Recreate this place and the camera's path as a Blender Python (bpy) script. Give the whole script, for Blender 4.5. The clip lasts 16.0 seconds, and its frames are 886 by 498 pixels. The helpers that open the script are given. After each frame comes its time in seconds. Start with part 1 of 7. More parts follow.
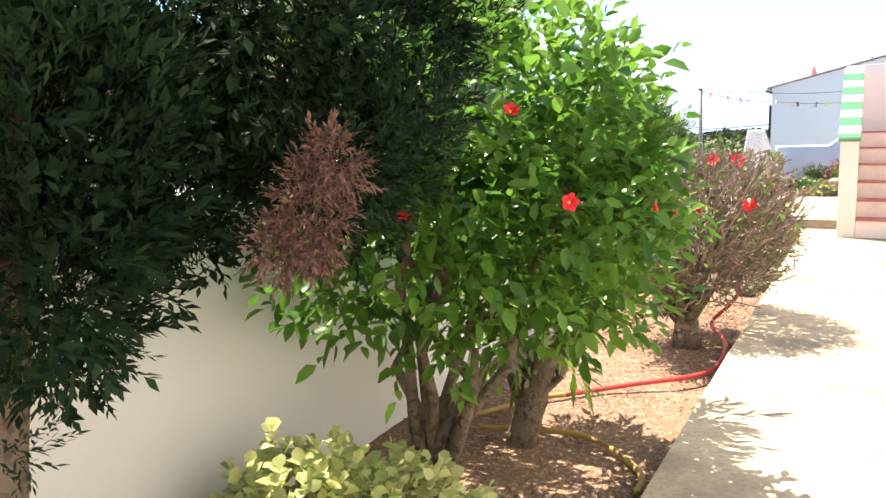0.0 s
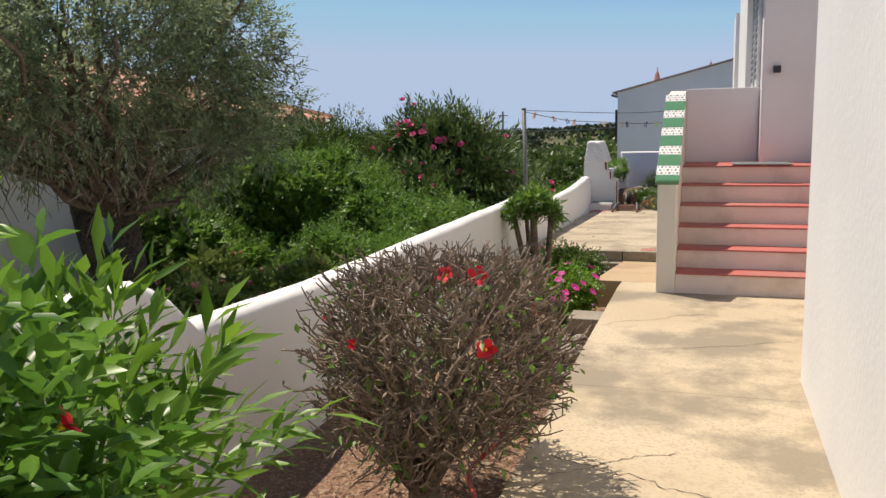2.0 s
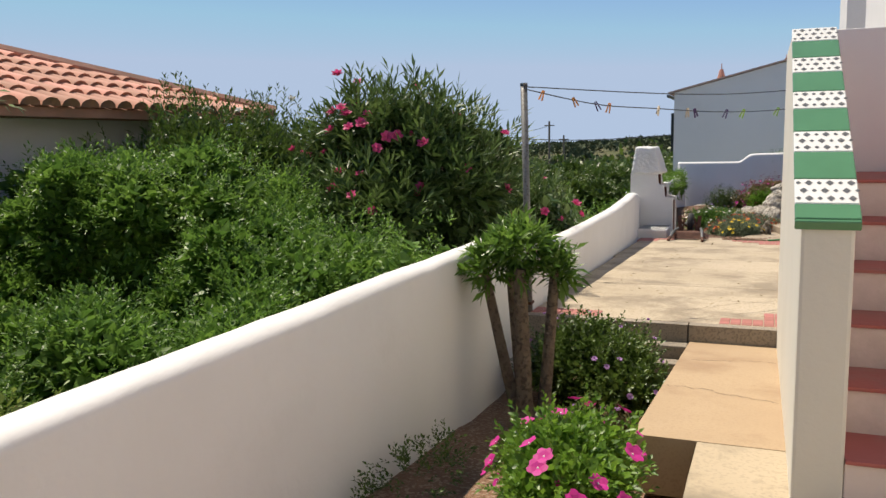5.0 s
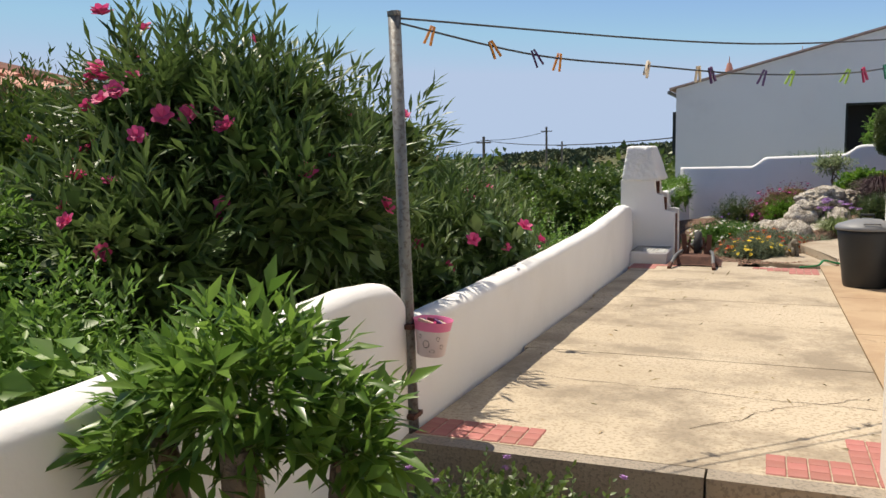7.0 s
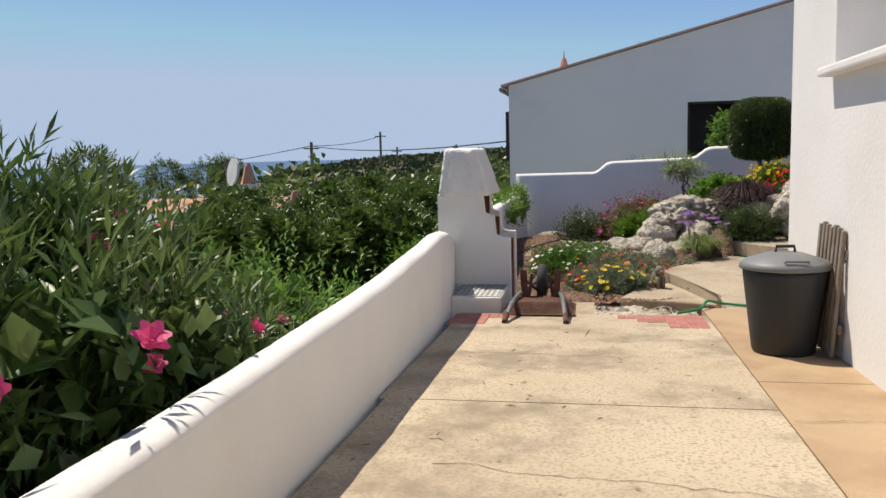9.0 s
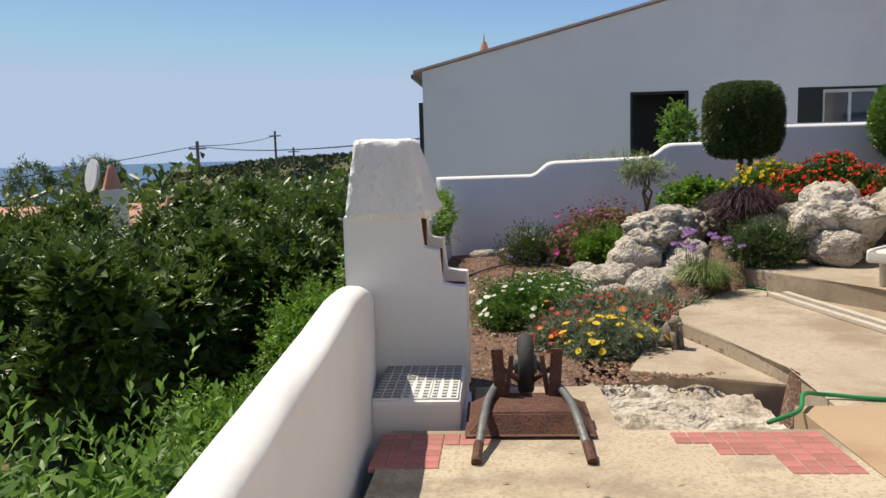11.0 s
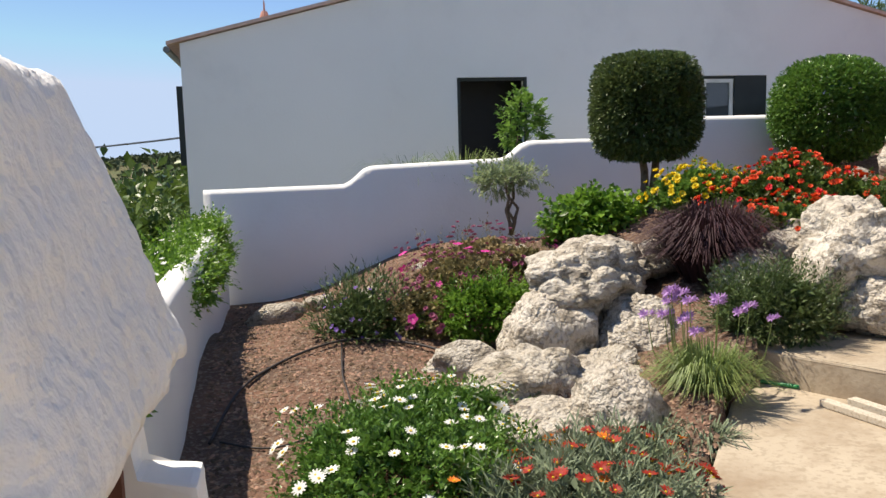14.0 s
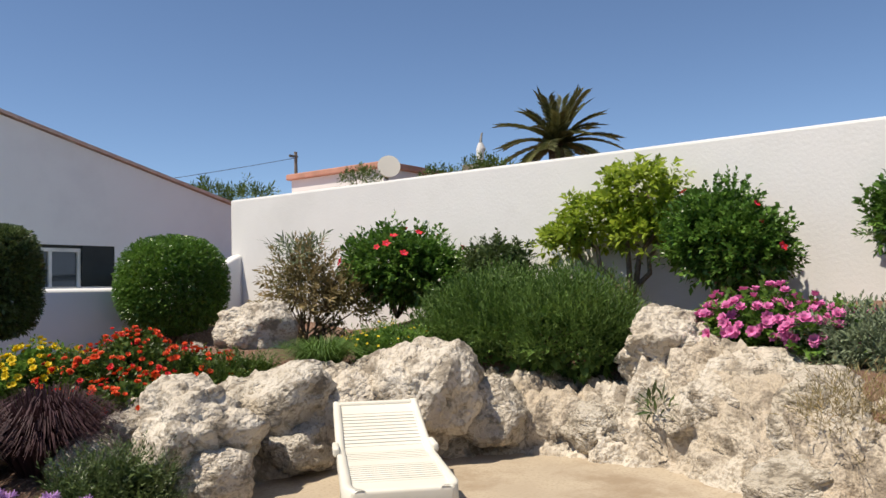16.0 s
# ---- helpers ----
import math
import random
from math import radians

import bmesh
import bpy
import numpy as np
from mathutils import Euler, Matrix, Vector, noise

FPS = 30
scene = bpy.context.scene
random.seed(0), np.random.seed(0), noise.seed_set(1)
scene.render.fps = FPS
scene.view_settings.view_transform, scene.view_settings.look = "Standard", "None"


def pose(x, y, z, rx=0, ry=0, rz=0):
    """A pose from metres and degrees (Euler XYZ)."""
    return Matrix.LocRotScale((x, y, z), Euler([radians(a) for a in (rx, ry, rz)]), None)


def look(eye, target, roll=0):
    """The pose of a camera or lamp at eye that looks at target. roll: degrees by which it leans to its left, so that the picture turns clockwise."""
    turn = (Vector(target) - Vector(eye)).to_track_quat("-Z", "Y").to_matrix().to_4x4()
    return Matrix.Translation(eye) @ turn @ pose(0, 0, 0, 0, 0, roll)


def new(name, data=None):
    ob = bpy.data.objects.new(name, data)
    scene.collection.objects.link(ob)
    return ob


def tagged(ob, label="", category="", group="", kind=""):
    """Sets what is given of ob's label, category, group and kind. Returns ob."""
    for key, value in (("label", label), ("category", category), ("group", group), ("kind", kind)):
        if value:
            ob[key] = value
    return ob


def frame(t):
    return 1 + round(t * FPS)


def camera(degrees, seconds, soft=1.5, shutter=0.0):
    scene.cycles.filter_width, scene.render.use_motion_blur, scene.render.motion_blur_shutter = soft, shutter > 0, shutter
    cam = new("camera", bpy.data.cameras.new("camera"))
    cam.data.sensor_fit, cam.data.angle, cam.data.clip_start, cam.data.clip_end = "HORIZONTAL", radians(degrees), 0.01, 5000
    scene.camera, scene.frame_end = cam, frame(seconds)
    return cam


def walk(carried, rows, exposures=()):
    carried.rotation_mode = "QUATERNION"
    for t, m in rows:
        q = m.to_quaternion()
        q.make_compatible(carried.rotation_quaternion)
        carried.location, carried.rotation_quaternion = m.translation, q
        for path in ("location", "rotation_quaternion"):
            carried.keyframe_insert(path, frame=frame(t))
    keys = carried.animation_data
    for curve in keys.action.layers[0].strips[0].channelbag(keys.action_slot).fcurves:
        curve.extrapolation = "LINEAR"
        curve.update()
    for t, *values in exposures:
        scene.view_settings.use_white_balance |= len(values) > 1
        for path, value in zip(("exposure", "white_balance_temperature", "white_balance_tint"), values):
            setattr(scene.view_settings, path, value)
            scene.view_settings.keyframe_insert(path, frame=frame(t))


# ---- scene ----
cam = camera(56.6, 16.0)
METRES, EYE, TILT, LEAN, TURN = 20.0, 1.05, 0.0, 0.0, 27.0
ROWS = [
    (0.0, 0.0, 0.0, 0.0, -0.15, -7.73, 1.13),
    (0.5, 0.0063, 0.0067, 0.013, -4.93, -7.84, 1.22),
    (1.0, 0.016, 0.0231, 0.0182, -8.64, -8.53, 1.06),
    (1.5, 0.0313, 0.044, 0.0192, -9.27, -8.46, 1.06),
    (2.0, 0.047, 0.0686, 0.0191, -9.15, -8.39, 1.03),
    (2.5, 0.0593, 0.0968, 0.019, -8.52, -8.18, 1.09),
    (3.0, 0.07, 0.1279, 0.0185, -7.41, -7.99, 1.03),
    (5.5, 0.1364, 0.3047, 0.0076, -5.5, -7.38, 0.96),
    (6.0, 0.1528, 0.3413, 0.0075, -5.36, -7.26, 1.09),
    (6.5, 0.1642, 0.3795, 0.0068, -5.19, -7.12, 1.09),
    (7.0, 0.1765, 0.4127, 0.0019, -5.44, -6.94, 1.06),
    (7.5, 0.1961, 0.4485, 0.0014, -9.02, -6.82, 1.16),
    (8.0, 0.2123, 0.4867, -0.0001, -13.12, -6.84, 1.36),
    (10.5, 0.2658, 0.6797, 0.0003, -20.08, -6.8, 1.43),
    (11.0, 0.2784, 0.7179, -0.0023, -23.42, -6.87, 1.52),
    (11.5, 0.2949, 0.7546, -0.0055, -26.26, -6.85, 1.53),
    (12.0, 0.3118, 0.7905, -0.0061, -30.37, -6.99, 1.62),
    (12.5, 0.3248, 0.8257, -0.0074, -33.45, -6.92, 1.69),
    (13.0, 0.3397, 0.8566, -0.0085, -36.75, -7.1, 1.69),
    (13.5, 0.3545, 0.8837, -0.0067, -37.88, -7.11, 1.67),
    (14.0, 0.3594, 0.8988, -0.0048, -38.72, -6.99, 1.56),
    (14.5, 0.3592, 0.9031, -0.0035, -51.48, -7.18, 1.65),
    (15.0, 0.359, 0.901, -0.0009, -59.3, -4.5, 1.67),
    (15.5, 0.3591, 0.8969, 0.001, -68.75, -0.16, 1.5),
    (16.0, 0.359, 0.8918, 0.0021, -81.23, 3.04, 1.43),
]
walk(cam, [(t, pose(0, 0, EYE, TILT, LEAN, TURN) @ pose(METRES * x, METRES * y, METRES * z, 90 + pitch, roll, yaw)) for t, x, y, z, yaw, pitch, roll in ROWS],
     exposures=((0.0, 1.75), (0.2, 1.25), (0.4, 0.5), (0.7, 0.1), (1.0, 0.14), (2.0, 0.14), (3.0, 0.1), (5.5, 0.15), (7.0, 0.2), (8.0, 0.1), (10.5, 0.14), (12.5, 0.27), (14.5, 0.48), (15.2, 0.35), (16.0, 0.18)))

# ---- world, sun, exposure ----
SUN_DIR = Vector((-0.45, 0.27, 1.0)).normalized()
world = bpy.data.worlds.new("sky")
scene.world = world
world.use_nodes = True
wn = world.node_tree.nodes
sky = wn.new("ShaderNodeTexSky")
sky.sky_type = 'NISHITA'
sky.sun_disc = False
sky.sun_elevation = math.asin(SUN_DIR.z)
sky.sun_rotation = math.atan2(SUN_DIR.x, SUN_DIR.y)
sky.air_density, sky.dust_density, sky.ozone_density = 0.85, 0.0, 4.6
sky.altitude = 1800
wn["Background"].inputs["Strength"].default_value = 0.122
scene.view_settings.use_white_balance = True
scene.view_settings.white_balance_temperature = 6950
# a hazy horizon, no brighter than this blue
haze = wn.new("ShaderNodeVectorMath")
haze.operation = 'MINIMUM'
haze.inputs[1].default_value = (3.2, 4.15, 5.85)
world.node_tree.links.new(sky.outputs[0], haze.inputs[0])
world.node_tree.links.new(haze.outputs[0], wn["Background"].inputs["Color"])
sun = new("sun", bpy.data.lights.new("sun", 'SUN'))
sun.data.energy, sun.data.angle, sun.data.color = 5.0, radians(0.53), (1.0, 0.925, 0.82)
sun.matrix_world = look(SUN_DIR * 50, (0, 0, 0))
scene.view_settings.exposure = 0.0


# ---- materials ----
def mat(name, c1, c2=None, c3=None, scale=3.0, fine=60.0, rough=0.8, bump=0.3, dist=0.01, metal=0.0, spec=0.4,
        stain=None, stain_scale=0.8, stain_lo=0.5, stain_hi=0.7, isl=0.0, trans=0.0, rnd=0.0):
    """Two-scale noise colour with bump; c3 speckles; stain blotches; isl varies by piece; trans lets light through leaves."""
    m = bpy.data.materials.new(name)
    m.use_nodes = True
    t = m.node_tree
    n, l = t.nodes, t.links
    b = n["Principled BSDF"]
    b.inputs["Roughness"].default_value = rough
    b.inputs["Metallic"].default_value = metal
    b.inputs["Specular IOR Level"].default_value = spec
    co = n.new("ShaderNodeTexCoord").outputs["Object"]

    def tex(s, det=5.0, grit=0.5):
        q = n.new("ShaderNodeTexNoise")
        q.inputs["Roughness"].default_value = grit
        q.inputs["Scale"].default_value, q.inputs["Detail"].default_value = s, det
        l.new(co, q.inputs["Vector"])
        return q.outputs["Fac"]

    def ramp(f, lo, hi):
        q = n.new("ShaderNodeMapRange")
        q.inputs["From Min"].default_value, q.inputs["From Max"].default_value = lo, hi
        l.new(f, q.inputs["Value"])
        return q.outputs["Result"]

    def mix(f, a, bb):
        q = n.new("ShaderNodeMix")
        q.data_type = 'RGBA'
        for v, i in ((f, 0), (a, 6), (bb, 7)):
            if isinstance(v, (tuple, list)):
                q.inputs[i].default_value = (*v, 1.0)
            elif isinstance(v, float):
                q.inputs[i].default_value = v
            else:
                l.new(v, q.inputs[i])
        return q.outputs[2]

    c2 = c2 or tuple(x * 0.8 for x in c1)
    col = mix(ramp(tex(scale), 0.35, 0.65), c1, c2)
    if c3:
        col = mix(ramp(tex(fine, 2.0), 0.52, 0.62), col, c3)
    if stain:
        s1 = n.new("ShaderNodeMath")
        s1.operation = 'MULTIPLY'
        l.new(ramp(tex(stain_scale, 9.0, 0.68), stain_lo, stain_hi), s1.inputs[0])
        s1.inputs[1].default_value = 0.8
        col = mix(s1.outputs[0], col, stain)
    if isl or rnd:
        q = n.new("ShaderNodeHueSaturation")
        r = n.new("ShaderNodeNewGeometry").outputs["Random Per Island"] if isl else n.new("ShaderNodeObjectInfo").outputs["Random"]
        k = isl or rnd
        mr = n.new("ShaderNodeMapRange")
        mr.inputs["To Min"].default_value, mr.inputs["To Max"].default_value = 1.0 - k, 1.0 + k
        l.new(r, mr.inputs["Value"])
        l.new(mr.outputs["Result"], q.inputs["Value"])
        mh = n.new("ShaderNodeMapRange")
        mh.inputs["To Min"].default_value, mh.inputs["To Max"].default_value = 0.5 + 0.03 * k, 0.5 - 0.03 * k
        l.new(r, mh.inputs["Value"])
        l.new(mh.outputs["Result"], q.inputs["Hue"])
        l.new(col, q.inputs["Color"])
        col = q.outputs["Color"]
    l.new(col, b.inputs["Base Color"])
    if bump:
        q = n.new("ShaderNodeBump")
        q.inputs["Strength"].default_value, q.inputs["Distance"].default_value = bump, dist
        l.new(tex(fine, 4.0), q.inputs["Height"])
        l.new(q.outputs["Normal"], b.inputs["Normal"])
    if trans:
        tr = n.new("ShaderNodeBsdfTranslucent")
        mx = n.new("ShaderNodeMixShader")
        mx.inputs[0].default_value = trans
        l.new(col, tr.inputs["Color"])
        l.new(b.outputs[0], mx.inputs[1])
        l.new(tr.outputs[0], mx.inputs[2])
        l.new(mx.outputs[0], n["Material Output"].inputs["Surface"])
    return m


def leafm(name, c1, c2, rough=0.45, trans=0.3, isl=0.35, spec=0.4):
    return mat(name, c1, c2, scale=1.5, rough=rough, bump=0.0, isl=isl, trans=trans, spec=spec)


M = {}
M["white"] = mat("whitewash", (0.80, 0.79, 0.77), (0.76, 0.75, 0.73), scale=1.2, fine=30, rough=0.9, bump=0.22, dist=0.010, stain=(0.66, 0.65, 0.62), stain_scale=0.7, stain_lo=0.55, stain_hi=0.85)
M["rough_white"] = mat("rough_whitewash", (0.82, 0.81, 0.79), (0.77, 0.76, 0.74), scale=2.5, fine=22, rough=0.9, bump=0.8, dist=0.03)
M["grey_white"] = mat("neighbour_render", (0.86, 0.85, 0.84), (0.83, 0.82, 0.81), scale=0.8, fine=30, rough=0.9, bump=0.2, stain=(0.72, 0.71, 0.71), stain_scale=0.4, stain_lo=0.55, stain_hi=0.85)
M["concrete"] = mat("terrace_concrete", (0.52, 0.44, 0.325), (0.44, 0.365, 0.26), c3=(0.36, 0.29, 0.20), scale=0.9, fine=55, rough=0.85, bump=0.4, dist=0.006, stain=(0.235, 0.19, 0.135), stain_scale=1.5, stain_lo=0.46, stain_hi=0.61)
M["path"] = mat("path_concrete", (0.54, 0.445, 0.315), (0.45, 0.36, 0.24), c3=(0.42, 0.34, 0.235), scale=0.8, fine=60, rough=0.8, bump=0.3, dist=0.004, stain=(0.22, 0.185, 0.135), stain_scale=1.1, stain_lo=0.46, stain_hi=0.58)
M["strip"] = mat("ochre_concrete", (0.45, 0.33, 0.205), (0.40, 0.285, 0.175), c3=(0.40, 0.285, 0.175), scale=1.1, fine=80, rough=0.8, bump=0.25, dist=0.004, stain=(0.30, 0.19, 0.11), stain_scale=1.2, stain_lo=0.49, stain_hi=0.68)
M["slab"] = mat("garden_slab_concrete", (0.46, 0.385, 0.285), (0.39, 0.32, 0.235), c3=(0.37, 0.305, 0.22), scale=1.6, fine=40, rough=0.85, bump=0.45, dist=0.006, stain=(0.27, 0.20, 0.13), stain_scale=1.3, stain_lo=0.48, stain_hi=0.64)
M["curb"] = mat("curb_concrete", (0.34, 0.29, 0.23), (0.28, 0.24, 0.19), c3=(0.22, 0.19, 0.15), scale=3, fine=70, rough=0.9, bump=0.5)
M["soil"] = mat("red_gravel_soil", (0.27, 0.155, 0.095), (0.21, 0.12, 0.075), c3=(0.36, 0.26, 0.185), scale=2.0, fine=45, rough=0.95, bump=1.0, dist=0.03, stain=(0.22, 0.13, 0.08), stain_scale=1.2, stain_lo=0.52, stain_hi=0.75)
M["land"] = mat("scrub_land", (0.10, 0.11, 0.04), (0.16, 0.13, 0.07), c3=(0.06, 0.08, 0.03), scale=0.2, fine=3, rough=0.95, bump=0.8, dist=0.2)
M["scrub"] = mat("far_scrub", (0.075, 0.100, 0.050), (0.11, 0.13, 0.065), scale=0.05, fine=0.5, rough=0.95, bump=0.6, dist=0.5, isl=0.4)
M["bed_soil"] = mat("rockery_soil", (0.19, 0.10, 0.065), (0.11, 0.07, 0.05), c3=(0.26, 0.19, 0.14), scale=2.5, fine=40, rough=0.95, bump=1.0, dist=0.03, stain=(0.10, 0.07, 0.05), stain_scale=2.2, stain_lo=0.5, stain_hi=0.7)
M["sea"] = mat("sea_water", (0.02, 0.075, 0.17), (0.025, 0.085, 0.18), scale=0.01, fine=0.2, rough=0.35, bump=0.5, dist=0.3, spec=0.5)
M["red_tile"] = mat("red_paver", (0.36, 0.13, 0.11), (0.42, 0.19, 0.16), scale=4, fine=60, rough=0.85, bump=0.3, dist=0.004, rnd=0.15)
M["stair_red"] = mat("red_step_paint", (0.45, 0.13, 0.11), (0.40, 0.12, 0.10), scale=2, fine=60, rough=0.7, bump=0.2, stain=(0.35, 0.2, 0.17), stain_scale=1.5)
M["riser"] = mat("stair_riser_paint", (0.76, 0.66, 0.60), (0.72, 0.60, 0.54), scale=1.5, fine=60, rough=0.85, bump=0.2, stain=(0.55, 0.45, 0.38), stain_scale=2.0)
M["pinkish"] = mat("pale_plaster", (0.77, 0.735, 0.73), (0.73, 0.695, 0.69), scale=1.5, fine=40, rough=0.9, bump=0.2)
M["cream"] = mat("cream_plaster", (0.74, 0.71, 0.62), (0.70, 0.67, 0.58), scale=1.5, fine=40, rough=0.9, bump=0.2)
M["green_tile"] = mat("green_glazed_tile", (0.095, 0.25, 0.125), (0.085, 0.22, 0.11), scale=5, fine=90, rough=0.25, bump=0.05)
M["white_tile"] = mat("white_glazed_tile", (0.80, 0.80, 0.76), (0.76, 0.76, 0.72), scale=5, fine=90, rough=0.25, bump=0.05)
M["dark_tile"] = mat("grey_star_tile", (0.10, 0.11, 0.11), (0.13, 0.13, 0.13), scale=5, fine=90, rough=0.35, bump=0.05)
M["terra"] = mat("terracotta", (0.54, 0.285, 0.21), (0.44, 0.21, 0.15), scale=3, fine=50, rough=0.85, bump=0.3, rnd=0.25, stain=(0.42, 0.28, 0.2), stain_scale=3)
M["roof_edge"] = mat("pale_roof_edge", (0.62, 0.46, 0.40), (0.52, 0.34, 0.28), scale=6, fine=50, rough=0.9, bump=0.3)
M["firebrick"] = mat("fire_brick", (0.13, 0.055, 0.035), (0.17, 0.075, 0.05), scale=5, fine=60, rough=0.9, bump=0.4)
M["rust"] = mat("rusty_steel", (0.10, 0.045, 0.03), (0.15, 0.07, 0.045), c3=(0.06, 0.03, 0.025), scale=9, fine=80, rough=0.75, bump=0.4, metal=0.2)
M["rubber"] = mat("black_rubber", (0.03, 0.03, 0.03), (0.04, 0.04, 0.04), rough=0.8, bump=0.3)
M["galv"] = mat("grey_painted_steel", (0.17, 0.18, 0.18), (0.22, 0.22, 0.21), c3=(0.13, 0.12, 0.11), scale=7, fine=60, rough=0.5, bump=0.2, metal=0.3)
M["black_plastic"] = mat("black_plastic", (0.022, 0.024, 0.025), (0.03, 0.032, 0.033), scale=3, fine=120, rough=0.5, bump=0.1)
M["grey_plastic"] = mat("grey_plastic", (0.16, 0.165, 0.17), (0.19, 0.195, 0.20), scale=3, fine=120, rough=0.5, bump=0.1)
M["white_plastic"] = mat("aged_white_plastic", (0.74, 0.71, 0.62), (0.70, 0.67, 0.57), scale=3, fine=120, rough=0.45, bump=0.06)
M["pink_plastic"] = mat("pink_plastic", (0.80, 0.22, 0.42), (0.76, 0.19, 0.38), scale=3, rough=0.35, bump=0.0)
M["pale_plastic"] = mat("pale_printed_plastic", (0.75, 0.66, 0.68), (0.72, 0.62, 0.65), scale=3, rough=0.35, bump=0.0)
M["dark_print"] = mat("dark_print", (0.10, 0.08, 0.08), rough=0.5, bump=0.0)
M["wood_grey"] = mat("weathered_wood", (0.20, 0.16, 0.12), (0.27, 0.22, 0.17), scale=8, fine=60, rough=0.85, bump=0.5)
M["pale_timber"] = mat("faded_painted_timber", (0.58, 0.52, 0.42), (0.50, 0.44, 0.35), c3=(0.40, 0.34, 0.26), scale=5, fine=70, rough=0.8, bump=0.3)
M["log"] = mat("fire_log", (0.15, 0.105, 0.07), (0.22, 0.16, 0.105), scale=9, fine=50, rough=0.9, bump=0.6, rnd=0.3)
M["bark"] = mat("grey_bark", (0.22, 0.17, 0.12), (0.15, 0.11, 0.08), c3=(0.10, 0.075, 0.055), scale=9, fine=40, rough=0.9, bump=0.9, dist=0.02)
# bark darkened so the trunk looks shaded by its crown
M["shade_bark"] = mat("olive_bark_in_shade", (0.085, 0.068, 0.052), (0.055, 0.044, 0.034), c3=(0.035, 0.028, 0.022), scale=9, fine=34, rough=0.95, bump=1.0, dist=0.03)
M["twig"] = mat("dry_twig", (0.28, 0.215, 0.16), (0.18, 0.135, 0.10), scale=12, fine=80, rough=0.9, bump=0.3, isl=0.3)
# near-black that paints in the shade inside the neighbour's rooms
M["black"] = mat("room_shade_black", (0.012, 0.012, 0.013), (0.016, 0.016, 0.017), rough=0.6, bump=0.0)
M["shutter"] = mat("dark_green_shutter", (0.018, 0.024, 0.022), (0.024, 0.03, 0.028), scale=4, rough=0.5, bump=0.1)
M["frame"] = mat("white_window_frame", (0.78, 0.78, 0.76), rough=0.5, bump=0.05)
M["hose_green"] = mat("green_hose", (0.02, 0.22, 0.07), (0.025, 0.25, 0.09), rough=0.4, bump=0.0)
M["hose_red"] = mat("red_hose", (0.55, 0.05, 0.05), (0.5, 0.06, 0.05), rough=0.45, bump=0.0)
M["hose_yellow"] = mat("yellow_brown_hose", (0.40, 0.27, 0.07), (0.3, 0.2, 0.06), rough=0.5, bump=0.0)
M["hose_black"] = mat("black_drip_pipe", (0.04, 0.033, 0.03), rough=0.6, bump=0.0)
M["wire"] = mat("dark_wire", (0.05, 0.055, 0.06), rough=0.6, bump=0.0)
M["rock"] = mat("weathered_limestone", (0.60, 0.55, 0.465), (0.46, 0.39, 0.30), c3=(0.36, 0.31, 0.24), scale=1.4, fine=30, rough=0.95, bump=0.8, dist=0.04, stain=(0.17, 0.14, 0.105), stain_scale=4.0, stain_lo=0.50, stain_hi=0.60, rnd=0.08)
M["boulder"] = mat("weathered_boulder", (0.63, 0.58, 0.50), (0.49, 0.425, 0.335), c3=(0.41, 0.36, 0.285), scale=0.9, fine=11, rough=0.95, bump=0.9, dist=0.06, stain=(0.19, 0.16, 0.12), stain_scale=2.4, stain_lo=0.52, stain_hi=0.60, rnd=0.10)
M["statue"] = mat("grey_cast_stone", (0.27, 0.23, 0.17), (0.20, 0.17, 0.13), c3=(0.14, 0.12, 0.09), scale=6, fine=50, rough=0.95, bump=0.5)
M["canvas"] = mat("blue_grey_canvas", (0.30, 0.38, 0.44), (0.27, 0.35, 0.41), scale=2, fine=120, rough=0.9, bump=0.1)
M["glass"] = mat("window_glass", (0.05, 0.06, 0.065), (0.06, 0.07, 0.075), rough=0.05, bump=0.0, spec=0.8)
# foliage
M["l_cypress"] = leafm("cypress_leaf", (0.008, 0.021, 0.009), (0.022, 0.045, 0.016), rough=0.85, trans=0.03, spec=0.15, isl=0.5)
M["l_treelet"] = leafm("young_oleander_leaf", (0.105, 0.205, 0.034), (0.175, 0.305, 0.054), rough=0.32, trans=0.45)
M["l_dead"] = leafm("dead_cypress_leaf", (0.160, 0.082, 0.062), (0.105, 0.055, 0.044), rough=0.9, trans=0.1)
M["l_hibiscus"] = leafm("hibiscus_leaf", (0.072, 0.180, 0.026), (0.165, 0.320, 0.044), rough=0.36, trans=0.45)
M["l_oleander"] = leafm("oleander_leaf", (0.082, 0.145, 0.041), (0.116, 0.179, 0.051), rough=0.42, trans=0.25)
M["l_lentisk"] = leafm("lentisk_leaf", (0.110, 0.221, 0.038), (0.172, 0.304, 0.055), rough=0.45, trans=0.38)
M["l_olive"] = leafm("olive_leaf", (0.225, 0.285, 0.150), (0.300, 0.365, 0.205), rough=0.5, trans=0.5)
M["l_dark"] = leafm("dark_hedge_leaf", (0.067, 0.115, 0.023), (0.106, 0.170, 0.033), rough=0.4, trans=0.28)
M["l_bright"] = leafm("bright_leaf", (0.116, 0.237, 0.027), (0.163, 0.297, 0.037), rough=0.4, trans=0.4)
M["l_topiary"] = leafm("privet_leaf", (0.065, 0.105, 0.034), (0.102, 0.142, 0.046), rough=0.38, trans=0.2)
M["l_topiary2"] = leafm("ficus_leaf", (0.087, 0.185, 0.032), (0.123, 0.235, 0.041), rough=0.3, trans=0.28)
M["l_grey"] = leafm("grey_green_leaf", (0.188, 0.237, 0.138), (0.237, 0.288, 0.188), rough=0.7, trans=0.2)
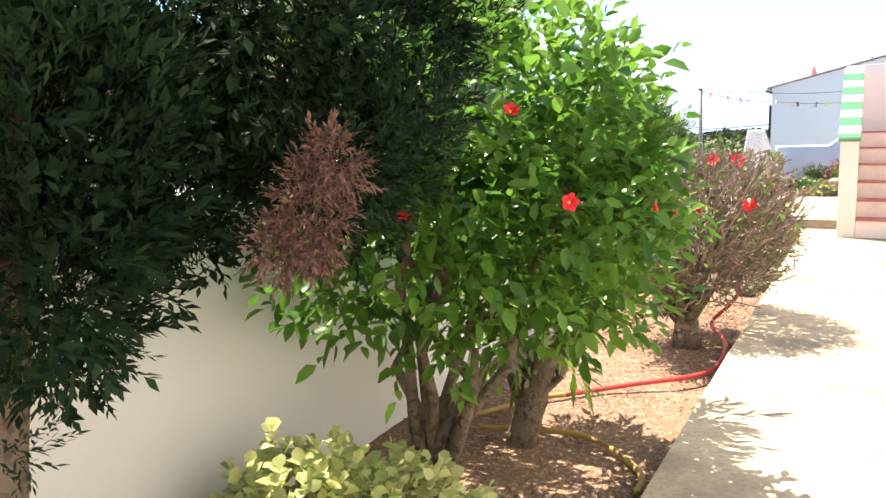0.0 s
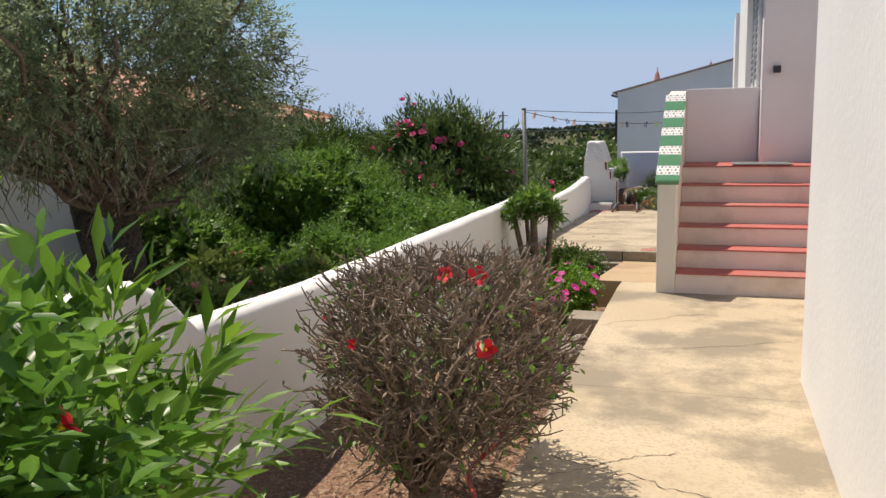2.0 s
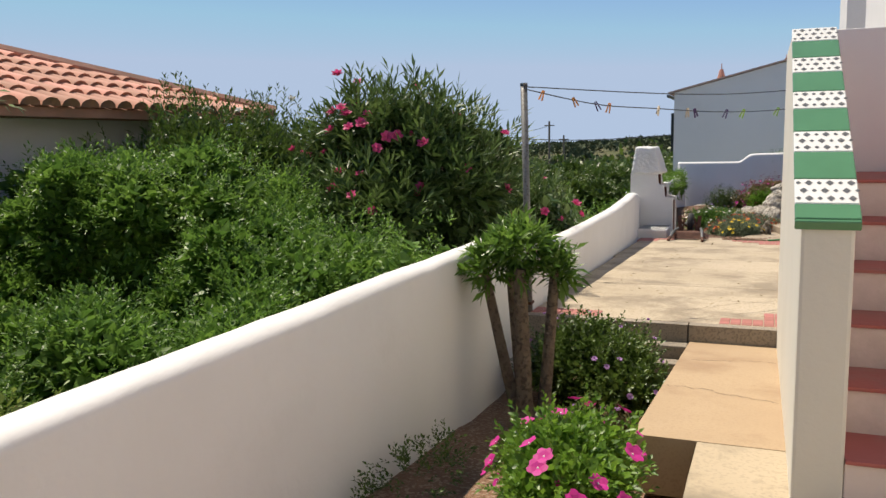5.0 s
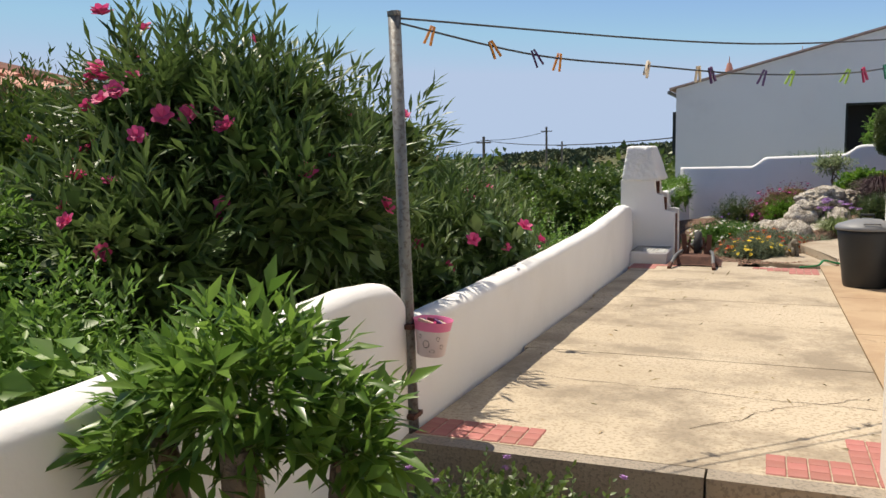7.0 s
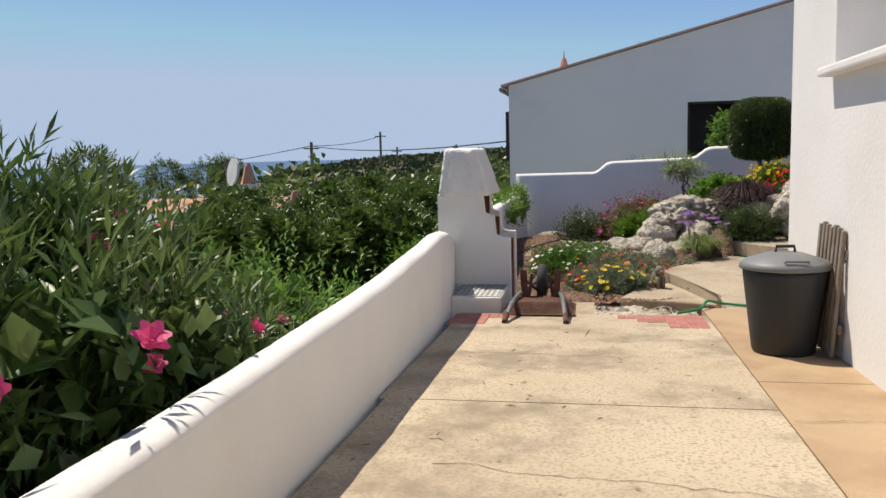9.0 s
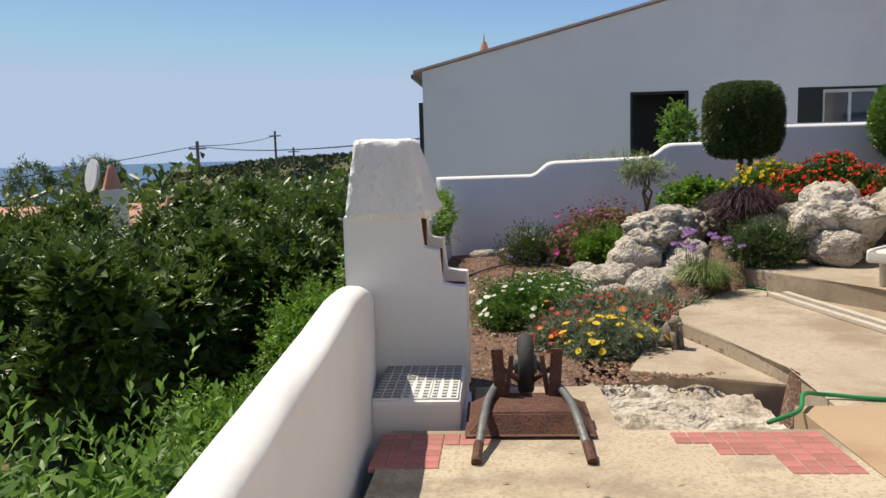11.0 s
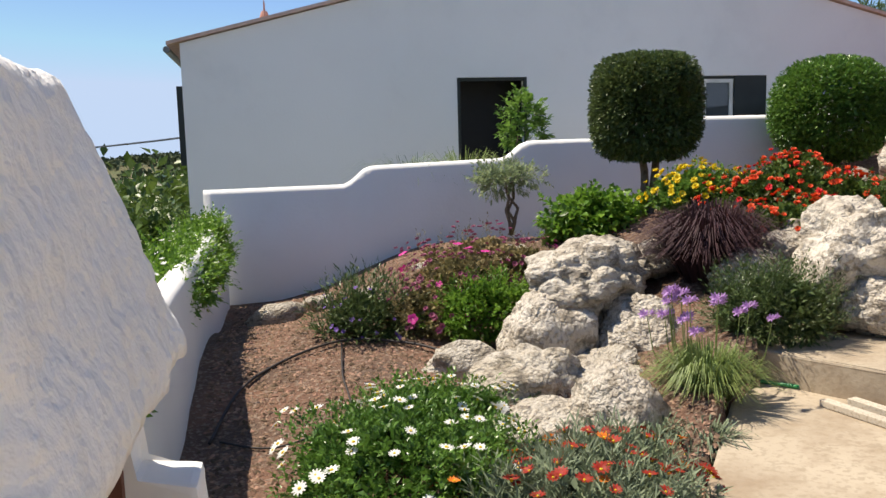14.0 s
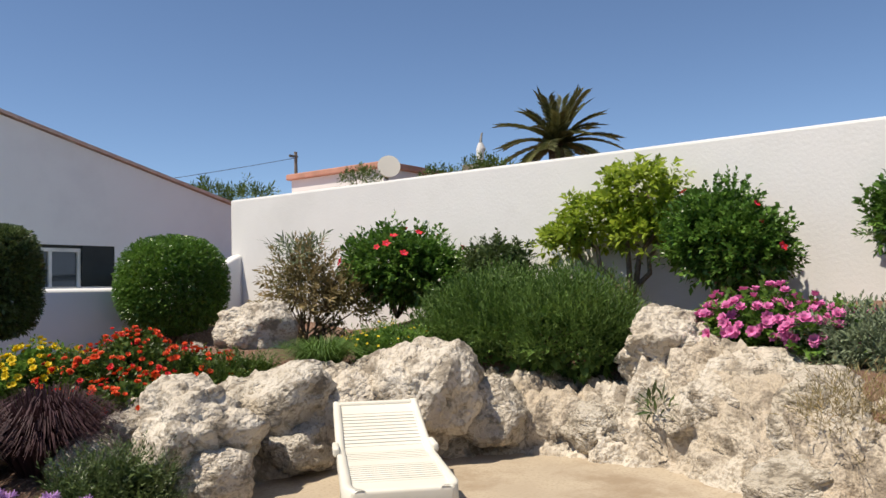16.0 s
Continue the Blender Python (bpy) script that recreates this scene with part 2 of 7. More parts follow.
M["l_grass"] = leafm("grass_blade", (0.174, 0.247, 0.068), (0.247, 0.309, 0.098), rough=0.5, trans=0.3)
M["l_purple"] = leafm("purple_grass_blade", (0.050, 0.022, 0.026), (0.090, 0.045, 0.045), rough=0.6, trans=0.2)
M["l_rosemary"] = leafm("rosemary_leaf", (0.085, 0.160, 0.030), (0.125, 0.215, 0.045), rough=0.55, trans=0.2)
M["l_succulent"] = leafm("succulent_leaf", (0.073, 0.120, 0.035), (0.104, 0.156, 0.053), rough=0.5, trans=0.15)
M["l_lime"] = leafm("lime_green_leaf", (0.270, 0.370, 0.040), (0.340, 0.430, 0.060), rough=0.4, trans=0.45)
M["l_variegated"] = leafm("variegated_leaf", (0.62, 0.62, 0.30), (0.34, 0.44, 0.13), rough=0.45, trans=0.35)
M["l_palm"] = leafm("palm_leaflet", (0.111, 0.120, 0.042), (0.147, 0.156, 0.059), rough=0.5, trans=0.2)
M["l_rose"] = leafm("rose_leaf", (0.150, 0.220, 0.045), (0.215, 0.280, 0.070), rough=0.45, trans=0.35)
M["l_dry"] = leafm("dry_leaf", (0.30, 0.23, 0.11), (0.20, 0.185, 0.075), rough=0.8, trans=0.25)
for k, c in dict(red=(0.75, 0.02, 0.03), pink=(0.80, 0.10, 0.30), magenta=(0.62, 0.03, 0.28), white=(0.82, 0.82, 0.78), yellow=(0.82, 0.62, 0.02), orange=(0.80, 0.22, 0.02),
                 rust=(0.36, 0.030, 0.012), lilac=(0.52, 0.30, 0.62), violet=(0.20, 0.10, 0.42), scarlet=(0.80, 0.09, 0.02), geranium=(0.78, 0.22, 0.50), dusky=(0.30, 0.07, 0.14), faded=(0.62, 0.30, 0.25)).items():
    M["f_" + k] = leafm(k + "_petal", c, tuple(min(1, v * 0.85) for v in c), rough=0.6, trans=0.25, isl=0.15)


# ---- mesh helpers ----
def link(name, data, material=None, parent=None, label=""):
    ob = new(name, data)
    if material:
        data.materials.append(M[material] if isinstance(material, str) else material)
    ob.parent = parent
    if label:
        tagged(ob, label)
    return ob


def part(name, bm, material, parent=None, label="", smooth=False):
    me = bpy.data.meshes.new(name)
    bmesh.ops.recalc_face_normals(bm, faces=bm.faces)
    bm.to_mesh(me)
    bm.free()
    if smooth:
        me.shade_smooth()
    return link(name, me, material, parent, label)


def thing(name, x, y, z, label, category, group="", kind="", rz=0.0):
    e = new(name)
    e.empty_display_size = 0.1
    e.matrix_basis = pose(x, y, z, 0, 0, rz)
    return tagged(e, label, category, group, kind)


def bm_box(x0, y0, z0, x1, y1, z1, bevel=0.0, seg=2, bm=None):
    bm = bm or bmesh.new()
    r = bmesh.ops.create_cube(bm, size=1.0)
    vs = r["verts"]
    for v in vs:
        v.co = Vector(((x0 + x1) / 2 + v.co.x * (x1 - x0), (y0 + y1) / 2 + v.co.y * (y1 - y0), (z0 + z1) / 2 + v.co.z * (z1 - z0)))
    if bevel:
        es = list({e for v in vs for e in v.link_edges})
        bmesh.ops.bevel(bm, geom=es, offset=bevel, segments=seg, affect='EDGES', profile=0.6)
    return bm


def bm_prism(outline, z0, z1, bevel=0.0, bm=None):
    """An upright prism over a plan outline; z0 and z1 may be functions of (x, y)."""
    bm = bm or bmesh.new()
    f0 = z0 if callable(z0) else (lambda x, y: z0)
    f1 = z1 if callable(z1) else (lambda x, y: z1)
    lo = [bm.verts.new((x, y, f0(x, y))) for x, y in outline]
    hi = [bm.verts.new((x, y, f1(x, y))) for x, y in outline]
    n = len(outline)
    bm.faces.new(hi)
    bm.faces.new(lo[::-1])
    for i in range(n):
        bm.faces.new((lo[i], lo[(i + 1) % n], hi[(i + 1) % n], hi[i]))
    if bevel:
        tops = set(hi)
        es = [e for e in bm.edges if e.verts[0] in tops and e.verts[1] in tops]
        bmesh.ops.bevel(bm, geom=es, offset=bevel, segments=2, affect='EDGES', profile=0.6)
    return bm


def bm_extrude_profile(profile, axis, a, b, bevel=0.0, bm=None):
    """A flat profile swept along x or y: pairs are (y, z) for axis x and (x, z) for axis y."""
    bm = bm or bmesh.new()
    mk = (lambda p, s: (s, p[0], p[1])) if axis == "x" else (lambda p, s: (p[0], s, p[1]))
    va = [bm.verts.new(mk(p, a)) for p in profile]
    vb = [bm.verts.new(mk(p, b)) for p in profile]
    n = len(profile)
    bm.faces.new(va)
    bm.faces.new(vb[::-1])
    side = [bm.faces.new((va[i], va[(i + 1) % n], vb[(i + 1) % n], vb[i])) for i in range(n)]
    if bevel:
        es = [e for e in bm.edges]
        bmesh.ops.bevel(bm, geom=es, offset=bevel, segments=2, affect='EDGES', profile=0.6)
    return bm


def bm_tube(points, radii, sides=8, bm=None, caps=True):
    """A tube along points with a radius at each."""
    bm = bm or bmesh.new()
    pts = [Vector(p) for p in points]
    if not hasattr(radii, "__len__"):
        radii = [radii] * len(pts)
    rings = []
    ref = Vector((0.31, 0.72, 0.62))
    for i, p in enumerate(pts):
        d = (pts[min(i + 1, len(pts) - 1)] - pts[max(i - 1, 0)]).normalized()
        u = d.cross(ref).normalized()
        w = d.cross(u)
        rings.append([bm.verts.new(p + (u * math.cos(2 * math.pi * k / sides) + w * math.sin(2 * math.pi * k / sides)) * radii[i]) for k in range(sides)])
    for a, b in zip(rings, rings[1:]):
        for k in range(sides):
            bm.faces.new((a[k], a[(k + 1) % sides], b[(k + 1) % sides], b[k]))
    if caps:
        bm.faces.new(rings[0][::-1])
        bm.faces.new(rings[-1])
    return bm


def bm_cyl(x, y, z0, z1, r0, r1=None, sides=20, bm=None):
    return bm_tube([(x, y, z0), (x, y, z1)], [r0, r1 if r1 is not None else r0], sides, bm)


def curve_pts(pts, n=8):
    """Smooth points through the given ones."""
    P = [Vector(p) for p in pts]
    out = []
    for i in range(len(P) - 1):
        a, b, c, d = P[max(i - 1, 0)], P[i], P[i + 1], P[min(i + 2, len(P) - 1)]
        for k in range(n):
            t = k / n
            out.append(0.5 * ((2 * b) + (c - a) * t + (2 * a - 5 * b + 4 * c - d) * t * t + (3 * b - a - 3 * c + d) * t ** 3))
    return out + [P[-1]]


def grid_sheet(name, x0, x1, y0, y1, step, zf, material, label, category, kind="structure", thick=0.0):
    """A sheet over a rectangle whose height is zf(x, y)."""
    nx, ny = max(2, int((x1 - x0) / step)), max(2, int((y1 - y0) / step))
    vs = [(x0 + (x1 - x0) * i / nx, y0 + (y1 - y0) * j / ny) for j in range(ny + 1) for i in range(nx + 1)]
    verts = [(x, y, zf(x, y)) for x, y in vs]
    faces = [(j * (nx + 1) + i, j * (nx + 1) + i + 1, (j + 1) * (nx + 1) + i + 1, (j + 1) * (nx + 1) + i) for j in range(ny) for i in range(nx)]
    me = bpy.data.meshes.new(name)
    me.from_pydata(verts, [], faces)
    me.shade_smooth()
    ob = link(name, me, material)
    return tagged(ob, label, category, "", kind)


# ---- levels of the garden ----
def lerp_table(v, table):
    for (a, za), (b, zb) in zip(table, table[1:]):
        if v <= b:
            t = min(1.0, max(0.0, (v - a) / (b - a)))
            return za + (zb - za) * t
    return table[-1][1]


def path_z(x, y):
    return lerp_table(y, ((-6, 0.02), (7, 0.03), (9, 0.03), (12.1, -0.27)))


def terrace_z(x, y):
    return lerp_table(y, ((12.1, -0.14), (19.2, -0.36), (21, -0.40)))


LEVELS = ((-2.3, 28.4, -0.70), (-1.9, 27.3, -0.64), (1.0, 28.4, -0.15), (6.2, 28.4, 0.90), (6.2, 24, 0.92), (6.2, 20, 0.95), (6.2, 14, 0.9), (0.7, 27.2, 0.02), (1.6, 26.2, 0.32),
          (4.5, 27.8, 0.55), (-1.7, 23, -0.60), (-1.0, 21.6, -0.56), (-1.6, 20.5, -0.52), (-0.4, 24.2, -0.42), (0.3, 25.3, -0.1), (2.2, 24.6, 0.28), (3.4, 23.4, 0.45), (4.3, 21.6, 0.45), (3.8, 25.5, 0.62), (4.4, 19.5, 0.5))


def bed_z(x, y):
    w = s = 0.0
    for a, b, z in LEVELS:
        k = 1.0 / ((x - a) ** 2 + (y - b) ** 2 + 0.12) ** 1.5
        w += k
        s += k * z
    return s / w + 0.03 * noise.noise(Vector((x * 2.1, y * 2.1, 0)))


def wall_x(y):
    return lerp_table(y, ((-8, -1.42), (3, -1.66), (11, -1.92), (12.2, -2.05), (17, -2.12), (19.2, -2.19), (19.95, -2.27), (40, -2.3)))


def soil_z(x, y):
    return lerp_table(y, ((-6, -0.10), (5, -0.12), (8, -0.2), (11, -0.5), (12.2, -0.55))) + 0.03 * noise.noise(Vector((x * 2.5, y * 2.5, 3)))


# ---- land, sea and hill ----
def land_z(x, y):
    r = math.hypot(x, y)
    if -2.4 < x < 12 and -12 < y < 31:
        return -0.95
    z = -1.0
    if x < -2.4:
        z = -1.0 - 0.35 * min(6.0, -2.4 - x) / 6.0 - max(0.0, -x - 10) * 0.09
    far = max(0.0, y - 36)
    z -= far * 0.05
    z = max(z, -34.0)
    # the wooded hill across the valley
    ang = math.degrees(math.atan2(x, y))
    crest = lerp_table(ang, ((-27, -30.0), (-21, -6.0), (-15.7, -2.6), (-10, -1.2), (-6, -0.4), (10, 2.0), (40, 6.0), (80, 4.0), (150, 4.0)))
    if ang < -90 or ang > 150:
        crest = -2.0
    k = min(1.0, max(0.0, (r - 90) / 160))
    k = k * k * (3 - 2 * k)
    z = z + (crest - z) * k
    if r > 500:
        z -= (r - 500) * 0.08
    return z + (1.6 if r > 80 else 0.0) * noise.noise(Vector((x * 0.03, y * 0.03, 0)))


rings = [0.0] + [3.0 * 1.085 ** k for k in range(88)]
NA = 120
verts, faces = [(0, 0, -0.95)], []
for r in rings[1:]:
    for a in range(NA):
        x, y = r * math.sin(2 * math.pi * a / NA), 8 + r * math.cos(2 * math.pi * a / NA)
        verts.append((x, y, land_z(x, y)))
for a in range(NA):
    faces.append((0, 1 + (a + 1) % NA, 1 + a))
for k in range(len(rings) - 2):
    for a in range(NA):
        i, j = 1 + k * NA + a, 1 + k * NA + (a + 1) % NA
        faces.append((i, j, j + NA, i + NA))
me = bpy.data.meshes.new("ground")
me.from_pydata(verts, [], faces)
me.shade_smooth()
tagged(link("ground", me, "land"), "scrub-covered land falling towards the sea", "ground", "", "structure")

bm = bmesh.new()
bmesh.ops.create_circle(bm, cap_ends=True, segments=96, radius=4600)
bmesh.ops.translate(bm, verts=bm.verts, vec=(0, 0, -30))
tagged(part("sea", bm, "sea"), "calm deep blue sea reaching the horizon", "sea", "", "structure")

# ---- soil beds ----
grid_sheet("flower_bed", -2.0, -0.45, -6, 12.3, 0.12, soil_z, "soil", "bed of reddish gravelly soil beside the path", "soil")
def inside(x, y, poly):
    hit = False
    for (a, b), (c, d) in zip(poly, poly[1:] + poly[:1]):
        if (b > y) != (d > y) and x < (c - a) * (y - b) / (d - b) + a:
            hit = not hit
    return hit


SLAB_A = [(-0.19, 22.05), (0.24, 20.40), (0.20, 19.60), (0.10, 18.9), (3.0, 18.9), (3.0, 21.0), (0.86, 23.3), (0.50, 23.02)]
SLAB_B = [(0.80, 23.37), (1.62, 21.9), (2.1, 20.4), (2.4, 17.5), (3.2, 17.5), (3.2, 20.2), (3.9, 20.9), (4.3, 21.7), (4.3, 22.4), (3.7, 23.1), (2.7, 23.8), (1.4, 24.1)]
STEP_0 = [(-0.69, 20.77), (0.236, 20.41), (0.0, 21.3), (-0.12, 21.75), (-0.45, 21.45)]


def edge_gap(x, y, poly):
    """Distance from a point to an outline in plan."""
    p, best = Vector((x, y)), 99.0
    for a, b in zip(poly, poly[1:] + poly[:1]):
        a, b = Vector(a), Vector(b)
        k = max(0.0, min(1.0, (p - a).dot(b - a) / (b - a).length_squared))
        best = min(best, (p - a.lerp(b, k)).length)
    return best


def bed_under(x, y):
    if inside(x, y, SLAB_A) or inside(x, y, SLAB_B) or y < 19.3:
        return -0.85
    z = bed_z(x, y)
    if x > -1.05 and x < 0.2 and y < 20.8 or inside(x, y, STEP_0):
        return -0.80
    if -0.95 < x < 0.1 and y < 21.7:
        z = min(z, -0.64)
    if x > 1.0:
        z = min(z, -0.5 + 1.3 * edge_gap(x, y, SLAB_B))
    return z


grid_sheet("rockery_bed", -2.5, 6.4, 19.0, 28.7, 0.08, bed_under, "bed_soil", "sloping rockery bed of red-brown gravelly soil", "soil")


# ---- walks and terrace ----
def slab(name, outline, z, thick, material, label, bevel=0.012):
    bm = bm_prism(outline, (lambda x, y: z(x, y) - thick) if callable(z) else z - thick, z, bevel)
    return tagged(part(name, bm, material), label, "paving", "", "structure")


def path_slab(name, x0, x1, y0, y1, material, label, zf, thick=0.25, n=8):
    bm = bmesh.new()
    for k in range(n):
        a, b = y0 + (y1 - y0) * k / n, y0 + (y1 - y0) * (k + 1) / n
        bm_prism([(x0, a), (x1, a), (x1, b), (x0, b)], lambda x, y: zf(x, y) - thick, zf, 0, bm)
    bmesh.ops.remove_doubles(bm, verts=bm.verts, dist=0.0005)
    return tagged(part(name, bm, material), label, "paving", "", "structure")


path_slab("path", -0.52, 2.4, -6.0, 3.98, "path", "pale ochre concrete path in the sun", path_z)
path_slab("path", -0.517, 2.4, 3.983, 6.0, "path", "pale ochre concrete path with fine cracks", path_z)
path_slab("path", -0.52, 2.4, 6.003, 9.2, "path", "pale ochre concrete path at the foot of steps", path_z)
path_slab("path", -0.78, 0.0, 9.21, 12.09, "strip", "narrow ochre concrete ramp beside the stair wall", path_z)
# terrace slabs with joints between them
for a, b in ((12.12, 14.0), (14.012, 16.4), (16.412, 19.2)):
    path_slab("terrace_slab", wall_x(a) + 0.02, -0.03, a, b, "concrete", "stained sandy concrete terrace slab", terrace_z, 0.5, 4)
for a, b in ((12.12, 13.6), (13.61, 15.2), (15.21, 17.0), (17.01, 19.6)):
    path_slab("side_slab", -0.018, 1.2, a, b, "strip", "ochre concrete strip along the house", lambda x, y: terrace_z(x, y) - 0.005, 0.5, 3)
path_slab("terrace_edge", -0.79, -0.19, 12.02, 12.118, "curb", "worn concrete step up to the terrace", lambda x, y: -0.14, 0.4, 1)
path_slab("terrace_edge", -2.05, -0.80, 12.03, 12.118, "curb", "weathered concrete face of the terrace edge", lambda x, y: -0.142, 0.6, 1)
for k, (yy, zz) in enumerate(((11.88, -0.27), (11.72, -0.36))):
    slab("bed_step", [(-1.12, yy), (-0.79, yy), (-0.79, yy + 0.14), (-1.12, yy + 0.14)], zz, 0.09, "curb", "small pale concrete step down into the bed")
slab("bed_step", [(-0.80, 7.85), (-0.525, 7.85), (-0.525, 8.15), (-0.80, 8.15)], -0.04, 0.3, "curb", "small concrete block beside the path")

# garden slabs beyond the terrace
slab("garden_step", STEP_0, -0.495, 0.26, "slab", "low angular concrete step", 0.02)
slab("garden_slab", SLAB_A, -0.385, 0.5, "slab", "broad angular sunlit concrete slab", 0.02)
slab("lounger_slab", SLAB_B, -0.20, 0.35, "slab", "raised concrete sitting area before the rockery", 0.02)


path_slab("rear_strip", -1.70, -0.95, 19.21, 20.25, "slab", "sandy concrete strip beside the barbecue", lambda x, y: -0.43 - 0.02 * (y - 19.2), 0.4, 2)


def bedrock_z(x, y):
    k = Vector((x * 3, y * 3, 0))
    e = noise.voronoi(k)[0]
    return -0.60 + 0.10 * min(0.6, e[1] - e[0]) + 0.03 * noise.noise(k * 2.3) + 0.015 * noise.noise(k * 7)


grid_sheet("bedrock", -1.0, 0.04, 19.2, 20.75, 0.03, bedrock_z, "rock", "bare pale bedrock between terrace and steps", "rock")

# ---- boundary wall on the left ----
def long_wall(name, ys, xf, top, base, thick, label, material="white", r=0.05):
    """A rendered wall along y with a rounded top; side and top wander a little."""
    bm = bmesh.new()
    prof = [(0, 0)] + [(thick / 2 - math.cos(math.pi * k / 8) * thick / 2, math.sin(math.pi * k / 8) * r) for k in range(9)] + [(thick, 0)]
    rows = []
    for y in ys:
        tz = top(y) - r
        row = []
        for i, (dx, dz) in enumerate(prof):
            z = base(y) if i in (0, len(prof) - 1) else tz + dz
            wob = 0.012 * noise.noise(Vector((dx * 6, y * 1.7, z * 2))) + 0.005 * noise.noise(Vector((dx * 20, y * 7, z * 8)))
            row.append(bm.verts.new((xf(y) - dx + wob, y, z + (wob if 0 < i < len(prof) - 1 else 0))))
        rows.append(row)
    for a, b in zip(rows, rows[1:]):
        for i in range(len(prof) - 1):
            bm.faces.new((a[i], a[i + 1], b[i + 1], b[i]))
    bm.faces.new(rows[0])
    bm.faces.new(rows[-1][::-1])
    ob = part(name, bm, material, None, "", True)
    return tagged(ob, label, "wall", "", "structure")


def wall_top(y):
    return lerp_table(y, ((-8, 0.95), (3.7, 0.92), (4.1, 0.90), (4.25, 0.82), (4.4, 0.68), (5.7, 0.63), (9.7, 0.60), (11.6, 0.58), (12.0, 0.54), (12.12, 0.48), (12.22, 0.39), (12.32, 0.33), (14.4, 0.30), (16.5, 0.30), (18.4, 0.35), (18.9, 0.375), (19.25, 0.36), (19.6, 0.29), (19.94, 0.20)))


def span(a, b, s):
    n = max(1, round((b - a) / s))
    return [a + (b - a) * k / n for k in range(n + 1)]


long_wall("boundary_wall", span(-8, 19.94, 0.08), wall_x, wall_top, lambda y: -1.4, 0.16, "whitewashed boundary wall with a rounded top")
long_wall("planter_wall", span(20.75, 28.35, 0.1), lambda y: -2.28, lambda y: lerp_table(y, ((20.7, 0.22), (24, 0.26), (28.4, 0.24))), lambda y: -1.4, 0.16, "low white wall with plants spilling over it")


# ---- wall behind the rockery: top rises in curved steps along x ----
def back_top(x):
    return lerp_table(x, ((-2.5, 0.57), (-0.98, 0.58), (-0.88, 0.63), (-0.75, 0.75), (-0.65, 0.78), (0.85, 0.82), (0.95, 0.86), (1.10, 0.98), (1.2, 1.015), (2.0, 1.02), (2.12, 1.08), (2.3, 1.22), (2.45, 1.25), (5.5, 1.26), (5.75, 1.35), (6.0, 1.60), (6.25, 1.72), (6.5, 1.74)))


bm = bmesh.new()
rows = []
for x in span(-2.5, 6.3, 0.08):
    t = back_top(x)
    prof = [(28.5, -1.2), (28.5, t - 0.05), (28.53, t - 0.012), (28.6, t), (28.67, t - 0.012), (28.7, t - 0.05), (28.7, -1.2)]
    rows.append([bm.verts.new((x, y + 0.008 * noise.noise(Vector((x * 2, y * 9, z * 2))), z)) for y, z in prof])
for a, b in zip(rows, rows[1:]):
    for i in range(6):
        bm.faces.new((a[i], a[i + 1], b[i + 1], b[i]))
bm.faces.new(rows[0])
bm.faces.new(rows[-1][::-1])
tagged(part("wall_back", bm, "white", None, "", True), "white garden wall rising in curved steps", "wall", "", "structure")

# white wall closing the garden on the upper side
tagged(part("wall_upper", bm_box(6.3, 8, -1.2, 6.56, 28.74, 2.53, 0.03), "white"), "tall plain white garden wall in the sun", "wall", "", "structure")


# ---- our house ----
tagged(part("wall_house_near", bm_box(0.72, -8, -0.5, 3.0, 6.40, 4.2, 0.03), "white"), "bright whitewashed house wall beside the path", "wall", "", "structure")
# stair wall with raked tiled coping
prof = [(8.66, -0.4), (8.66, 0.95), (10.13, 1.70), (10.6, 1.76), (12.3, 1.80), (12.3, -0.6)]
tagged(part("stair_wall", bm_extrude_profile(prof, "x", -0.19, -0.035, 0.012), "cream"), "pale plastered stair side wall", "wall", "", "structure")
stair = thing("stairs", 0, 8.665, 0.02, "short flight of pink-grey steps with red painted treads", "stairs", "", "structure")
for k in range(6):
    y0 = 0.27 * k
    part("riser", bm_box(-0.034, y0, -0.3, 1.75, 2.2, 0.02 + 0.164 * (k + 1) - 0.014, 0.006), "riser", stair)
    part("tread", bm_box(-0.033, y0 - 0.012, 0.02 + 0.164 * (k + 1) - 0.014, 1.75, y0 + (0.28 if k < 5 else 1.25), 0.02 + 0.164 * (k + 1), 0.004), "stair_red", stair)
tagged(part("parapet", bm_box(-0.034, 10.9, 0.5, 0.685, 11.05, 1.79, 0.01), "pinkish"), "pale plastered parapet behind the landing", "wall", "", "structure")
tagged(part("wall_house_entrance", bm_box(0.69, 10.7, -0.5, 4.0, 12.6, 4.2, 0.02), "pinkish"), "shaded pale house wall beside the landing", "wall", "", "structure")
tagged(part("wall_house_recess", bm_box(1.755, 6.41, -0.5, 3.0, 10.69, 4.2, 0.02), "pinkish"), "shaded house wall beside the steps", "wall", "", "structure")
# far house wing with an open corner window
wing = [(12.61, -0.8), (19.2, -0.8), (19.2, 3.4), (18.0, 3.4), (18.0, 1.56), (15.6, 1.50), (15.6, 3.4), (12.61, 3.4)]
tagged(part("wall_house_wing", bm_extrude_profile(wing, "x", 0.60, 0.95, 0.0), "white"), "bright white house wing with a veranda opening", "wall", "", "structure")
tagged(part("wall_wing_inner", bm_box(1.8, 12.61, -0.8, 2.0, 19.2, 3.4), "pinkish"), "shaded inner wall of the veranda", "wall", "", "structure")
tagged(part("wall_wing_end", bm_box(0.951, 19.05, -0.8, 1.8, 19.2, 3.4), "white"), "white end wall of the house wing", "wall", "", "structure")


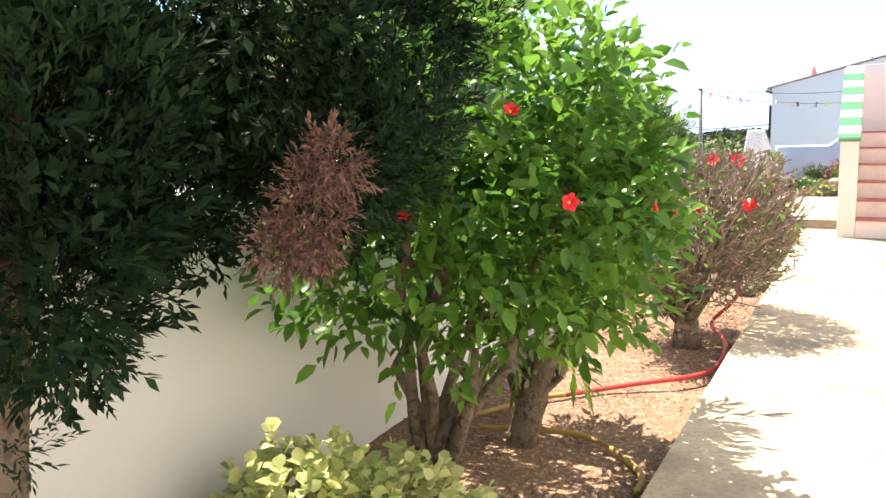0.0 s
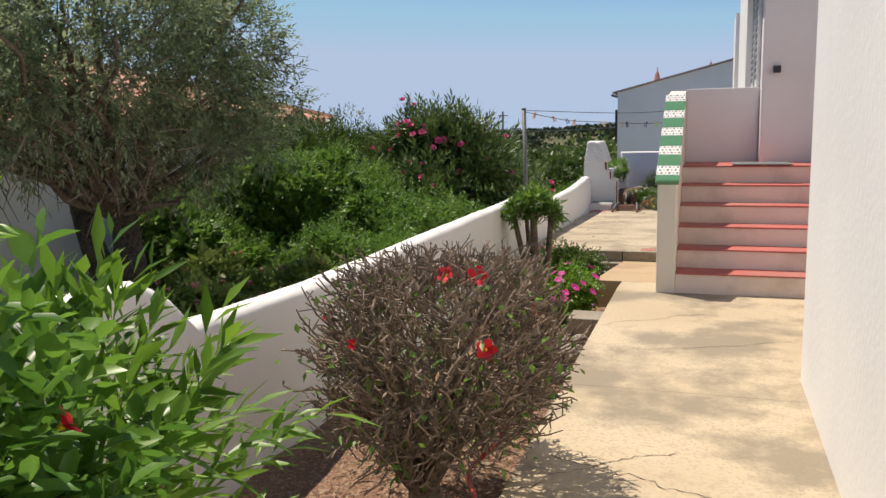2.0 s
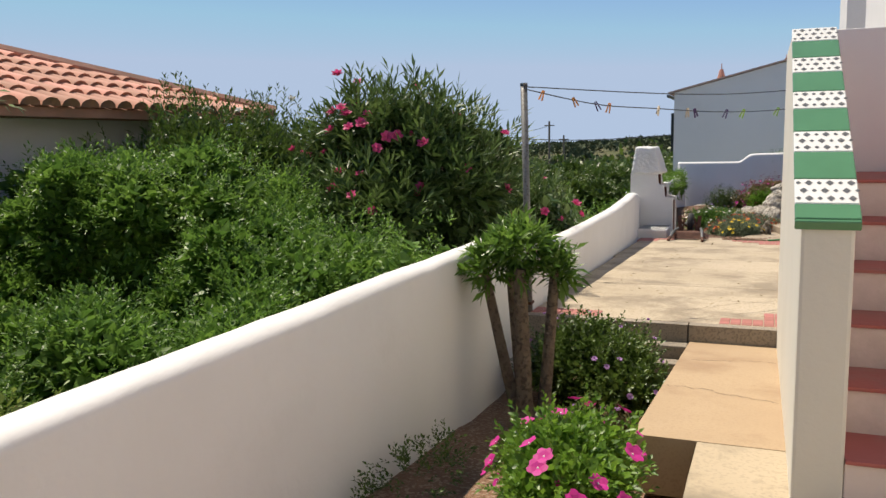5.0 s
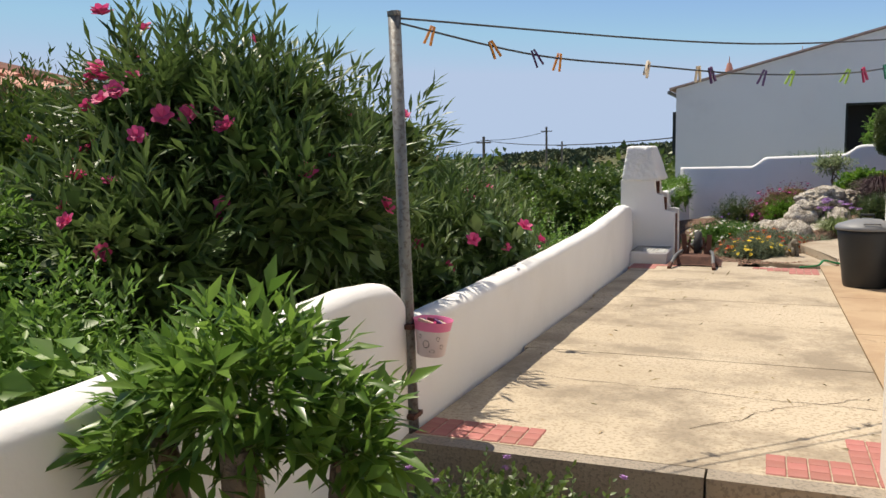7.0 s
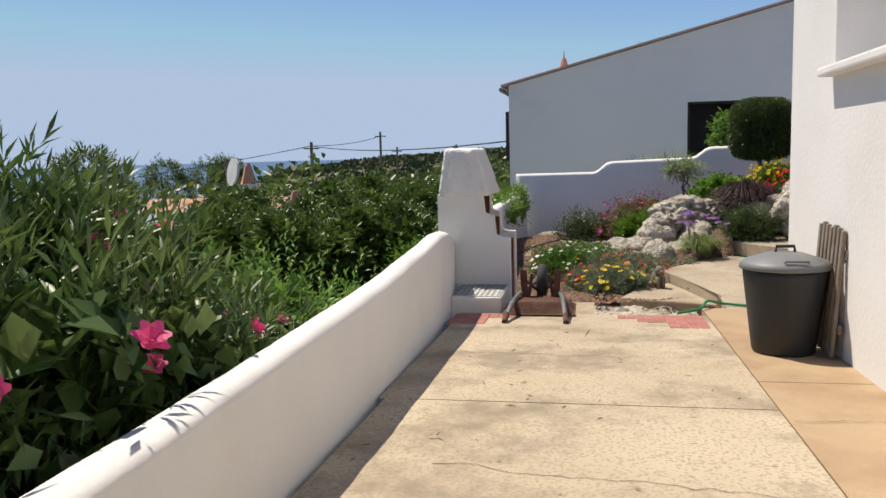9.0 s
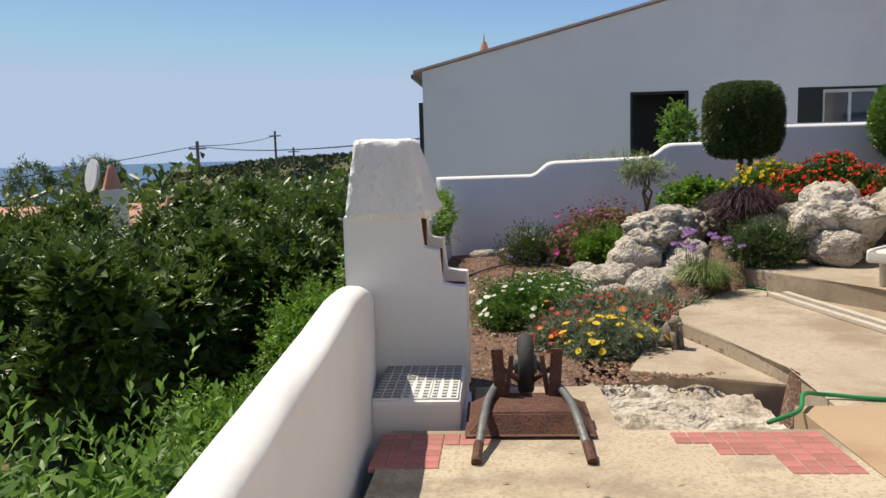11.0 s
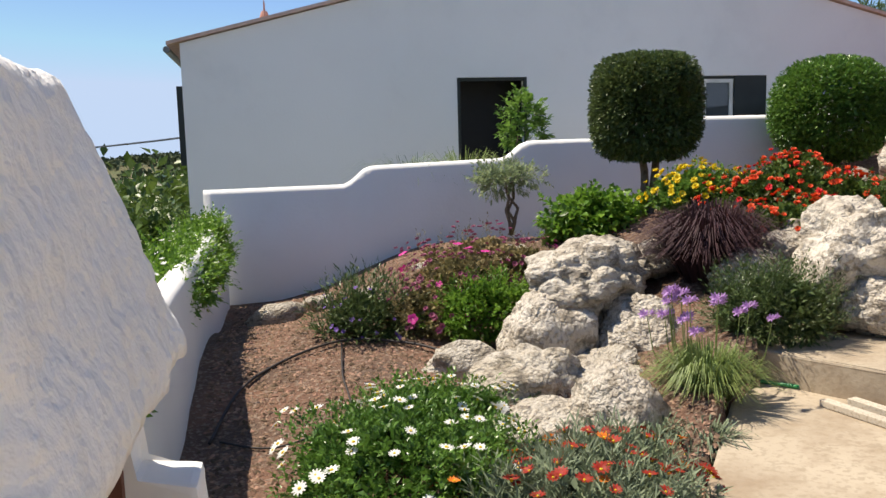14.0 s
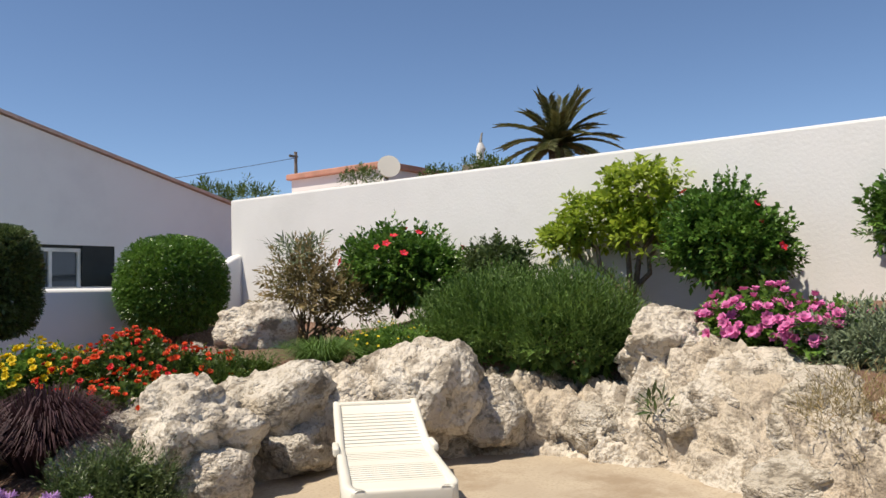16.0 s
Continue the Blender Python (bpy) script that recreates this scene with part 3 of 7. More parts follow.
# ---- neighbour's house behind the rockery ----
NY = 31.9
nh = thing("neighbour_house", 3, NY, -1, "white gabled neighbouring house with dark shuttered windows", "house")
W1, W2 = (1.11, 0.70, 2.24, 2.03), (4.32, 1.34, 6.43, 2.02)
ridge, el, er = (3.62, 4.21), (-2.97, 2.555), (12.5, 2.03)


def roof_h(x):
    return el[1] + (x - el[0]) * (ridge[1] - el[1]) / (ridge[0] - el[0]) if x < ridge[0] else ridge[1] + (x - ridge[0]) * (er[1] - ridge[1]) / (er[0] - ridge[0])


bm = bmesh.new()
xs = sorted({el[0], er[0], ridge[0], W1[0], W1[2], W2[0], W2[2]})
for a, b in zip(xs, xs[1:]):
    holes = [w for w in (W1, W2) if w[0] <= a and b <= w[2]]
    lo, tops = -2.0, []
    for w in holes:
        bm_prism([(a, NY), (b, NY), (b, NY + 0.3), (a, NY + 0.3)], -2.0, w[1], 0, bm)
        lo = w[3]
    bm_prism([(a, NY), (b, NY), (b, NY + 0.3), (a, NY + 0.3)], lo, lambda x, y: roof_h(x), 0, bm)
bmesh.ops.remove_doubles(bm, verts=bm.verts, dist=0.001)
ob = part("wall", bm, "grey_white", nh)
ob.location = (-3, -NY, 1)
bm = bm_box(el[0], NY + 0.3, -2, el[0] + 0.3, NY + 9, el[1])
part("side_wall", bm, "grey_white", nh).location = (-3, -NY, 1)
# Added panel behind both windows: the unlit room's shade as black colour.
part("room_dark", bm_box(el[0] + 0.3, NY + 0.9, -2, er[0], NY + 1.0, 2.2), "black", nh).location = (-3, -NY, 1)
bm = bmesh.new()
for s, (a, b) in enumerate(((el, ridge), (ridge, er))):
    x0, z0, x1, z1 = a[0] - (0.18 if s == 0 else 0), a[1] - (0.05 if s == 0 else 0), b[0] + (0.2 if s else 0), b[1] - (0.05 if s else 0)
    bm_extrude_profile([(x0, z0 + 0.02), (x1, z1 + 0.02), (x1, z1 + 0.07), (x0, z0 + 0.07)], "y", NY - 0.07, NY + 9, 0, bm)
part("roof", bm, "roof_edge", nh, "pale terracotta tile roof edge").location = (-3, -NY, 1)

# camera-side closure far behind
tagged(part("wall_behind", bm_box(-2.0, -8.2, -0.5, 3.0, -8.0, 3.0), "white"), "white wall closing the garden", "wall", "", "structure")


# ---- foliage helpers ----
def unit(a):
    return a / np.maximum(1e-9, np.linalg.norm(a, axis=1, keepdims=True))


def leaf_mesh(name, P, D, L, W, rng, droop=0.15, fold=0.18, flat=False, oval=False):
    """One mesh of folded pointed leaves: base P, direction D, length L, width W (arrays)."""
    n = len(P)
    L, W = np.asarray(L).reshape(n, 1), np.asarray(W).reshape(n, 1)
    D = unit(D)
    up0 = np.array([[0, 0, 1.0]]) * 1.0 + rng.normal(0, 0.45, (n, 3))
    S = unit(np.cross(D, up0))
    U = np.cross(S, D)
    z = np.array([[0, 0, 1.0]])
    mid = P + D * L * 0.45 - z * L * droop * 0.2
    tip = P + D * L - z * L * droop
    a = mid + S * W * 0.5 + U * W * fold
    b = mid - S * W * 0.5 + U * W * fold
    if oval:
        s1 = P + D * L * 0.30 - z * L * droop * 0.08 + U * W * fold
        s2 = P + D * L * 0.68 - z * L * droop * 0.45 + U * W * fold
        V = np.stack([P, s1 + S * W * 0.46, s2 + S * W * 0.40, tip, s2 - S * W * 0.40, s1 - S * W * 0.46, mid], 1).reshape(-1, 3)
        F = (np.arange(n)[:, None, None] * 7 + np.array([[0, 1, 6], [1, 2, 6], [2, 3, 6], [6, 3, 4], [6, 4, 5], [0, 6, 5]])[None]).reshape(-1, 3)
    elif flat:
        V = np.stack([P, a, tip, b], 1).reshape(-1, 3)
        F = (np.arange(n)[:, None, None] * 4 + np.array([[0, 1, 2], [0, 2, 3]])[None]).reshape(-1, 3)
    else:
        V = np.stack([P, a, tip, b, mid], 1).reshape(-1, 3)
        F = (np.arange(n)[:, None, None] * 5 + np.array([[0, 1, 4], [1, 2, 4], [4, 2, 3], [0, 4, 3]])[None]).reshape(-1, 3)
    me = bpy.data.meshes.new(name)
    me.vertices.add(len(V))
    me.vertices.foreach_set("co", V.astype(np.float32).ravel())
    me.loops.add(F.size)
    me.loops.foreach_set("vertex_index", F.astype(np.int32).ravel())
    me.polygons.add(len(F))
    me.polygons.foreach_set("loop_start", (np.arange(len(F)) * 3).astype(np.int32))
    me.update(calc_edges=True)
    return me


def on_blobs(rng, blobs, n, lo=0.72, hi=1.06, down=0.25):
    """Points in the outer shell of a union of ellipsoids, with outward directions; few on the undersides."""
    B = np.array(blobs, float)
    area = (B[:, 3] * B[:, 4] + B[:, 3] * B[:, 5] + B[:, 4] * B[:, 5])
    P, N = np.zeros((0, 3)), np.zeros((0, 3))
    while len(P) < n:
        m = int((n - len(P)) * 1.8) + 50
        k = rng.choice(len(B), m, p=area / area.sum())
        d = unit(rng.normal(size=(m, 3)))
        ok = (d[:, 2] > -0.35) | (rng.random(m) < down)
        lump = 1 + 0.16 * np.sin(d[:, 0] * 7 + k * 1.7) * np.sin(d[:, 1] * 6 + k) + 0.10 * np.sin(d[:, 2] * 9 + d[:, 0] * 5 + k * 2.1)
        r = rng.uniform(lo, hi, m) * lump
        p = B[k, :3] + d * B[k, 3:] * r[:, None]
        nn = unit(d / B[k, 3:])
        for c in B:
            q = (((p - c[:3]) / c[3:]) ** 2).sum(1)
            ok &= q > lo * lo * 0.8
        P, N = np.vstack([P, p[ok]]), np.vstack([N, nn[ok]])
    return P[:n], N[:n]


def shoots(rng, P, N, length, leaves, angle=45, up=0.4, wild=0.35):
    """Leaf bases and directions in whorls along shoots that start at P."""
    n = len(P)
    d = unit(N + np.array([[0, 0, up]]) + rng.normal(0, wild, (n, 3)))
    ln = length * rng.uniform(0.6, 1.25, (n, 1))
    s1 = unit(np.cross(d, rng.normal(size=(n, 3))))
    s2 = np.cross(d, s1)
    base, dirs = [], []
    for k in range(leaves):
        t = k / max(1, leaves - 1)
        a = k * 2.4 + rng.uniform(0, 0.5, (n, 1))
        rad = s1 * np.cos(a) + s2 * np.sin(a)
        ang = np.radians(angle * (1.15 - 0.65 * t))
        base.append(P + d * ln * t)
        dirs.append(d * np.cos(ang) + rad * np.sin(ang))
    return np.vstack(base), unit(np.vstack(dirs))


def crown(name, parent, rng, blobs, n, leaves, length, L, W, material, angle=45, up=0.4, wild=0.35, lo=0.72, hi=1.05, droop=0.15, flat=False, label="", down=0.25, oval=False):
    P, N = on_blobs(rng, blobs, n, lo, hi, down)
    if leaves > 1:
        P, N = shoots(rng, P, N, length, leaves, angle, up, wild)
    else:
        N = unit(N + np.array([[0, 0, up]]) + rng.normal(0, wild, N.shape))
    o = parent.matrix_basis.translation
    if o.x < -2.4:
        keep = (P[:, 0] + N[:, 0] * L + o.x < -2.38) | (P[:, 2] + o.z > 0.72)
        P, N = P[keep], N[keep]
    k = rng.uniform(0.65, 1.25, len(P))
    return link(name, leaf_mesh(name, P, N, L * k, W * k * rng.uniform(0.85, 1.15, len(P)), rng, droop, flat=flat, oval=oval), material, parent, label)


def limbs(rng, base, tips, r0, r1, sides=7, wob=0.06):
    """Limbs that leave one foot and bend to the tips."""
    bm = bmesh.new()
    for t in tips:
        b, t = Vector(base), Vector(t)
        pts = []
        for k in range(6):
            s = k / 5
            p = b.lerp(t, s)
            bend = math.sin(s * math.pi)
            p += Vector((rng.normal() * wob * bend, rng.normal() * wob * bend, bend * wob * 0.6 * (b - t).length))
            pts.append(p)
        bm_tube(pts, [r0 + (r1 - r0) * k / 5 for k in range(6)], sides, bm)
    return bm


def clumps(blobs, n, r0, r1, seed):
    """Shrunken blobs with n smaller lumps over their upper sides, for a crown of separate tufts."""
    rng = np.random.default_rng(seed)
    P, _ = on_blobs(rng, blobs, n, 0.80, 0.98, 0.1)
    small = [(b[0], b[1], b[2], b[3] * 0.82, b[4] * 0.82, b[5] * 0.82) for b in blobs]
    return small + [(q[0], q[1], q[2], *([rng.uniform(r0, r1)] * 2), rng.uniform(r0, r1) * 0.95) for q in P]


def petals(name, count, L, W, cup=0.35, centre=0.0, seed=1, rows=1):
    """A flower of pointed petals facing up; material slot 0 petals, slot 1 centre."""
    rng = np.random.default_rng(seed)
    bm = bmesh.new()
    for r in range(rows):
        for k in range(count):
            a = 2 * math.pi * (k + 0.5 * r) / count
            c, s = math.cos(a), math.sin(a)
            l, w, h = L * (1 - 0.2 * r), W, cup * L * (1 + r)
            pts = [(0, 0, 0), (0.55 * l, w * 0.5, 0.75 * h), (l, w * 0.18, h), (l, -w * 0.18, h), (0.55 * l, -w * 0.5, 0.75 * h)]
            bm.faces.new([bm.verts.new((x * c - y * s, x * s + y * c, z)) for x, y, z in pts])
    if centre:
        i = len(bm.faces)
        bmesh.ops.create_uvsphere(bm, u_segments=6, v_segments=4, radius=centre)
        bm.faces.ensure_lookup_table()
        for f in bm.faces[i:]:
            f.material_index = 1
    me = bpy.data.meshes.new(name)
    bm.to_mesh(me)
    bm.free()
    return me


def flower_kind(name, count, L, W, m0, m1="f_yellow", **kw):
    me = petals(name, count, L, W, **kw)
    me.materials.append(M[m0])
    me.materials.append(M[m1])
    return me


def put_flowers(parent, me, places, rng, lean=0.5, size=(0.8, 1.2), name="flower"):
    """Flowers at world places, faces turned up and outwards."""
    o = parent.matrix_basis.translation
    for x, y, z, nx, ny, nz in places:
        f = new(name, me)
        f.parent = parent
        d = Vector((nx, ny, nz)) + Vector(rng.normal(0, lean * 0.4, 3))
        q = d.to_track_quat("Z", "Y")
        s = rng.uniform(*size)
        f.matrix_basis = Matrix.LocRotScale(Vector((x, y, z)) - o, q, (s, s, s))


def plant(name, x, y, z, label, category, group=""):
    return thing(name, x, y, z, label, category, group)


def shift(blobs, x, y, z):
    return [(b[0] - x, b[1] - y, b[2] - z, b[3], b[4], b[5]) for b in blobs]


def shrub(name, x, y, z, blobs, label, material, n, leaves=8, length=0.2, L=0.06, W=0.02, seed=1, category="shrub", stems=5, stem_m="bark", stem_r=0.02, flowers=(), inner=0.0, fill=0.0, **kw):
    """A shrub: stems from the foot, an outer crown of leafy shoots, and flowers. blobs are in world metres."""
    rng = np.random.default_rng(seed)
    t = plant(name, x, y, z, label, category)
    B = shift(blobs, x, y, z)
    if stems:
        tips = []
        for k in range(stems):
            b = B[k % len(B)]
            tips.append((b[0] + rng.normal() * b[3] * 0.4, b[1] + rng.normal() * b[4] * 0.4, b[2] + b[5] * rng.uniform(0.0, 0.5)))
        for tip in tips:
            part("branch", limbs(rng, (0, 0, -0.05), [tip], stem_r, stem_r * 0.4), stem_m, t, "", True)
    crown("foliage", t, rng, B, n, leaves, length, L, W, material, **kw)
    if fill:
        C = [(b[0], b[1], b[2], b[3] * 0.82, b[4] * 0.82, b[5] * 0.82) for b in B]
        area = sum(b[3] * b[4] + b[3] * b[5] + b[4] * b[5] for b in B) * 4.2
        sz = fill
        crown("inner_foliage", t, rng, C, int(area * 2.6 / (sz * sz * 0.35)), 1, 0, sz, sz * 0.62, material, wild=0.9, lo=0.86, hi=1.0, flat=True, down=0.6)
    if inner:
        C = [(b[0], b[1], b[2], b[3] * 0.72, b[4] * 0.72, b[5] * 0.72) for b in B]
        crown("inner_foliage", t, rng, C, int(n * inner), leaves, length, L, W, material, **kw)
    for me, count, lo in flowers:
        P, N = on_blobs(rng, blobs, count * 3, 1.10, 1.26, 0.0)
        keep = [i for i in range(len(P)) if N[i][2] > lo][:count]
        put_flowers(t, me, [(*P[i], *(N[i] + np.array([0, 0, 0.3]))) for i in keep], rng)
    return t


HIB = flower_kind("hibiscus_flower", 5, 0.044, 0.040, "f_red", "f_yellow", cup=0.45, centre=0.008)
HIBS = flower_kind("small_hibiscus_flower", 5, 0.020, 0.020, "f_red", "f_yellow", cup=0.6, centre=0.005)
HIBP = flower_kind("pink_hibiscus_flower", 5, 0.042, 0.038, "f_red", "f_pink", cup=0.4, centre=0.01)
OLE = flower_kind("oleander_flower", 5, 0.05, 0.04, "f_pink", "f_pink", cup=0.4, rows=2)
PET = flower_kind("petunia_flower", 5, 0.036, 0.04, "f_magenta", "f_white", cup=0.25, centre=0.005)
DAISY = flower_kind("daisy_flower", 11, 0.030, 0.012, "f_white", "f_yellow", cup=0.15, centre=0.008)
GAZ_R = flower_kind("rust_gazania_flower", 11, 0.031, 0.014, "f_rust", "f_yellow", cup=0.35, centre=0.007)
GAZ_O = flower_kind("orange_gazania_flower", 11, 0.031, 0.014, "f_orange", "f_yellow", cup=0.3, centre=0.007)
YEL = flower_kind("yellow_daisy_flower", 11, 0.029, 0.015, "f_yellow", "f_orange", cup=0.2, centre=0.006)
SCAR = flower_kind("scarlet_flower", 6, 0.026, 0.022, "f_scarlet", "f_orange", cup=0.4, rows=2)
BUT = flower_kind("yellow_flower", 6, 0.03, 0.025, "f_yellow", "f_yellow", cup=0.4, rows=2)
GER = flower_kind("geranium_flower", 6, 0.045, 0.04, "f_geranium", "f_pink", cup=0.5, rows=2)
LIL = flower_kind("society_garlic_flower", 6, 0.026, 0.011, "f_lilac", "f_lilac", cup=0.6, rows=2)
VIO = flower_kind("violet_flower", 5, 0.018, 0.015, "f_violet", "f_violet", cup=0.3)
LAN = flower_kind("lantana_flower", 6, 0.018, 0.016, "f_lilac", "f_white", cup=0.4, rows=2)

# ---- the bed beside the path ----
rng = np.random.default_rng(3)
cyp = plant("cypress", -1.62, 0.92, -0.12, "dark green cypress with a dead brown patch", "tree")
part("trunk", bm_tube(curve_pts([(0.22, -0.04, -0.1), (0.24, -0.02, 0.5), (0.26, 0.05, 1.2), (0.2, 0.1, 2.2)], 5), [0.06 - 0.002 * k for k in range(16)], 12), "bark", cyp, "", True)
CB = [(-1.10, 0.82, 1.02, 0.25, 0.25, 0.36), (-1.25, 1.22, 1.75, 0.50, 0.50, 0.95), (-1.62, 0.72, 1.12, 0.34, 0.34, 0.46), (-1.05, 1.5, 1.30, 0.34, 0.34, 0.55), (-1.0, 1.15, 1.42, 0.30, 0.30, 0.42), (-1.75, 0.75, 1.9, 0.45, 0.45, 0.9), (-1.45, 1.35, 1.05, 0.3, 0.3, 0.3), (-1.30, 0.98, 0.78, 0.17, 0.18, 0.20), (-1.12, 1.15, 0.98, 0.16, 0.16, 0.18), (-0.88, 1.30, 1.04, 0.12, 0.13, 0.16)]
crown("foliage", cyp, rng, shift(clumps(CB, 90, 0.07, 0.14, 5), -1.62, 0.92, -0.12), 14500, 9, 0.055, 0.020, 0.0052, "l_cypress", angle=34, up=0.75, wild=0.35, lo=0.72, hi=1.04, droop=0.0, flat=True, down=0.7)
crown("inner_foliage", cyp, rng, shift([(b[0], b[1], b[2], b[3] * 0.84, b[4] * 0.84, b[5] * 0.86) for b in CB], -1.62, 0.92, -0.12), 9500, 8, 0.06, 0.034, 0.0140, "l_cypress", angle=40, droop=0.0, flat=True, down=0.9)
crown("dead_branch", cyp, rng, shift([(-0.765, 1.045, 0.93, 0.036, 0.036, 0.065), (-0.735, 1.07, 1.01, 0.03, 0.03, 0.045), (-0.80, 1.02, 0.885, 0.036, 0.036, 0.03)], -1.62, 0.92, -0.12), 420, 9, 0.042, 0.015, 0.005, "l_dead", angle=42, up=-0.1, wild=0.5, droop=0.1, flat=True, label="dead brown twigs", down=0.9)

hb = shrub("hibiscus", -1.24, 2.35, -0.12, [(-0.95, 2.15, 0.98, 0.42, 0.40, 0.42), (-1.15, 2.08, 0.78, 0.40, 0.36, 0.34), (-0.80, 2.35, 0.80, 0.32, 0.34, 0.36)], "glossy green hibiscus bush with red flowers", "l_hibiscus", 1050, 6, 0.13, 0.058, 0.032, 5,
           stems=8, stem_r=0.024, flowers=((HIBS, 13, -0.4),), oval=True, angle=60, up=0.35, lo=0.6, down=0.5, inner=0.15)
ol2 = shrub("young_oleander", -1.11, 2.82, -0.12, [(-1.08, 2.92, 0.66, 0.34, 0.36, 0.36), (-1.12, 2.85, 0.5, 0.34, 0.36, 0.28)], "leafy green oleander with a thick pale trunk", "l_bright", 260, 8, 0.2, 0.12, 0.026, 6, stems=6, stem_r=0.022, angle=45, up=0.5, lo=0.55, inner=0.2)
part("trunk", bm_tube([(-0.01, 0, -0.08), (0.0, 0.01, 0.05), (0.05, 0.03, 0.25), (0.13, 0.06, 0.5)], [0.08, 0.058, 0.05, 0.04], 12), "bark", ol2, "", True)

# bare bush: a crowded crown of twigs, clipped flat
bare = plant("bare_hibiscus", -0.83, 4.55, -0.12, "nearly leafless clipped hibiscus with a few red flowers", "shrub")
rng = np.random.default_rng(8)
bm = bm_tube([(0, 0, -0.06), (0.01, 0, 0.06), (0.0, 0.02, 0.16)], [0.085, 0.075, 0.06], 12)
for k in range(20):
    a = 2 * math.pi * k / 20 + rng.normal() * 0.2
    r = rng.uniform(0.14, 0.44)
    tip = Vector((0.03 + r * math.cos(a), 0.06 + r * 1.25 * math.sin(a), rng.uniform(0.45, 0.95)))
    mid = Vector((0.3 * tip.x + rng.normal() * 0.04, 0.3 * tip.y + rng.normal() * 0.04, 0.32))
    pts = curve_pts([(0, 0, 0.10), mid, tip], 4)
    part("limb", bm_tube(pts, [0.026 - 0.0016 * i for i in range(len(pts))], 6), "bark", bare, "", True)
part("trunk", bm, "bark", bare, "", True)
bm = bmesh.new()
tips = []
made = 0
while made < 2000:
    d = Vector(rng.normal(0, 1, 3)).normalized()
    r = rng.uniform(0.45, 1.0) ** 0.6
    b = Vector((0.05 + d.x * 0.44 * r, 0.12 + d.y * 0.56 * r, 0.66 + d.z * 0.46 * r))
    if b.z < 0.22 + 0.5 * math.hypot(b.x, b.y) ** 2 or b.z > 1.0:
        continue
    made += 1
    g = (Vector((d.x, d.y, d.z * 0.4 + 0.5)) + Vector(rng.normal(0, 0.55, 3))).normalized()
    l1 = rng.uniform(0.06, 0.15)
    m1 = b + g * l1 * 0.5 + Vector(rng.normal(0, 0.012, 3))
    e = b + g * l1 + Vector((0, 0, 0.02)) + Vector(rng.normal(0, 0.012, 3))
    e.z = min(e.z, 1.04 + rng.normal() * 0.015)
    bm_tube([b, m1, e], [0.0048, 0.004, 0.003], 4, bm, False)
    for i in range(2):
        g2 = (g + Vector((0, 0, 0.3)) + Vector(rng.normal(0, 0.7, 3))).normalized()
        s2 = m1.lerp(e, rng.uniform(0.2, 1))
        e2 = s2 + g2 * rng.uniform(0.025, 0.07)
        e2.z = min(e2.z, 1.07 + rng.normal() * 0.015)
        bm_tube([s2, e2], [0.0034, 0.0026], 4, bm, False)
        tips.append(e2)
part("twig_mass", bm, "twig", bare)["kind"] = "stuff"
T = np.array([tuple(v) for v in tips])
pick = rng.choice(len(T), 900, replace=False)
dd = unit(rng.normal(size=(900, 3)) + np.array([[0, 0, 0.6]]))
link("bud", leaf_mesh("bud", T[pick], dd, rng.uniform(0.015, 0.035, 900), rng.uniform(0.006, 0.012, 900), rng), "twig", bare)["kind"] = "stuff"
pick = rng.choice(len(T), 620, replace=False)
link("foliage", leaf_mesh("foliage", T[pick] * np.array([[1.03, 1.03, 0.93]]), unit(rng.normal(size=(620, 3))), rng.uniform(0.025, 0.055, 620), rng.uniform(0.016, 0.032, 620), rng), "l_lentisk", bare)["kind"] = "stuff"
put_flowers(bare, HIB, [(-0.57, 4.45, 0.90, 0.25, -0.8, 0.45), (-0.485, 4.25, 0.69, 0.35, -0.9, 0.2), (-0.68, 4.45, 0.90, -0.3, -0.7, 0.5)], rng, 0.1, (0.8, 0.95))
put_flowers(bare, HIBS, [(-0.9, 4.1, 0.72, -0.3, -0.8, 0.2), (-0.40, 4.62, 0.75, 0.8, -0.4, 0.1), (-1.2, 4.5, 0.7, -0.6, -0.6, 0.3)], rng, 0.2, (0.8, 1.1))

shrub("low_shrub", -1.15, 5.4, -0.15, [(-1.15, 5.4, 0.05, 0.35, 0.5, 0.3)], "small bright green feathery shrub in the bed", "l_lentisk", 260, 10, 0.14, 0.03, 0.008, 9, up=0.8)
shrub("variegated_euonymus", -1.25, 1.72, -0.12, [(-1.25, 1.66, 0.03, 0.26, 0.2, 0.2), (-1.03, 1.80, -0.02, 0.24, 0.2, 0.18), (-0.88, 1.70, -0.05, 0.2, 0.2, 0.15)], "cream and green variegated low bush", "l_variegated", 460, 7, 0.05, 0.042, 0.034, 10, up=0.9, stems=4, stem_r=0.008, oval=True, angle=65)
shrub("petunia", -1.0, 9.0, -0.25, [(-0.92, 8.7, -0.02, 0.22, 0.45, 0.22), (-1.15, 9.4, -0.24, 0.24, 0.4, 0.18)], "petunias with magenta flowers over green leaves", "l_bright", 330, 7, 0.08, 0.035, 0.02, 11, category="flowers", stems=0, up=0.7, flowers=((PET, 34, 0.2),), fill=0.06)
shrub("lantana", -1.3, 11.3, -0.5, [(-1.36, 11.25, -0.28, 0.42, 0.5, 0.28), (-1.12, 11.0, -0.36, 0.28, 0.35, 0.2)], "low lantana with small lilac flowers", "l_dark", 620, 7, 0.09, 0.032, 0.02, 12, category="flowers", stems=0, up=0.5, flowers=((LAN, 24, 0.1),), fill=0.06)
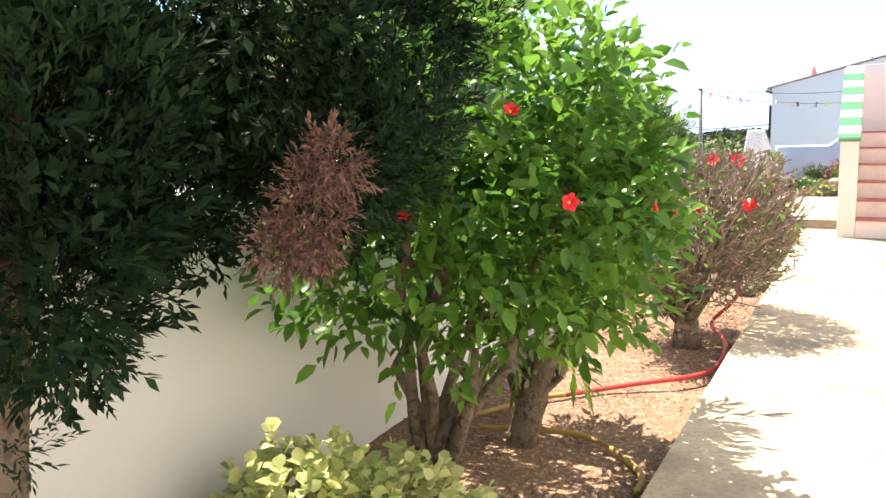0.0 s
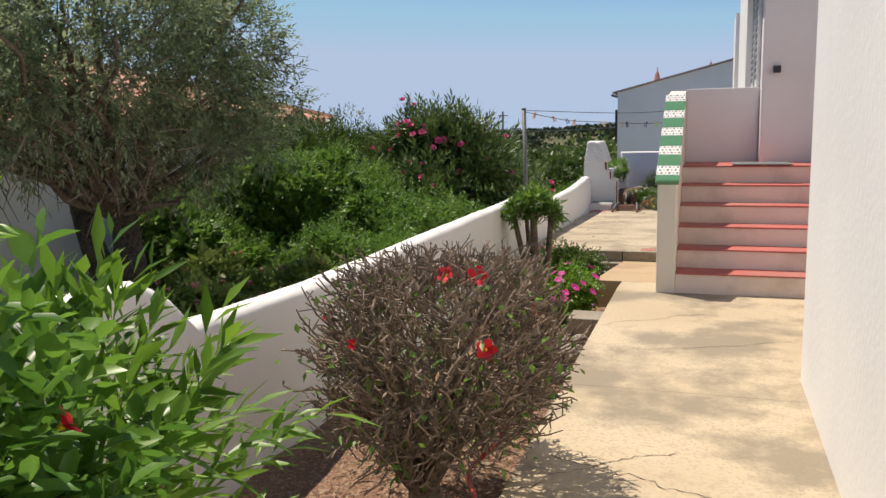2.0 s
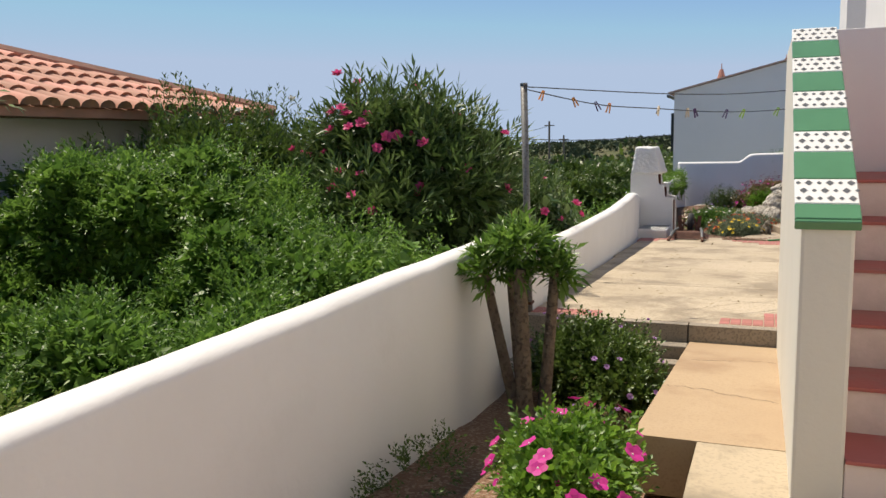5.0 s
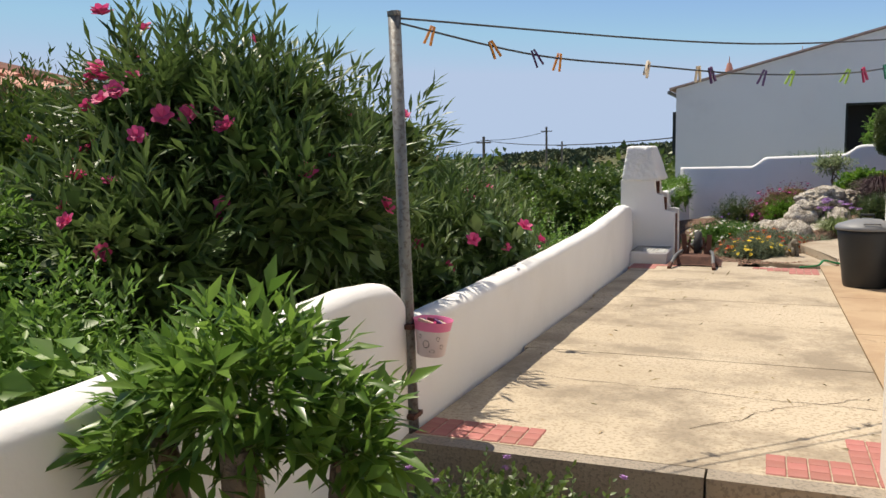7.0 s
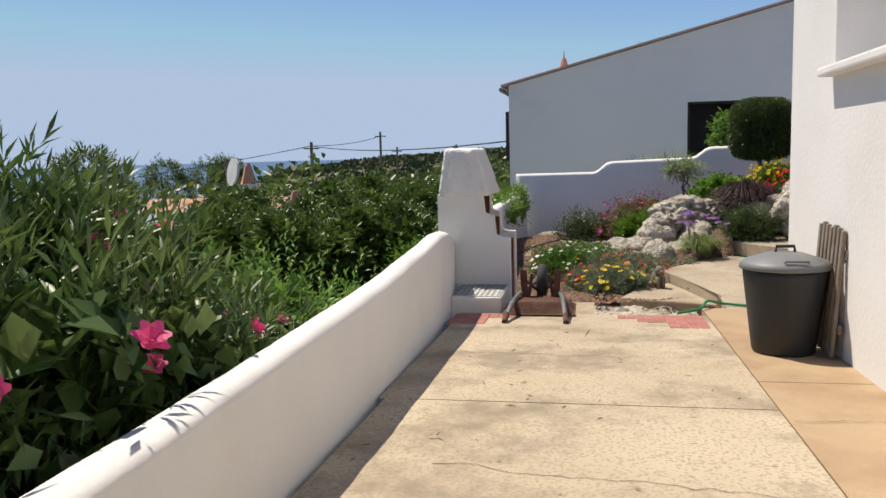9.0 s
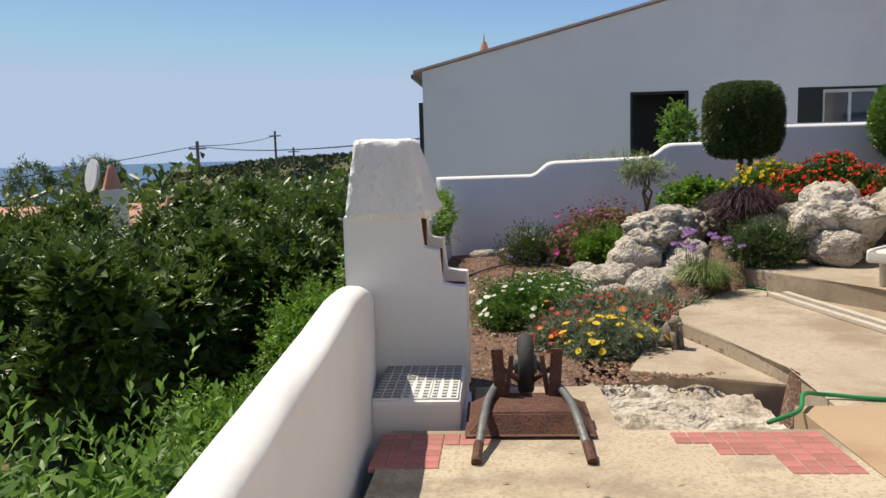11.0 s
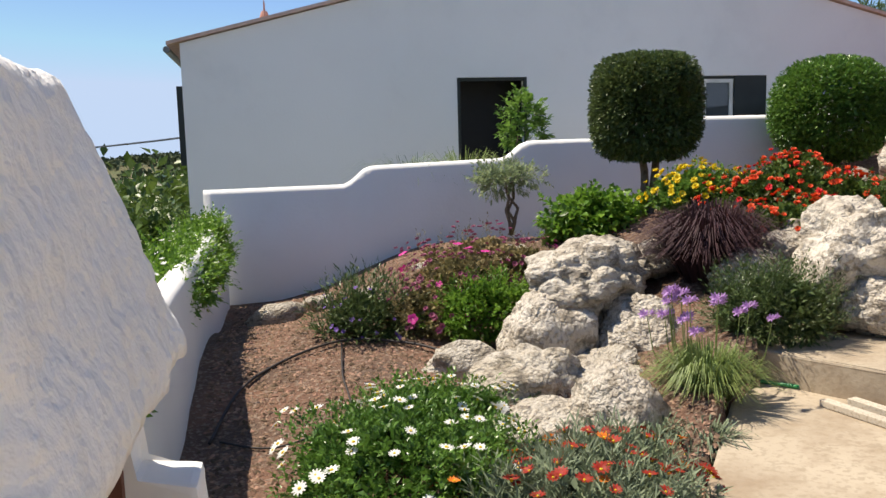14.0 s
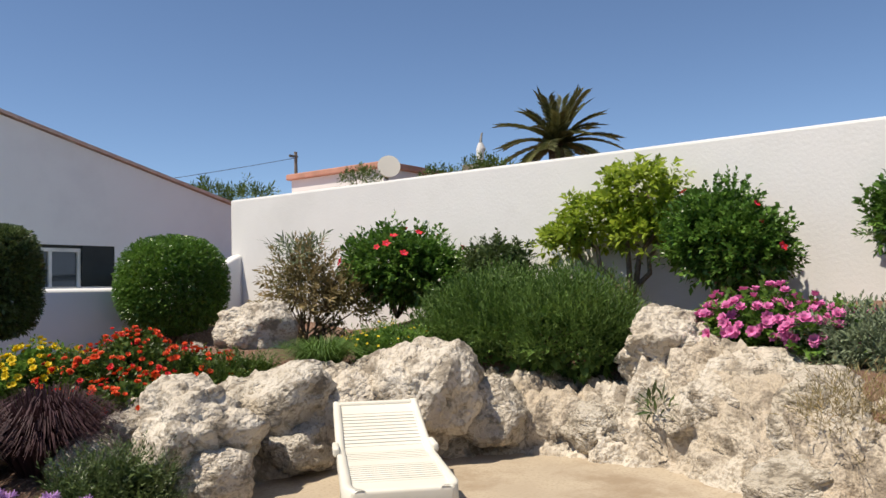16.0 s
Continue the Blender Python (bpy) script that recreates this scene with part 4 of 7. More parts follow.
shrub("ground_cover", -1.75, 8.9, -0.35, [(-1.68, 8.9, -0.28, 0.14, 0.6, 0.16)], "dark green trailing ground cover along the wall", "l_dark", 240, 7, 0.06, 0.025, 0.012, 13, category="plants", stems=0)

shrub("low_heath", -1.1, 10.1, -0.42, [(-1.12, 10.0, -0.38, 0.26, 0.5, 0.12)], "low dusky pink heath beside the ramp", "l_dry", 260, 7, 0.06, 0.02, 0.008, 15, category="flowers", stems=0, up=0.7, flowers=((LAN, 30, 0.2),), fill=0.04)

# treelet clipped to a head on several bare trunks
tl = plant("clipped_oleander", -1.54, 10.33, -0.47, "small oleander tree with several bare trunks", "tree")
rng = np.random.default_rng(14)
for k, (dx, dy, bx, by, r) in enumerate(((-0.24, -0.03, -0.01, 0.0, 0.034), (-0.02, -0.06, 0.0, -0.02, 0.046), (0.08, 0.03, 0.07, 0.02, 0.036), (-0.13, 0.10, -0.02, 0.04, 0.028))):
    part("trunk", bm_tube(curve_pts([(bx, by, -0.1), (bx + dx * 0.5, by + dy * 0.5, 0.42), (bx + dx, by + dy, 0.98)], 5), [r * 1.2 - r * 0.045 * i for i in range(11)], 10), "bark", tl, "", True)
crown("foliage", tl, rng, [(-0.04, 0.0, 1.06, 0.18, 0.18, 0.13), (0.13, 0.05, 0.96, 0.10, 0.11, 0.08), (-0.21, -0.04, 0.97, 0.11, 0.12, 0.09)], 230, 9, 0.08, 0.088, 0.023, "l_treelet", angle=50, up=0.75, wild=0.4, lo=0.4, droop=0.2)

# ---- over the wall ----
OLEB = [(-3.6, 12.75, 0.38, 0.9, 1.0, 1.2), (-3.15, 12.95, 0.50, 0.54, 0.8, 1.0), (-2.95, 14.5, 0.0, 0.62, 1.1, 0.85), (-3.7, 15.3, -0.1, 1.0, 1.2, 0.8), (-2.85, 16.1, -0.35, 0.5, 0.8, 0.62), (-4.7, 13.6, 0.05, 0.8, 1.2, 0.95)]
shrub("oleander", -3.4, 13.6, -1.2, clumps(OLEB, 40, 0.22, 0.38, 8), "large flowering oleander with pink blooms", "l_oleander", 4300, 11, 0.26, 0.14, 0.023, 20, stems=16, stem_r=0.03, up=0.7, angle=42, lo=0.75, flowers=((OLE, 190, 0.05),), inner=0.05, fill=0.14)
shrub("lentisk", -3.0, 10.6, -1.2, clumps([(-3.0, 10.7, 0.05, 0.85, 1.1, 0.70), (-3.15, 8.9, -0.2, 0.75, 0.9, 0.55), (-4.4, 11.0, 0.34, 1.0, 1.2, 0.85)], 60, 0.16, 0.30, 7), "rounded bright green lentisk bush", "l_lentisk", 7600, 9, 0.14, 0.044, 0.015, 21, stems=8, up=0.7, angle=55, lo=0.78, flat=True, fill=0.11)
shrub("white_oleander", -5.3, 12.9, -1.3, [(-5.4, 12.9, 0.52, 1.3, 1.3, 1.0)], "dark green shrub with whitish blooms", "l_dark", 2200, 9, 0.2, 0.075, 0.018, 22, stems=8, up=0.7, flat=True, flowers=((flower_kind("white_flower", 6, 0.05, 0.04, "f_white", "f_white", cup=0.5, rows=2), 26, 0.1),), fill=0.12)
shrub("laurel", -5.5, 10.4, -1.3, clumps([(-5.3, 9.5, -0.20, 0.8, 1.0, 0.8), (-5.6, 11.1, 0.0, 0.8, 1.2, 0.95)], 26, 0.18, 0.32, 12), "dense green shrub in front of the villa", "l_lentisk", 2600, 9, 0.15, 0.055, 0.018, 31, stems=6, up=0.7, angle=55, lo=0.78, flat=True, fill=0.15)
shrub("rose_bush", -3.0, 6.6, -1.2, clumps([(-2.95, 6.3, -0.28, 0.72, 1.0, 0.5), (-4.0, 8.0, -0.28, 0.9, 0.9, 0.5), (-2.9, 7.9, -0.24, 0.5, 0.8, 0.42)], 30, 0.14, 0.26, 10), "low mixed green bush with fading pink flowers", "l_rose", 2900, 8, 0.14, 0.045, 0.022, 23, stems=8, flat=True, flowers=((flower_kind("faded_rose_flower", 6, 0.028, 0.024, "f_faded", "f_yellow", cup=0.5, rows=2), 150, 0.1),), fill=0.14)
olive = plant("olive_tree", -4.25, 7.0, -1.2, "old grey-green olive tree, trunk bark coloured darker for shade", "tree")
rng = np.random.default_rng(24)
bm = bm_tube(curve_pts([(0.30, 0.1, -0.1), (0.24, 0.08, 0.5), (0.10, 0.08, 1.3), (0.0, 0.1, 2.1)], 5), [0.20 - 0.007 * i for i in range(16)], 12)
bm_tube(curve_pts([(0.12, 0.05, 1.0), (-0.3, 0.1, 1.7), (-0.6, 0.2, 2.6)], 5), [0.13 - 0.006 * i for i in range(11)], 9, bm)
# trunk only: crown shade is put into its bark colour, branches keep plain bark
part("trunk", bm, "shade_bark", olive, "", True)
OB = [(-4.35, 7.1, 2.15, 1.25, 1.25, 1.0), (-4.0, 7.5, 1.75, 0.85, 0.85, 0.7), (-5.0, 6.6, 1.8, 1.0, 1.0, 0.85), (-4.0, 6.4, 1.7, 0.8, 0.8, 0.7), (-3.95, 7.4, 1.25, 0.6, 0.75, 0.5)]
SB = shift(OB, -4.25, 7.0, -1.2)
tips = [(b[0] + rng.normal() * b[3] * 0.5, b[1] + rng.normal() * b[4] * 0.5, b[2] + rng.normal() * b[5] * 0.45) for b in SB for _ in range(12)]
for tip in tips:
    part("branch", limbs(rng, (0, 0.1, 1.95), [tip], 0.04, 0.008, 6, 0.08), "bark", olive, "", True)
P, N = on_blobs(rng, SB, 1000, 0.5, 1.0, 1.0)
bm = bmesh.new()
for p, n in zip(P, N):
    p = Vector(p)
    e = p + (Vector(n) + Vector(rng.normal(0, 0.5, 3)) - Vector((0, 0, 0.3))).normalized() * rng.uniform(0.15, 0.4)
    bm_tube([p, p.lerp(e, 0.5) + Vector(rng.normal(0, 0.02, 3)), e], [0.006, 0.004, 0.002], 3, bm, False)
part("twig_mass", bm, "twig", olive)["kind"] = "stuff"
crown("foliage", olive, rng, clumps(SB, 30, 0.22, 0.4, 3), 7400, 11, 0.2, 0.055, 0.017, "l_olive", angle=50, up=0.2, wild=0.6, lo=0.62, flat=True, down=0.4)

shrub("dark_hedge", -4.3, 21.6, -1.4, clumps([(-4.4, 21.5, -0.42, 1.1, 1.3, 0.95), (-3.45, 22.6, -0.35, 0.75, 1.0, 0.92), (-5.7, 22.4, -0.42, 1.2, 1.4, 0.86), (-6.6, 24.0, -0.5, 1.2, 1.4, 0.95), (-3.3, 24.6, -0.45, 0.75, 1.4, 0.88), (-4.8, 25.2, -0.5, 1.3, 1.8, 0.95), (-3.4, 27.2, -0.5, 0.9, 1.5, 0.9)], 60, 0.22, 0.42, 9), "dense dark green hedge beyond the wall", "l_dark", 6800, 9, 0.15, 0.068, 0.024, 25, stems=10, up=0.7, angle=50, lo=0.8, flat=True, fill=0.17)
shrub("pittosporum", -3.0, 17.3, -1.3, [(-2.85, 16.9, -0.40, 0.42, 0.6, 0.72), (-3.6, 17.4, -0.42, 0.7, 0.7, 0.75), (-2.9, 18.0, -0.62, 0.42, 0.6, 0.6)], "young bright green shrub with upright shoots", "l_lentisk", 620, 12, 0.24, 0.06, 0.022, 26, stems=10, up=1.3, angle=50, lo=0.7, fill=0.1)
shrub("low_hedge", -3.0, 20.0, -1.3, [(-3.0, 19.6, -0.8, 0.5, 0.9, 0.48), (-2.9, 21.2, -0.6, 0.35, 0.8, 0.62)], "clipped bright green low hedge", "l_bright", 1500, 7, 0.08, 0.04, 0.018, 27, stems=4, lo=0.85, fill=0.08)
shrub("wall_creeper", -2.39, 24.5, -1.2, [(-2.60, 22.6, 0.02, 0.2, 1.3, 0.25), (-2.46, 25.5, 0.05, 0.24, 1.5, 0.28), (-2.42, 27.2, 0.05, 0.24, 0.8, 0.30)], "bright green creeper spilling over the planter wall", "l_bright", 1300, 7, 0.12, 0.04, 0.02, 28, stems=0, flowers=((flower_kind("small_white_flower", 6, 0.02, 0.014, "f_white", "f_white", cup=0.3), 110, 0.0),), fill=0.08)
# far scrub as one mass of leafy clumps
rng = np.random.default_rng(29)
blobs = []
for k in range(230):
    a, r = radians(rng.uniform(-34, 14)), rng.uniform(24, 150)
    x, y = r * math.sin(a) - 3, 12 + r * math.cos(a)
    if x > -4.5 and y < 46:
        continue
    s = rng.uniform(0.8, 1.7) * (1 + r / 110)
    blobs.append((x, y, land_z(x, y) + s * 0.4, s, s, s * rng.uniform(0.6, 0.9)))
P, N = on_blobs(rng, blobs, 42000, 0.8, 1.05, 0.0)
D = unit(N + rng.normal(0, 0.6, N.shape))
sc = 0.15 + 0.005 * np.linalg.norm(P, axis=1)
tagged(link("far_scrub", leaf_mesh("far_scrub", P, D, sc * rng.uniform(0.7, 1.4, len(P)), sc * 0.6, rng, flat=True), "l_dark"), "scrubland bushes falling away towards the hill", "scrub", "", "stuff")
blobs = []
for k in range(640):
    a, r = radians(rng.uniform(-27, 30)), rng.uniform(150, 330)
    x, y = r * math.sin(a), 8 + r * math.cos(a)
    s = rng.uniform(1.6, 2.8)
    blobs.append((x, y, land_z(x, y), s * 1.3, s * 1.3, s * 0.55))
P, N = on_blobs(rng, blobs, 46000, 0.85, 1.05, 0.0)
tagged(link("hill_woods", leaf_mesh("hill_woods", P, unit(N + rng.normal(0, 0.6, N.shape)), rng.uniform(0.9, 1.8, len(P)), rng.uniform(0.6, 1.2, len(P)), rng, flat=True), "scrub"), "dark green woods covering the far hill", "woods", "", "stuff")


# ---- rockery ----
def rock_mesh(name, seed, sub=4, rough=1.0):
    bm = bmesh.new()
    bmesh.ops.create_icosphere(bm, subdivisions=sub, radius=1.0)
    o = Vector((seed * 3.7, seed * 1.3, seed * 5.1))
    rr = random.Random(seed + 50)
    # broken faces: a ball cut by some twenty planes, then cracks, pits and grain
    cuts = []
    for k in range(15):
        n = Vector((rr.gauss(0, 1), rr.gauss(0, 1), rr.gauss(0, 1))).normalized()
        cuts.append((n, rr.uniform(0.66, 0.96)))
    for v in bm.verts:
        d = v.co.normalized()
        q = d + o
        w = (d + 0.22 * Vector((noise.noise(q * 2.1), noise.noise(q * 2.1 + o), noise.noise(q * 2.1 - o)))).normalized()
        r = 1.12
        for n, h in cuts:
            c = w.dot(n)
            if c > 0.05:
                r = min(r, h / c)
        e = noise.voronoi(q * 1.5)[0]
        f = noise.voronoi(q * 5.0)[0]
        crack = min(1.0, (e[1] - e[0]) * 7.0)
        pit = max(0.0, 0.30 - f[0]) * max(0.0, noise.noise(q * 2.3) + 0.25)
        v.co = d * (r - 0.11 * (1 - crack) + rough * (0.07 * noise.noise(q * 3) - 0.7 * pit + 0.05 * noise.noise(q * 8) + 0.035 * noise.noise(q * 17)))
    me = bpy.data.meshes.new(name)
    bm.to_mesh(me)
    bm.free()
    me.shade_smooth()
    me.materials.append(M["boulder"])
    return me


ROCKS = [rock_mesh("rock", s, 5 if s in (0, 7, 11) else 4) for s in range(12)]


def rock(x, y, z, sx, sy, sz, rz=0.0, k=0, label="weathered pitted limestone boulder in the rockery"):
    ob = new("rock", ROCKS[k % 12])
    ob.matrix_basis = Matrix.LocRotScale((x, y, z), Euler((0.12 * math.sin(k * 5), 0.12 * math.cos(k * 3), rz)), (sx, sy, sz))
    return tagged(ob, label, "rock", "rockery boulders")


for i, (x, y, z, sx, sy, sz, rz) in enumerate((
        (0.22, 24.35, 0.02, 0.44, 0.36, 0.30, 0.3), (-0.09, 24.2, -0.20, 0.29, 0.30, 0.32, 0.9), (0.42, 24.0, -0.27, 0.29, 0.28, 0.24, 0.2), (-0.38, 23.6, -0.38, 0.33, 0.28, 0.24, 2.2),
        (-0.19, 22.95, -0.36, 0.20, 0.26, 0.26, 0.7), (-0.49, 23.0, -0.46, 0.27, 0.24, 0.15, 0.4), (-0.66, 24.2, -0.44, 0.30, 0.22, 0.19, 0.2), (1.87, 23.78, 0.18, 0.52, 0.40, 0.36, 0.5),
        (1.70, 23.45, -0.07, 0.30, 0.24, 0.20, 0.1), (2.58, 23.55, -0.02, 0.28, 0.24, 0.20, 0.1), (2.75, 23.95, 0.26, 0.46, 0.40, 0.34, 0.8), (3.52, 23.15, 0.26, 0.44, 0.42, 0.48, 0.3),
        (4.72, 21.55, 0.56, 0.42, 0.40, 0.34, 1.2), (4.46, 20.85, 0.34, 0.46, 0.42, 0.36, 2.0), (4.0, 20.25, 0.16, 0.42, 0.40, 0.34, 0.6), (3.45, 20.3, -0.06, 0.34, 0.28, 0.20, 1.5),
        (4.25, 22.0, 0.02, 0.30, 0.26, 0.22, 0.9), (1.52, 24.05, 0.24, 0.16, 0.14, 0.13, 0.2), (3.85, 25.5, 0.75, 0.42, 0.36, 0.30, 0.6), (3.05, 25.3, 0.55, 0.14, 0.13, 0.13, 0.1),
        (-1.80, 26.8, -0.56, 0.28, 0.16, 0.13, 0.2), (-1.35, 27.2, -0.52, 0.18, 0.14, 0.11, 0.9), (-0.9, 26.9, -0.42, 0.28, 0.14, 0.12, 0.7), (-0.25, 26.9, -0.22, 0.36, 0.16, 0.14, 0.6),
        (0.3, 26.2, -0.08, 0.26, 0.2, 0.14, 1.1), (5.1, 20.4, 0.62, 0.40, 0.45, 0.22, 0.3), (3.95, 22.75, 0.12, 0.30, 0.30, 0.24, 0.9), (0.95, 24.75, 0.12, 0.25, 0.2, 0.16, 0.4), (3.2, 23.6, 0.22, 0.36, 0.34, 0.30, 0.4), (5.2, 19.2, 0.6, 0.5, 0.6, 0.3, 0.2),
        (-0.75, 20.45, -0.70, 0.5, 0.32, 0.12, 0.3), (-0.35, 20.15, -0.68, 0.45, 0.26, 0.10, 1.0), (1.25, 24.1, 0.05, 0.28, 0.22, 0.18, 0.3), (0.05, 23.45, -0.45, 0.24, 0.26, 0.20, 0.5), (0.12, 23.75, -0.40, 0.24, 0.2, 0.18, 1.2), (-0.93, 24.55, -0.50, 0.16, 0.14, 0.11, 0.3), (0.62, 24.75, 0.02, 0.30, 0.26, 0.22, 0.9), (4.35, 21.2, 0.18, 0.34, 0.3, 0.28, 0.2))):
    rock(x, y, z, sx * 1.1, sy * 1.1, sz * 1.1, rz, i)
for i, (x, y, r) in enumerate(((-0.70, 7.15, 0.11), (-0.78, 6.85, 0.09), (-0.64, 6.65, 0.08), (-0.82, 7.4, 0.10), (-0.66, 7.5, 0.07), (-0.72, 6.35, 0.07))):
    rock(x, y, -0.12, r * 1.3, r, r * 0.7, i, i + 3, "pale stone edging the flower bed")

# plants of the rockery, far ones first
def topiary(x, y, z, cz, rx, rz, material, label, seed, pw, lean=0.06):
    rng = np.random.default_rng(seed)
    t = plant("topiary_tree", x, y, z, label, "tree", "clipped trees")
    for dx in (-0.06, 0.05):
        part("trunk", bm_tube(curve_pts([(dx * 0.6, 0, -0.08), (dx + lean, 0.02, (cz - z) * 0.4), (dx * 2.2, 0, cz - z - rz * 0.5)], 4), [0.045 - 0.002 * i for i in range(9)], 9), "bark", t, "", True)
    n = 12000
    d = unit(rng.normal(size=(n, 3)))
    k = (np.hypot(d[:, 0], d[:, 1]) ** pw + np.abs(d[:, 2]) ** pw) ** (-1 / pw)
    r = k * rng.uniform(0.93, 1.02, n) * (1 + 0.02 * np.sin(d[:, 0] * 9) * np.sin(d[:, 1] * 8))
    P = d * r[:, None] * np.array([[rx, rx, rz]]) + np.array([[0, 0, cz - z]])
    D = unit(d + rng.normal(0, 0.55, (n, 3)) + np.array([[0, 0, 0.3]]))
    link("foliage", leaf_mesh("foliage", P, D, rng.uniform(0.03, 0.05, n), rng.uniform(0.016, 0.026, n), rng, flat=True), material, t)
    link("inner_foliage", leaf_mesh("inner_foliage", (P[:9000] - np.array([[0, 0, cz - z]])) * 0.9 + np.array([[0, 0, cz - z]]), unit(rng.normal(size=(9000, 3))), rng.uniform(0.06, 0.09, 9000), rng.uniform(0.04, 0.06, 9000), rng, flat=True), material, t)
    return t


topiary(1.75, 26.65, 0.28, 1.29, 0.51, 0.485, "l_topiary", "dark clipped box-shaped tree on two thin trunks", 40, 4.0)
topiary(4.6, 27.8, 0.55, 1.27, 0.66, 0.59, "l_topiary2", "green clipped round-headed tree", 41, 2.6)
shrub("small_tree", 0.62, 27.4, 0.1, [(0.62, 27.45, 0.62, 0.36, 0.2, 0.12), (0.45, 27.4, 0.58, 0.2, 0.2, 0.1)], "spindly small grey-green tree before the wall", "l_olive", 330, 9, 0.12, 0.05, 0.02, 42, category="tree", stems=3, stem_r=0.022, lo=0.3)
shrub("bright_shrub", 1.1, 26.2, 0.1, [(1.05, 26.2, 0.22, 0.42, 0.35, 0.26)], "bright green leafy shrub with lobed leaves", "l_bright", 330, 6, 0.1, 0.075, 0.055, 43, stems=4, angle=70, fill=0.08)
shrub("scarlet_flowers", 2.4, 25.2, 0.25, [(2.3, 25.3, 0.45, 0.55, 0.4, 0.28), (2.75, 25.0, 0.40, 0.42, 0.35, 0.24), (1.95, 24.75, 0.22, 0.5, 0.35, 0.26), (2.5, 25.4, 0.66, 0.24, 0.2, 0.16)], "mound of scarlet and orange flowers", "l_dark", 620, 6, 0.08, 0.04, 0.02, 44, category="flowers", stems=0, flowers=((SCAR, 330, -0.1), (flower_kind("deep_red_flower", 6, 0.024, 0.02, "f_red", "f_orange", cup=0.4, rows=2), 90, -0.1)), fill=0.07)
shrub("yellow_flowers", 1.9, 25.7, 0.25, [(1.85, 25.8, 0.45, 0.42, 0.3, 0.26)], "mound of small yellow flowers", "l_lentisk", 250, 6, 0.08, 0.04, 0.02, 45, category="flowers", stems=0, flowers=((BUT, 110, -0.1),), fill=0.07)
shrub("dry_shrub", 4.6, 25.5, 0.6, [(4.6, 25.5, 1.1, 0.45, 0.4, 0.5), (4.9, 25.2, 0.95, 0.4, 0.3, 0.35)], "half-dry thin shrub before the white wall", "l_dry", 620, 8, 0.14, 0.085, 0.024, 46, stems=12, stem_r=0.012, lo=0.3)
shrub("dry_shrub", 4.75, 25.7, 0.62, [(4.6, 25.6, 1.45, 0.25, 0.2, 0.22)], "thin pale green shoots of a tall shrub", "l_grey", 60, 9, 0.16, 0.12, 0.02, 47, stems=3, stem_r=0.012, lo=0.3)
shrub("red_hibiscus", 5.4, 24.9, 0.88, [(5.4, 24.9, 1.38, 0.58, 0.56, 0.40), (5.55, 24.6, 1.25, 0.5, 0.5, 0.34)], "rounded hibiscus with red flowers before the wall", "l_topiary2", 1300, 6, 0.1, 0.06, 0.036, 48, stems=6, lo=0.7, flowers=((HIBP, 16, 0.15),), fill=0.09)
shrub("small_shrub", 5.6, 23.7, 0.9, [(5.6, 23.7, 1.35, 0.34, 0.34, 0.24)], "small grey-green shrub against the white wall", "l_topiary", 280, 7, 0.1, 0.05, 0.028, 49, stems=4, fill=0.08)
shrub("lime_tree", 6.0, 22.4, 0.95, [(5.95, 22.25, 2.0, 0.28, 0.36, 0.30), (5.95, 22.75, 1.75, 0.26, 0.38, 0.28), (6.0, 23.15, 1.58, 0.2, 0.25, 0.15), (5.95, 22.2, 1.6, 0.25, 0.35, 0.25)], "lime-green small tree trained against the wall", "l_lime", 620, 7, 0.09, 0.09, 0.052, 50, category="tree", stems=5, stem_r=0.035, angle=65, lo=0.5)
shrub("red_hibiscus", 5.7, 21.3, 0.98, [(5.75, 21.45, 1.50, 0.42, 0.44, 0.42), (5.7, 21.2, 1.35, 0.40, 0.36, 0.38)], "tall hibiscus bush with red flowers by the wall", "l_topiary2", 1250, 6, 0.1, 0.062, 0.038, 51, stems=6, lo=0.7, flowers=((HIBP, 12, -0.1),), fill=0.09)
shrub("red_hibiscus", 6.0, 19.9, 0.98, [(5.98, 19.85, 1.62, 0.30, 0.40, 0.32)], "small-leaved bush against the white wall", "l_topiary2", 420, 6, 0.1, 0.062, 0.038, 52, stems=4, fill=0.09)
shrub("rosemary", 5.0, 23.0, 0.5, [(4.95, 23.2, 0.70, 0.6, 0.6, 0.46), (4.95, 22.55, 0.68, 0.6, 0.55, 0.46), (4.9, 23.6, 0.68, 0.45, 0.4, 0.36)], "wide rounded rosemary bush", "l_rosemary", 4600, 11, 0.2, 0.045, 0.010, 53, stems=6, up=1.2, angle=40, lo=0.8, flat=True, droop=0.0, fill=0.10)
shrub("geranium", 5.05, 20.8, 0.6, [(5.05, 20.95, 0.72, 0.4, 0.42, 0.26), (4.95, 20.45, 0.66, 0.38, 0.36, 0.22)], "geranium mass with pink flower heads", "l_lentisk", 480, 6, 0.1, 0.06, 0.045, 54, category="flowers", stems=0, flowers=((GER, 190, -0.1),), fill=0.08)
shrub("grey_shrub", 4.8, 20.1, 0.5, [(4.75, 20.05, 0.56, 0.42, 0.5, 0.3)], "grey-green shrub above the rocks", "l_grey", 520, 8, 0.13, 0.06, 0.016, 55, stems=4, up=0.7, fill=0.08)
shrub("dry_weeds", 3.55, 20.05, 0.2, [(3.55, 20.05, 0.26, 0.25, 0.25, 0.18)], "dry straw-coloured weeds among rocks", "l_dry", 220, 7, 0.18, 0.08, 0.005, 56, category="plants", stems=0, up=1.2)
shrub("green_mound", 2.95, 24.65, 0.35, [(2.95, 24.65, 0.42, 0.36, 0.25, 0.16)], "low dark green mound on the rocks", "l_dark", 420, 8, 0.08, 0.035, 0.01, 57, category="plants", stems=0, fill=0.05)
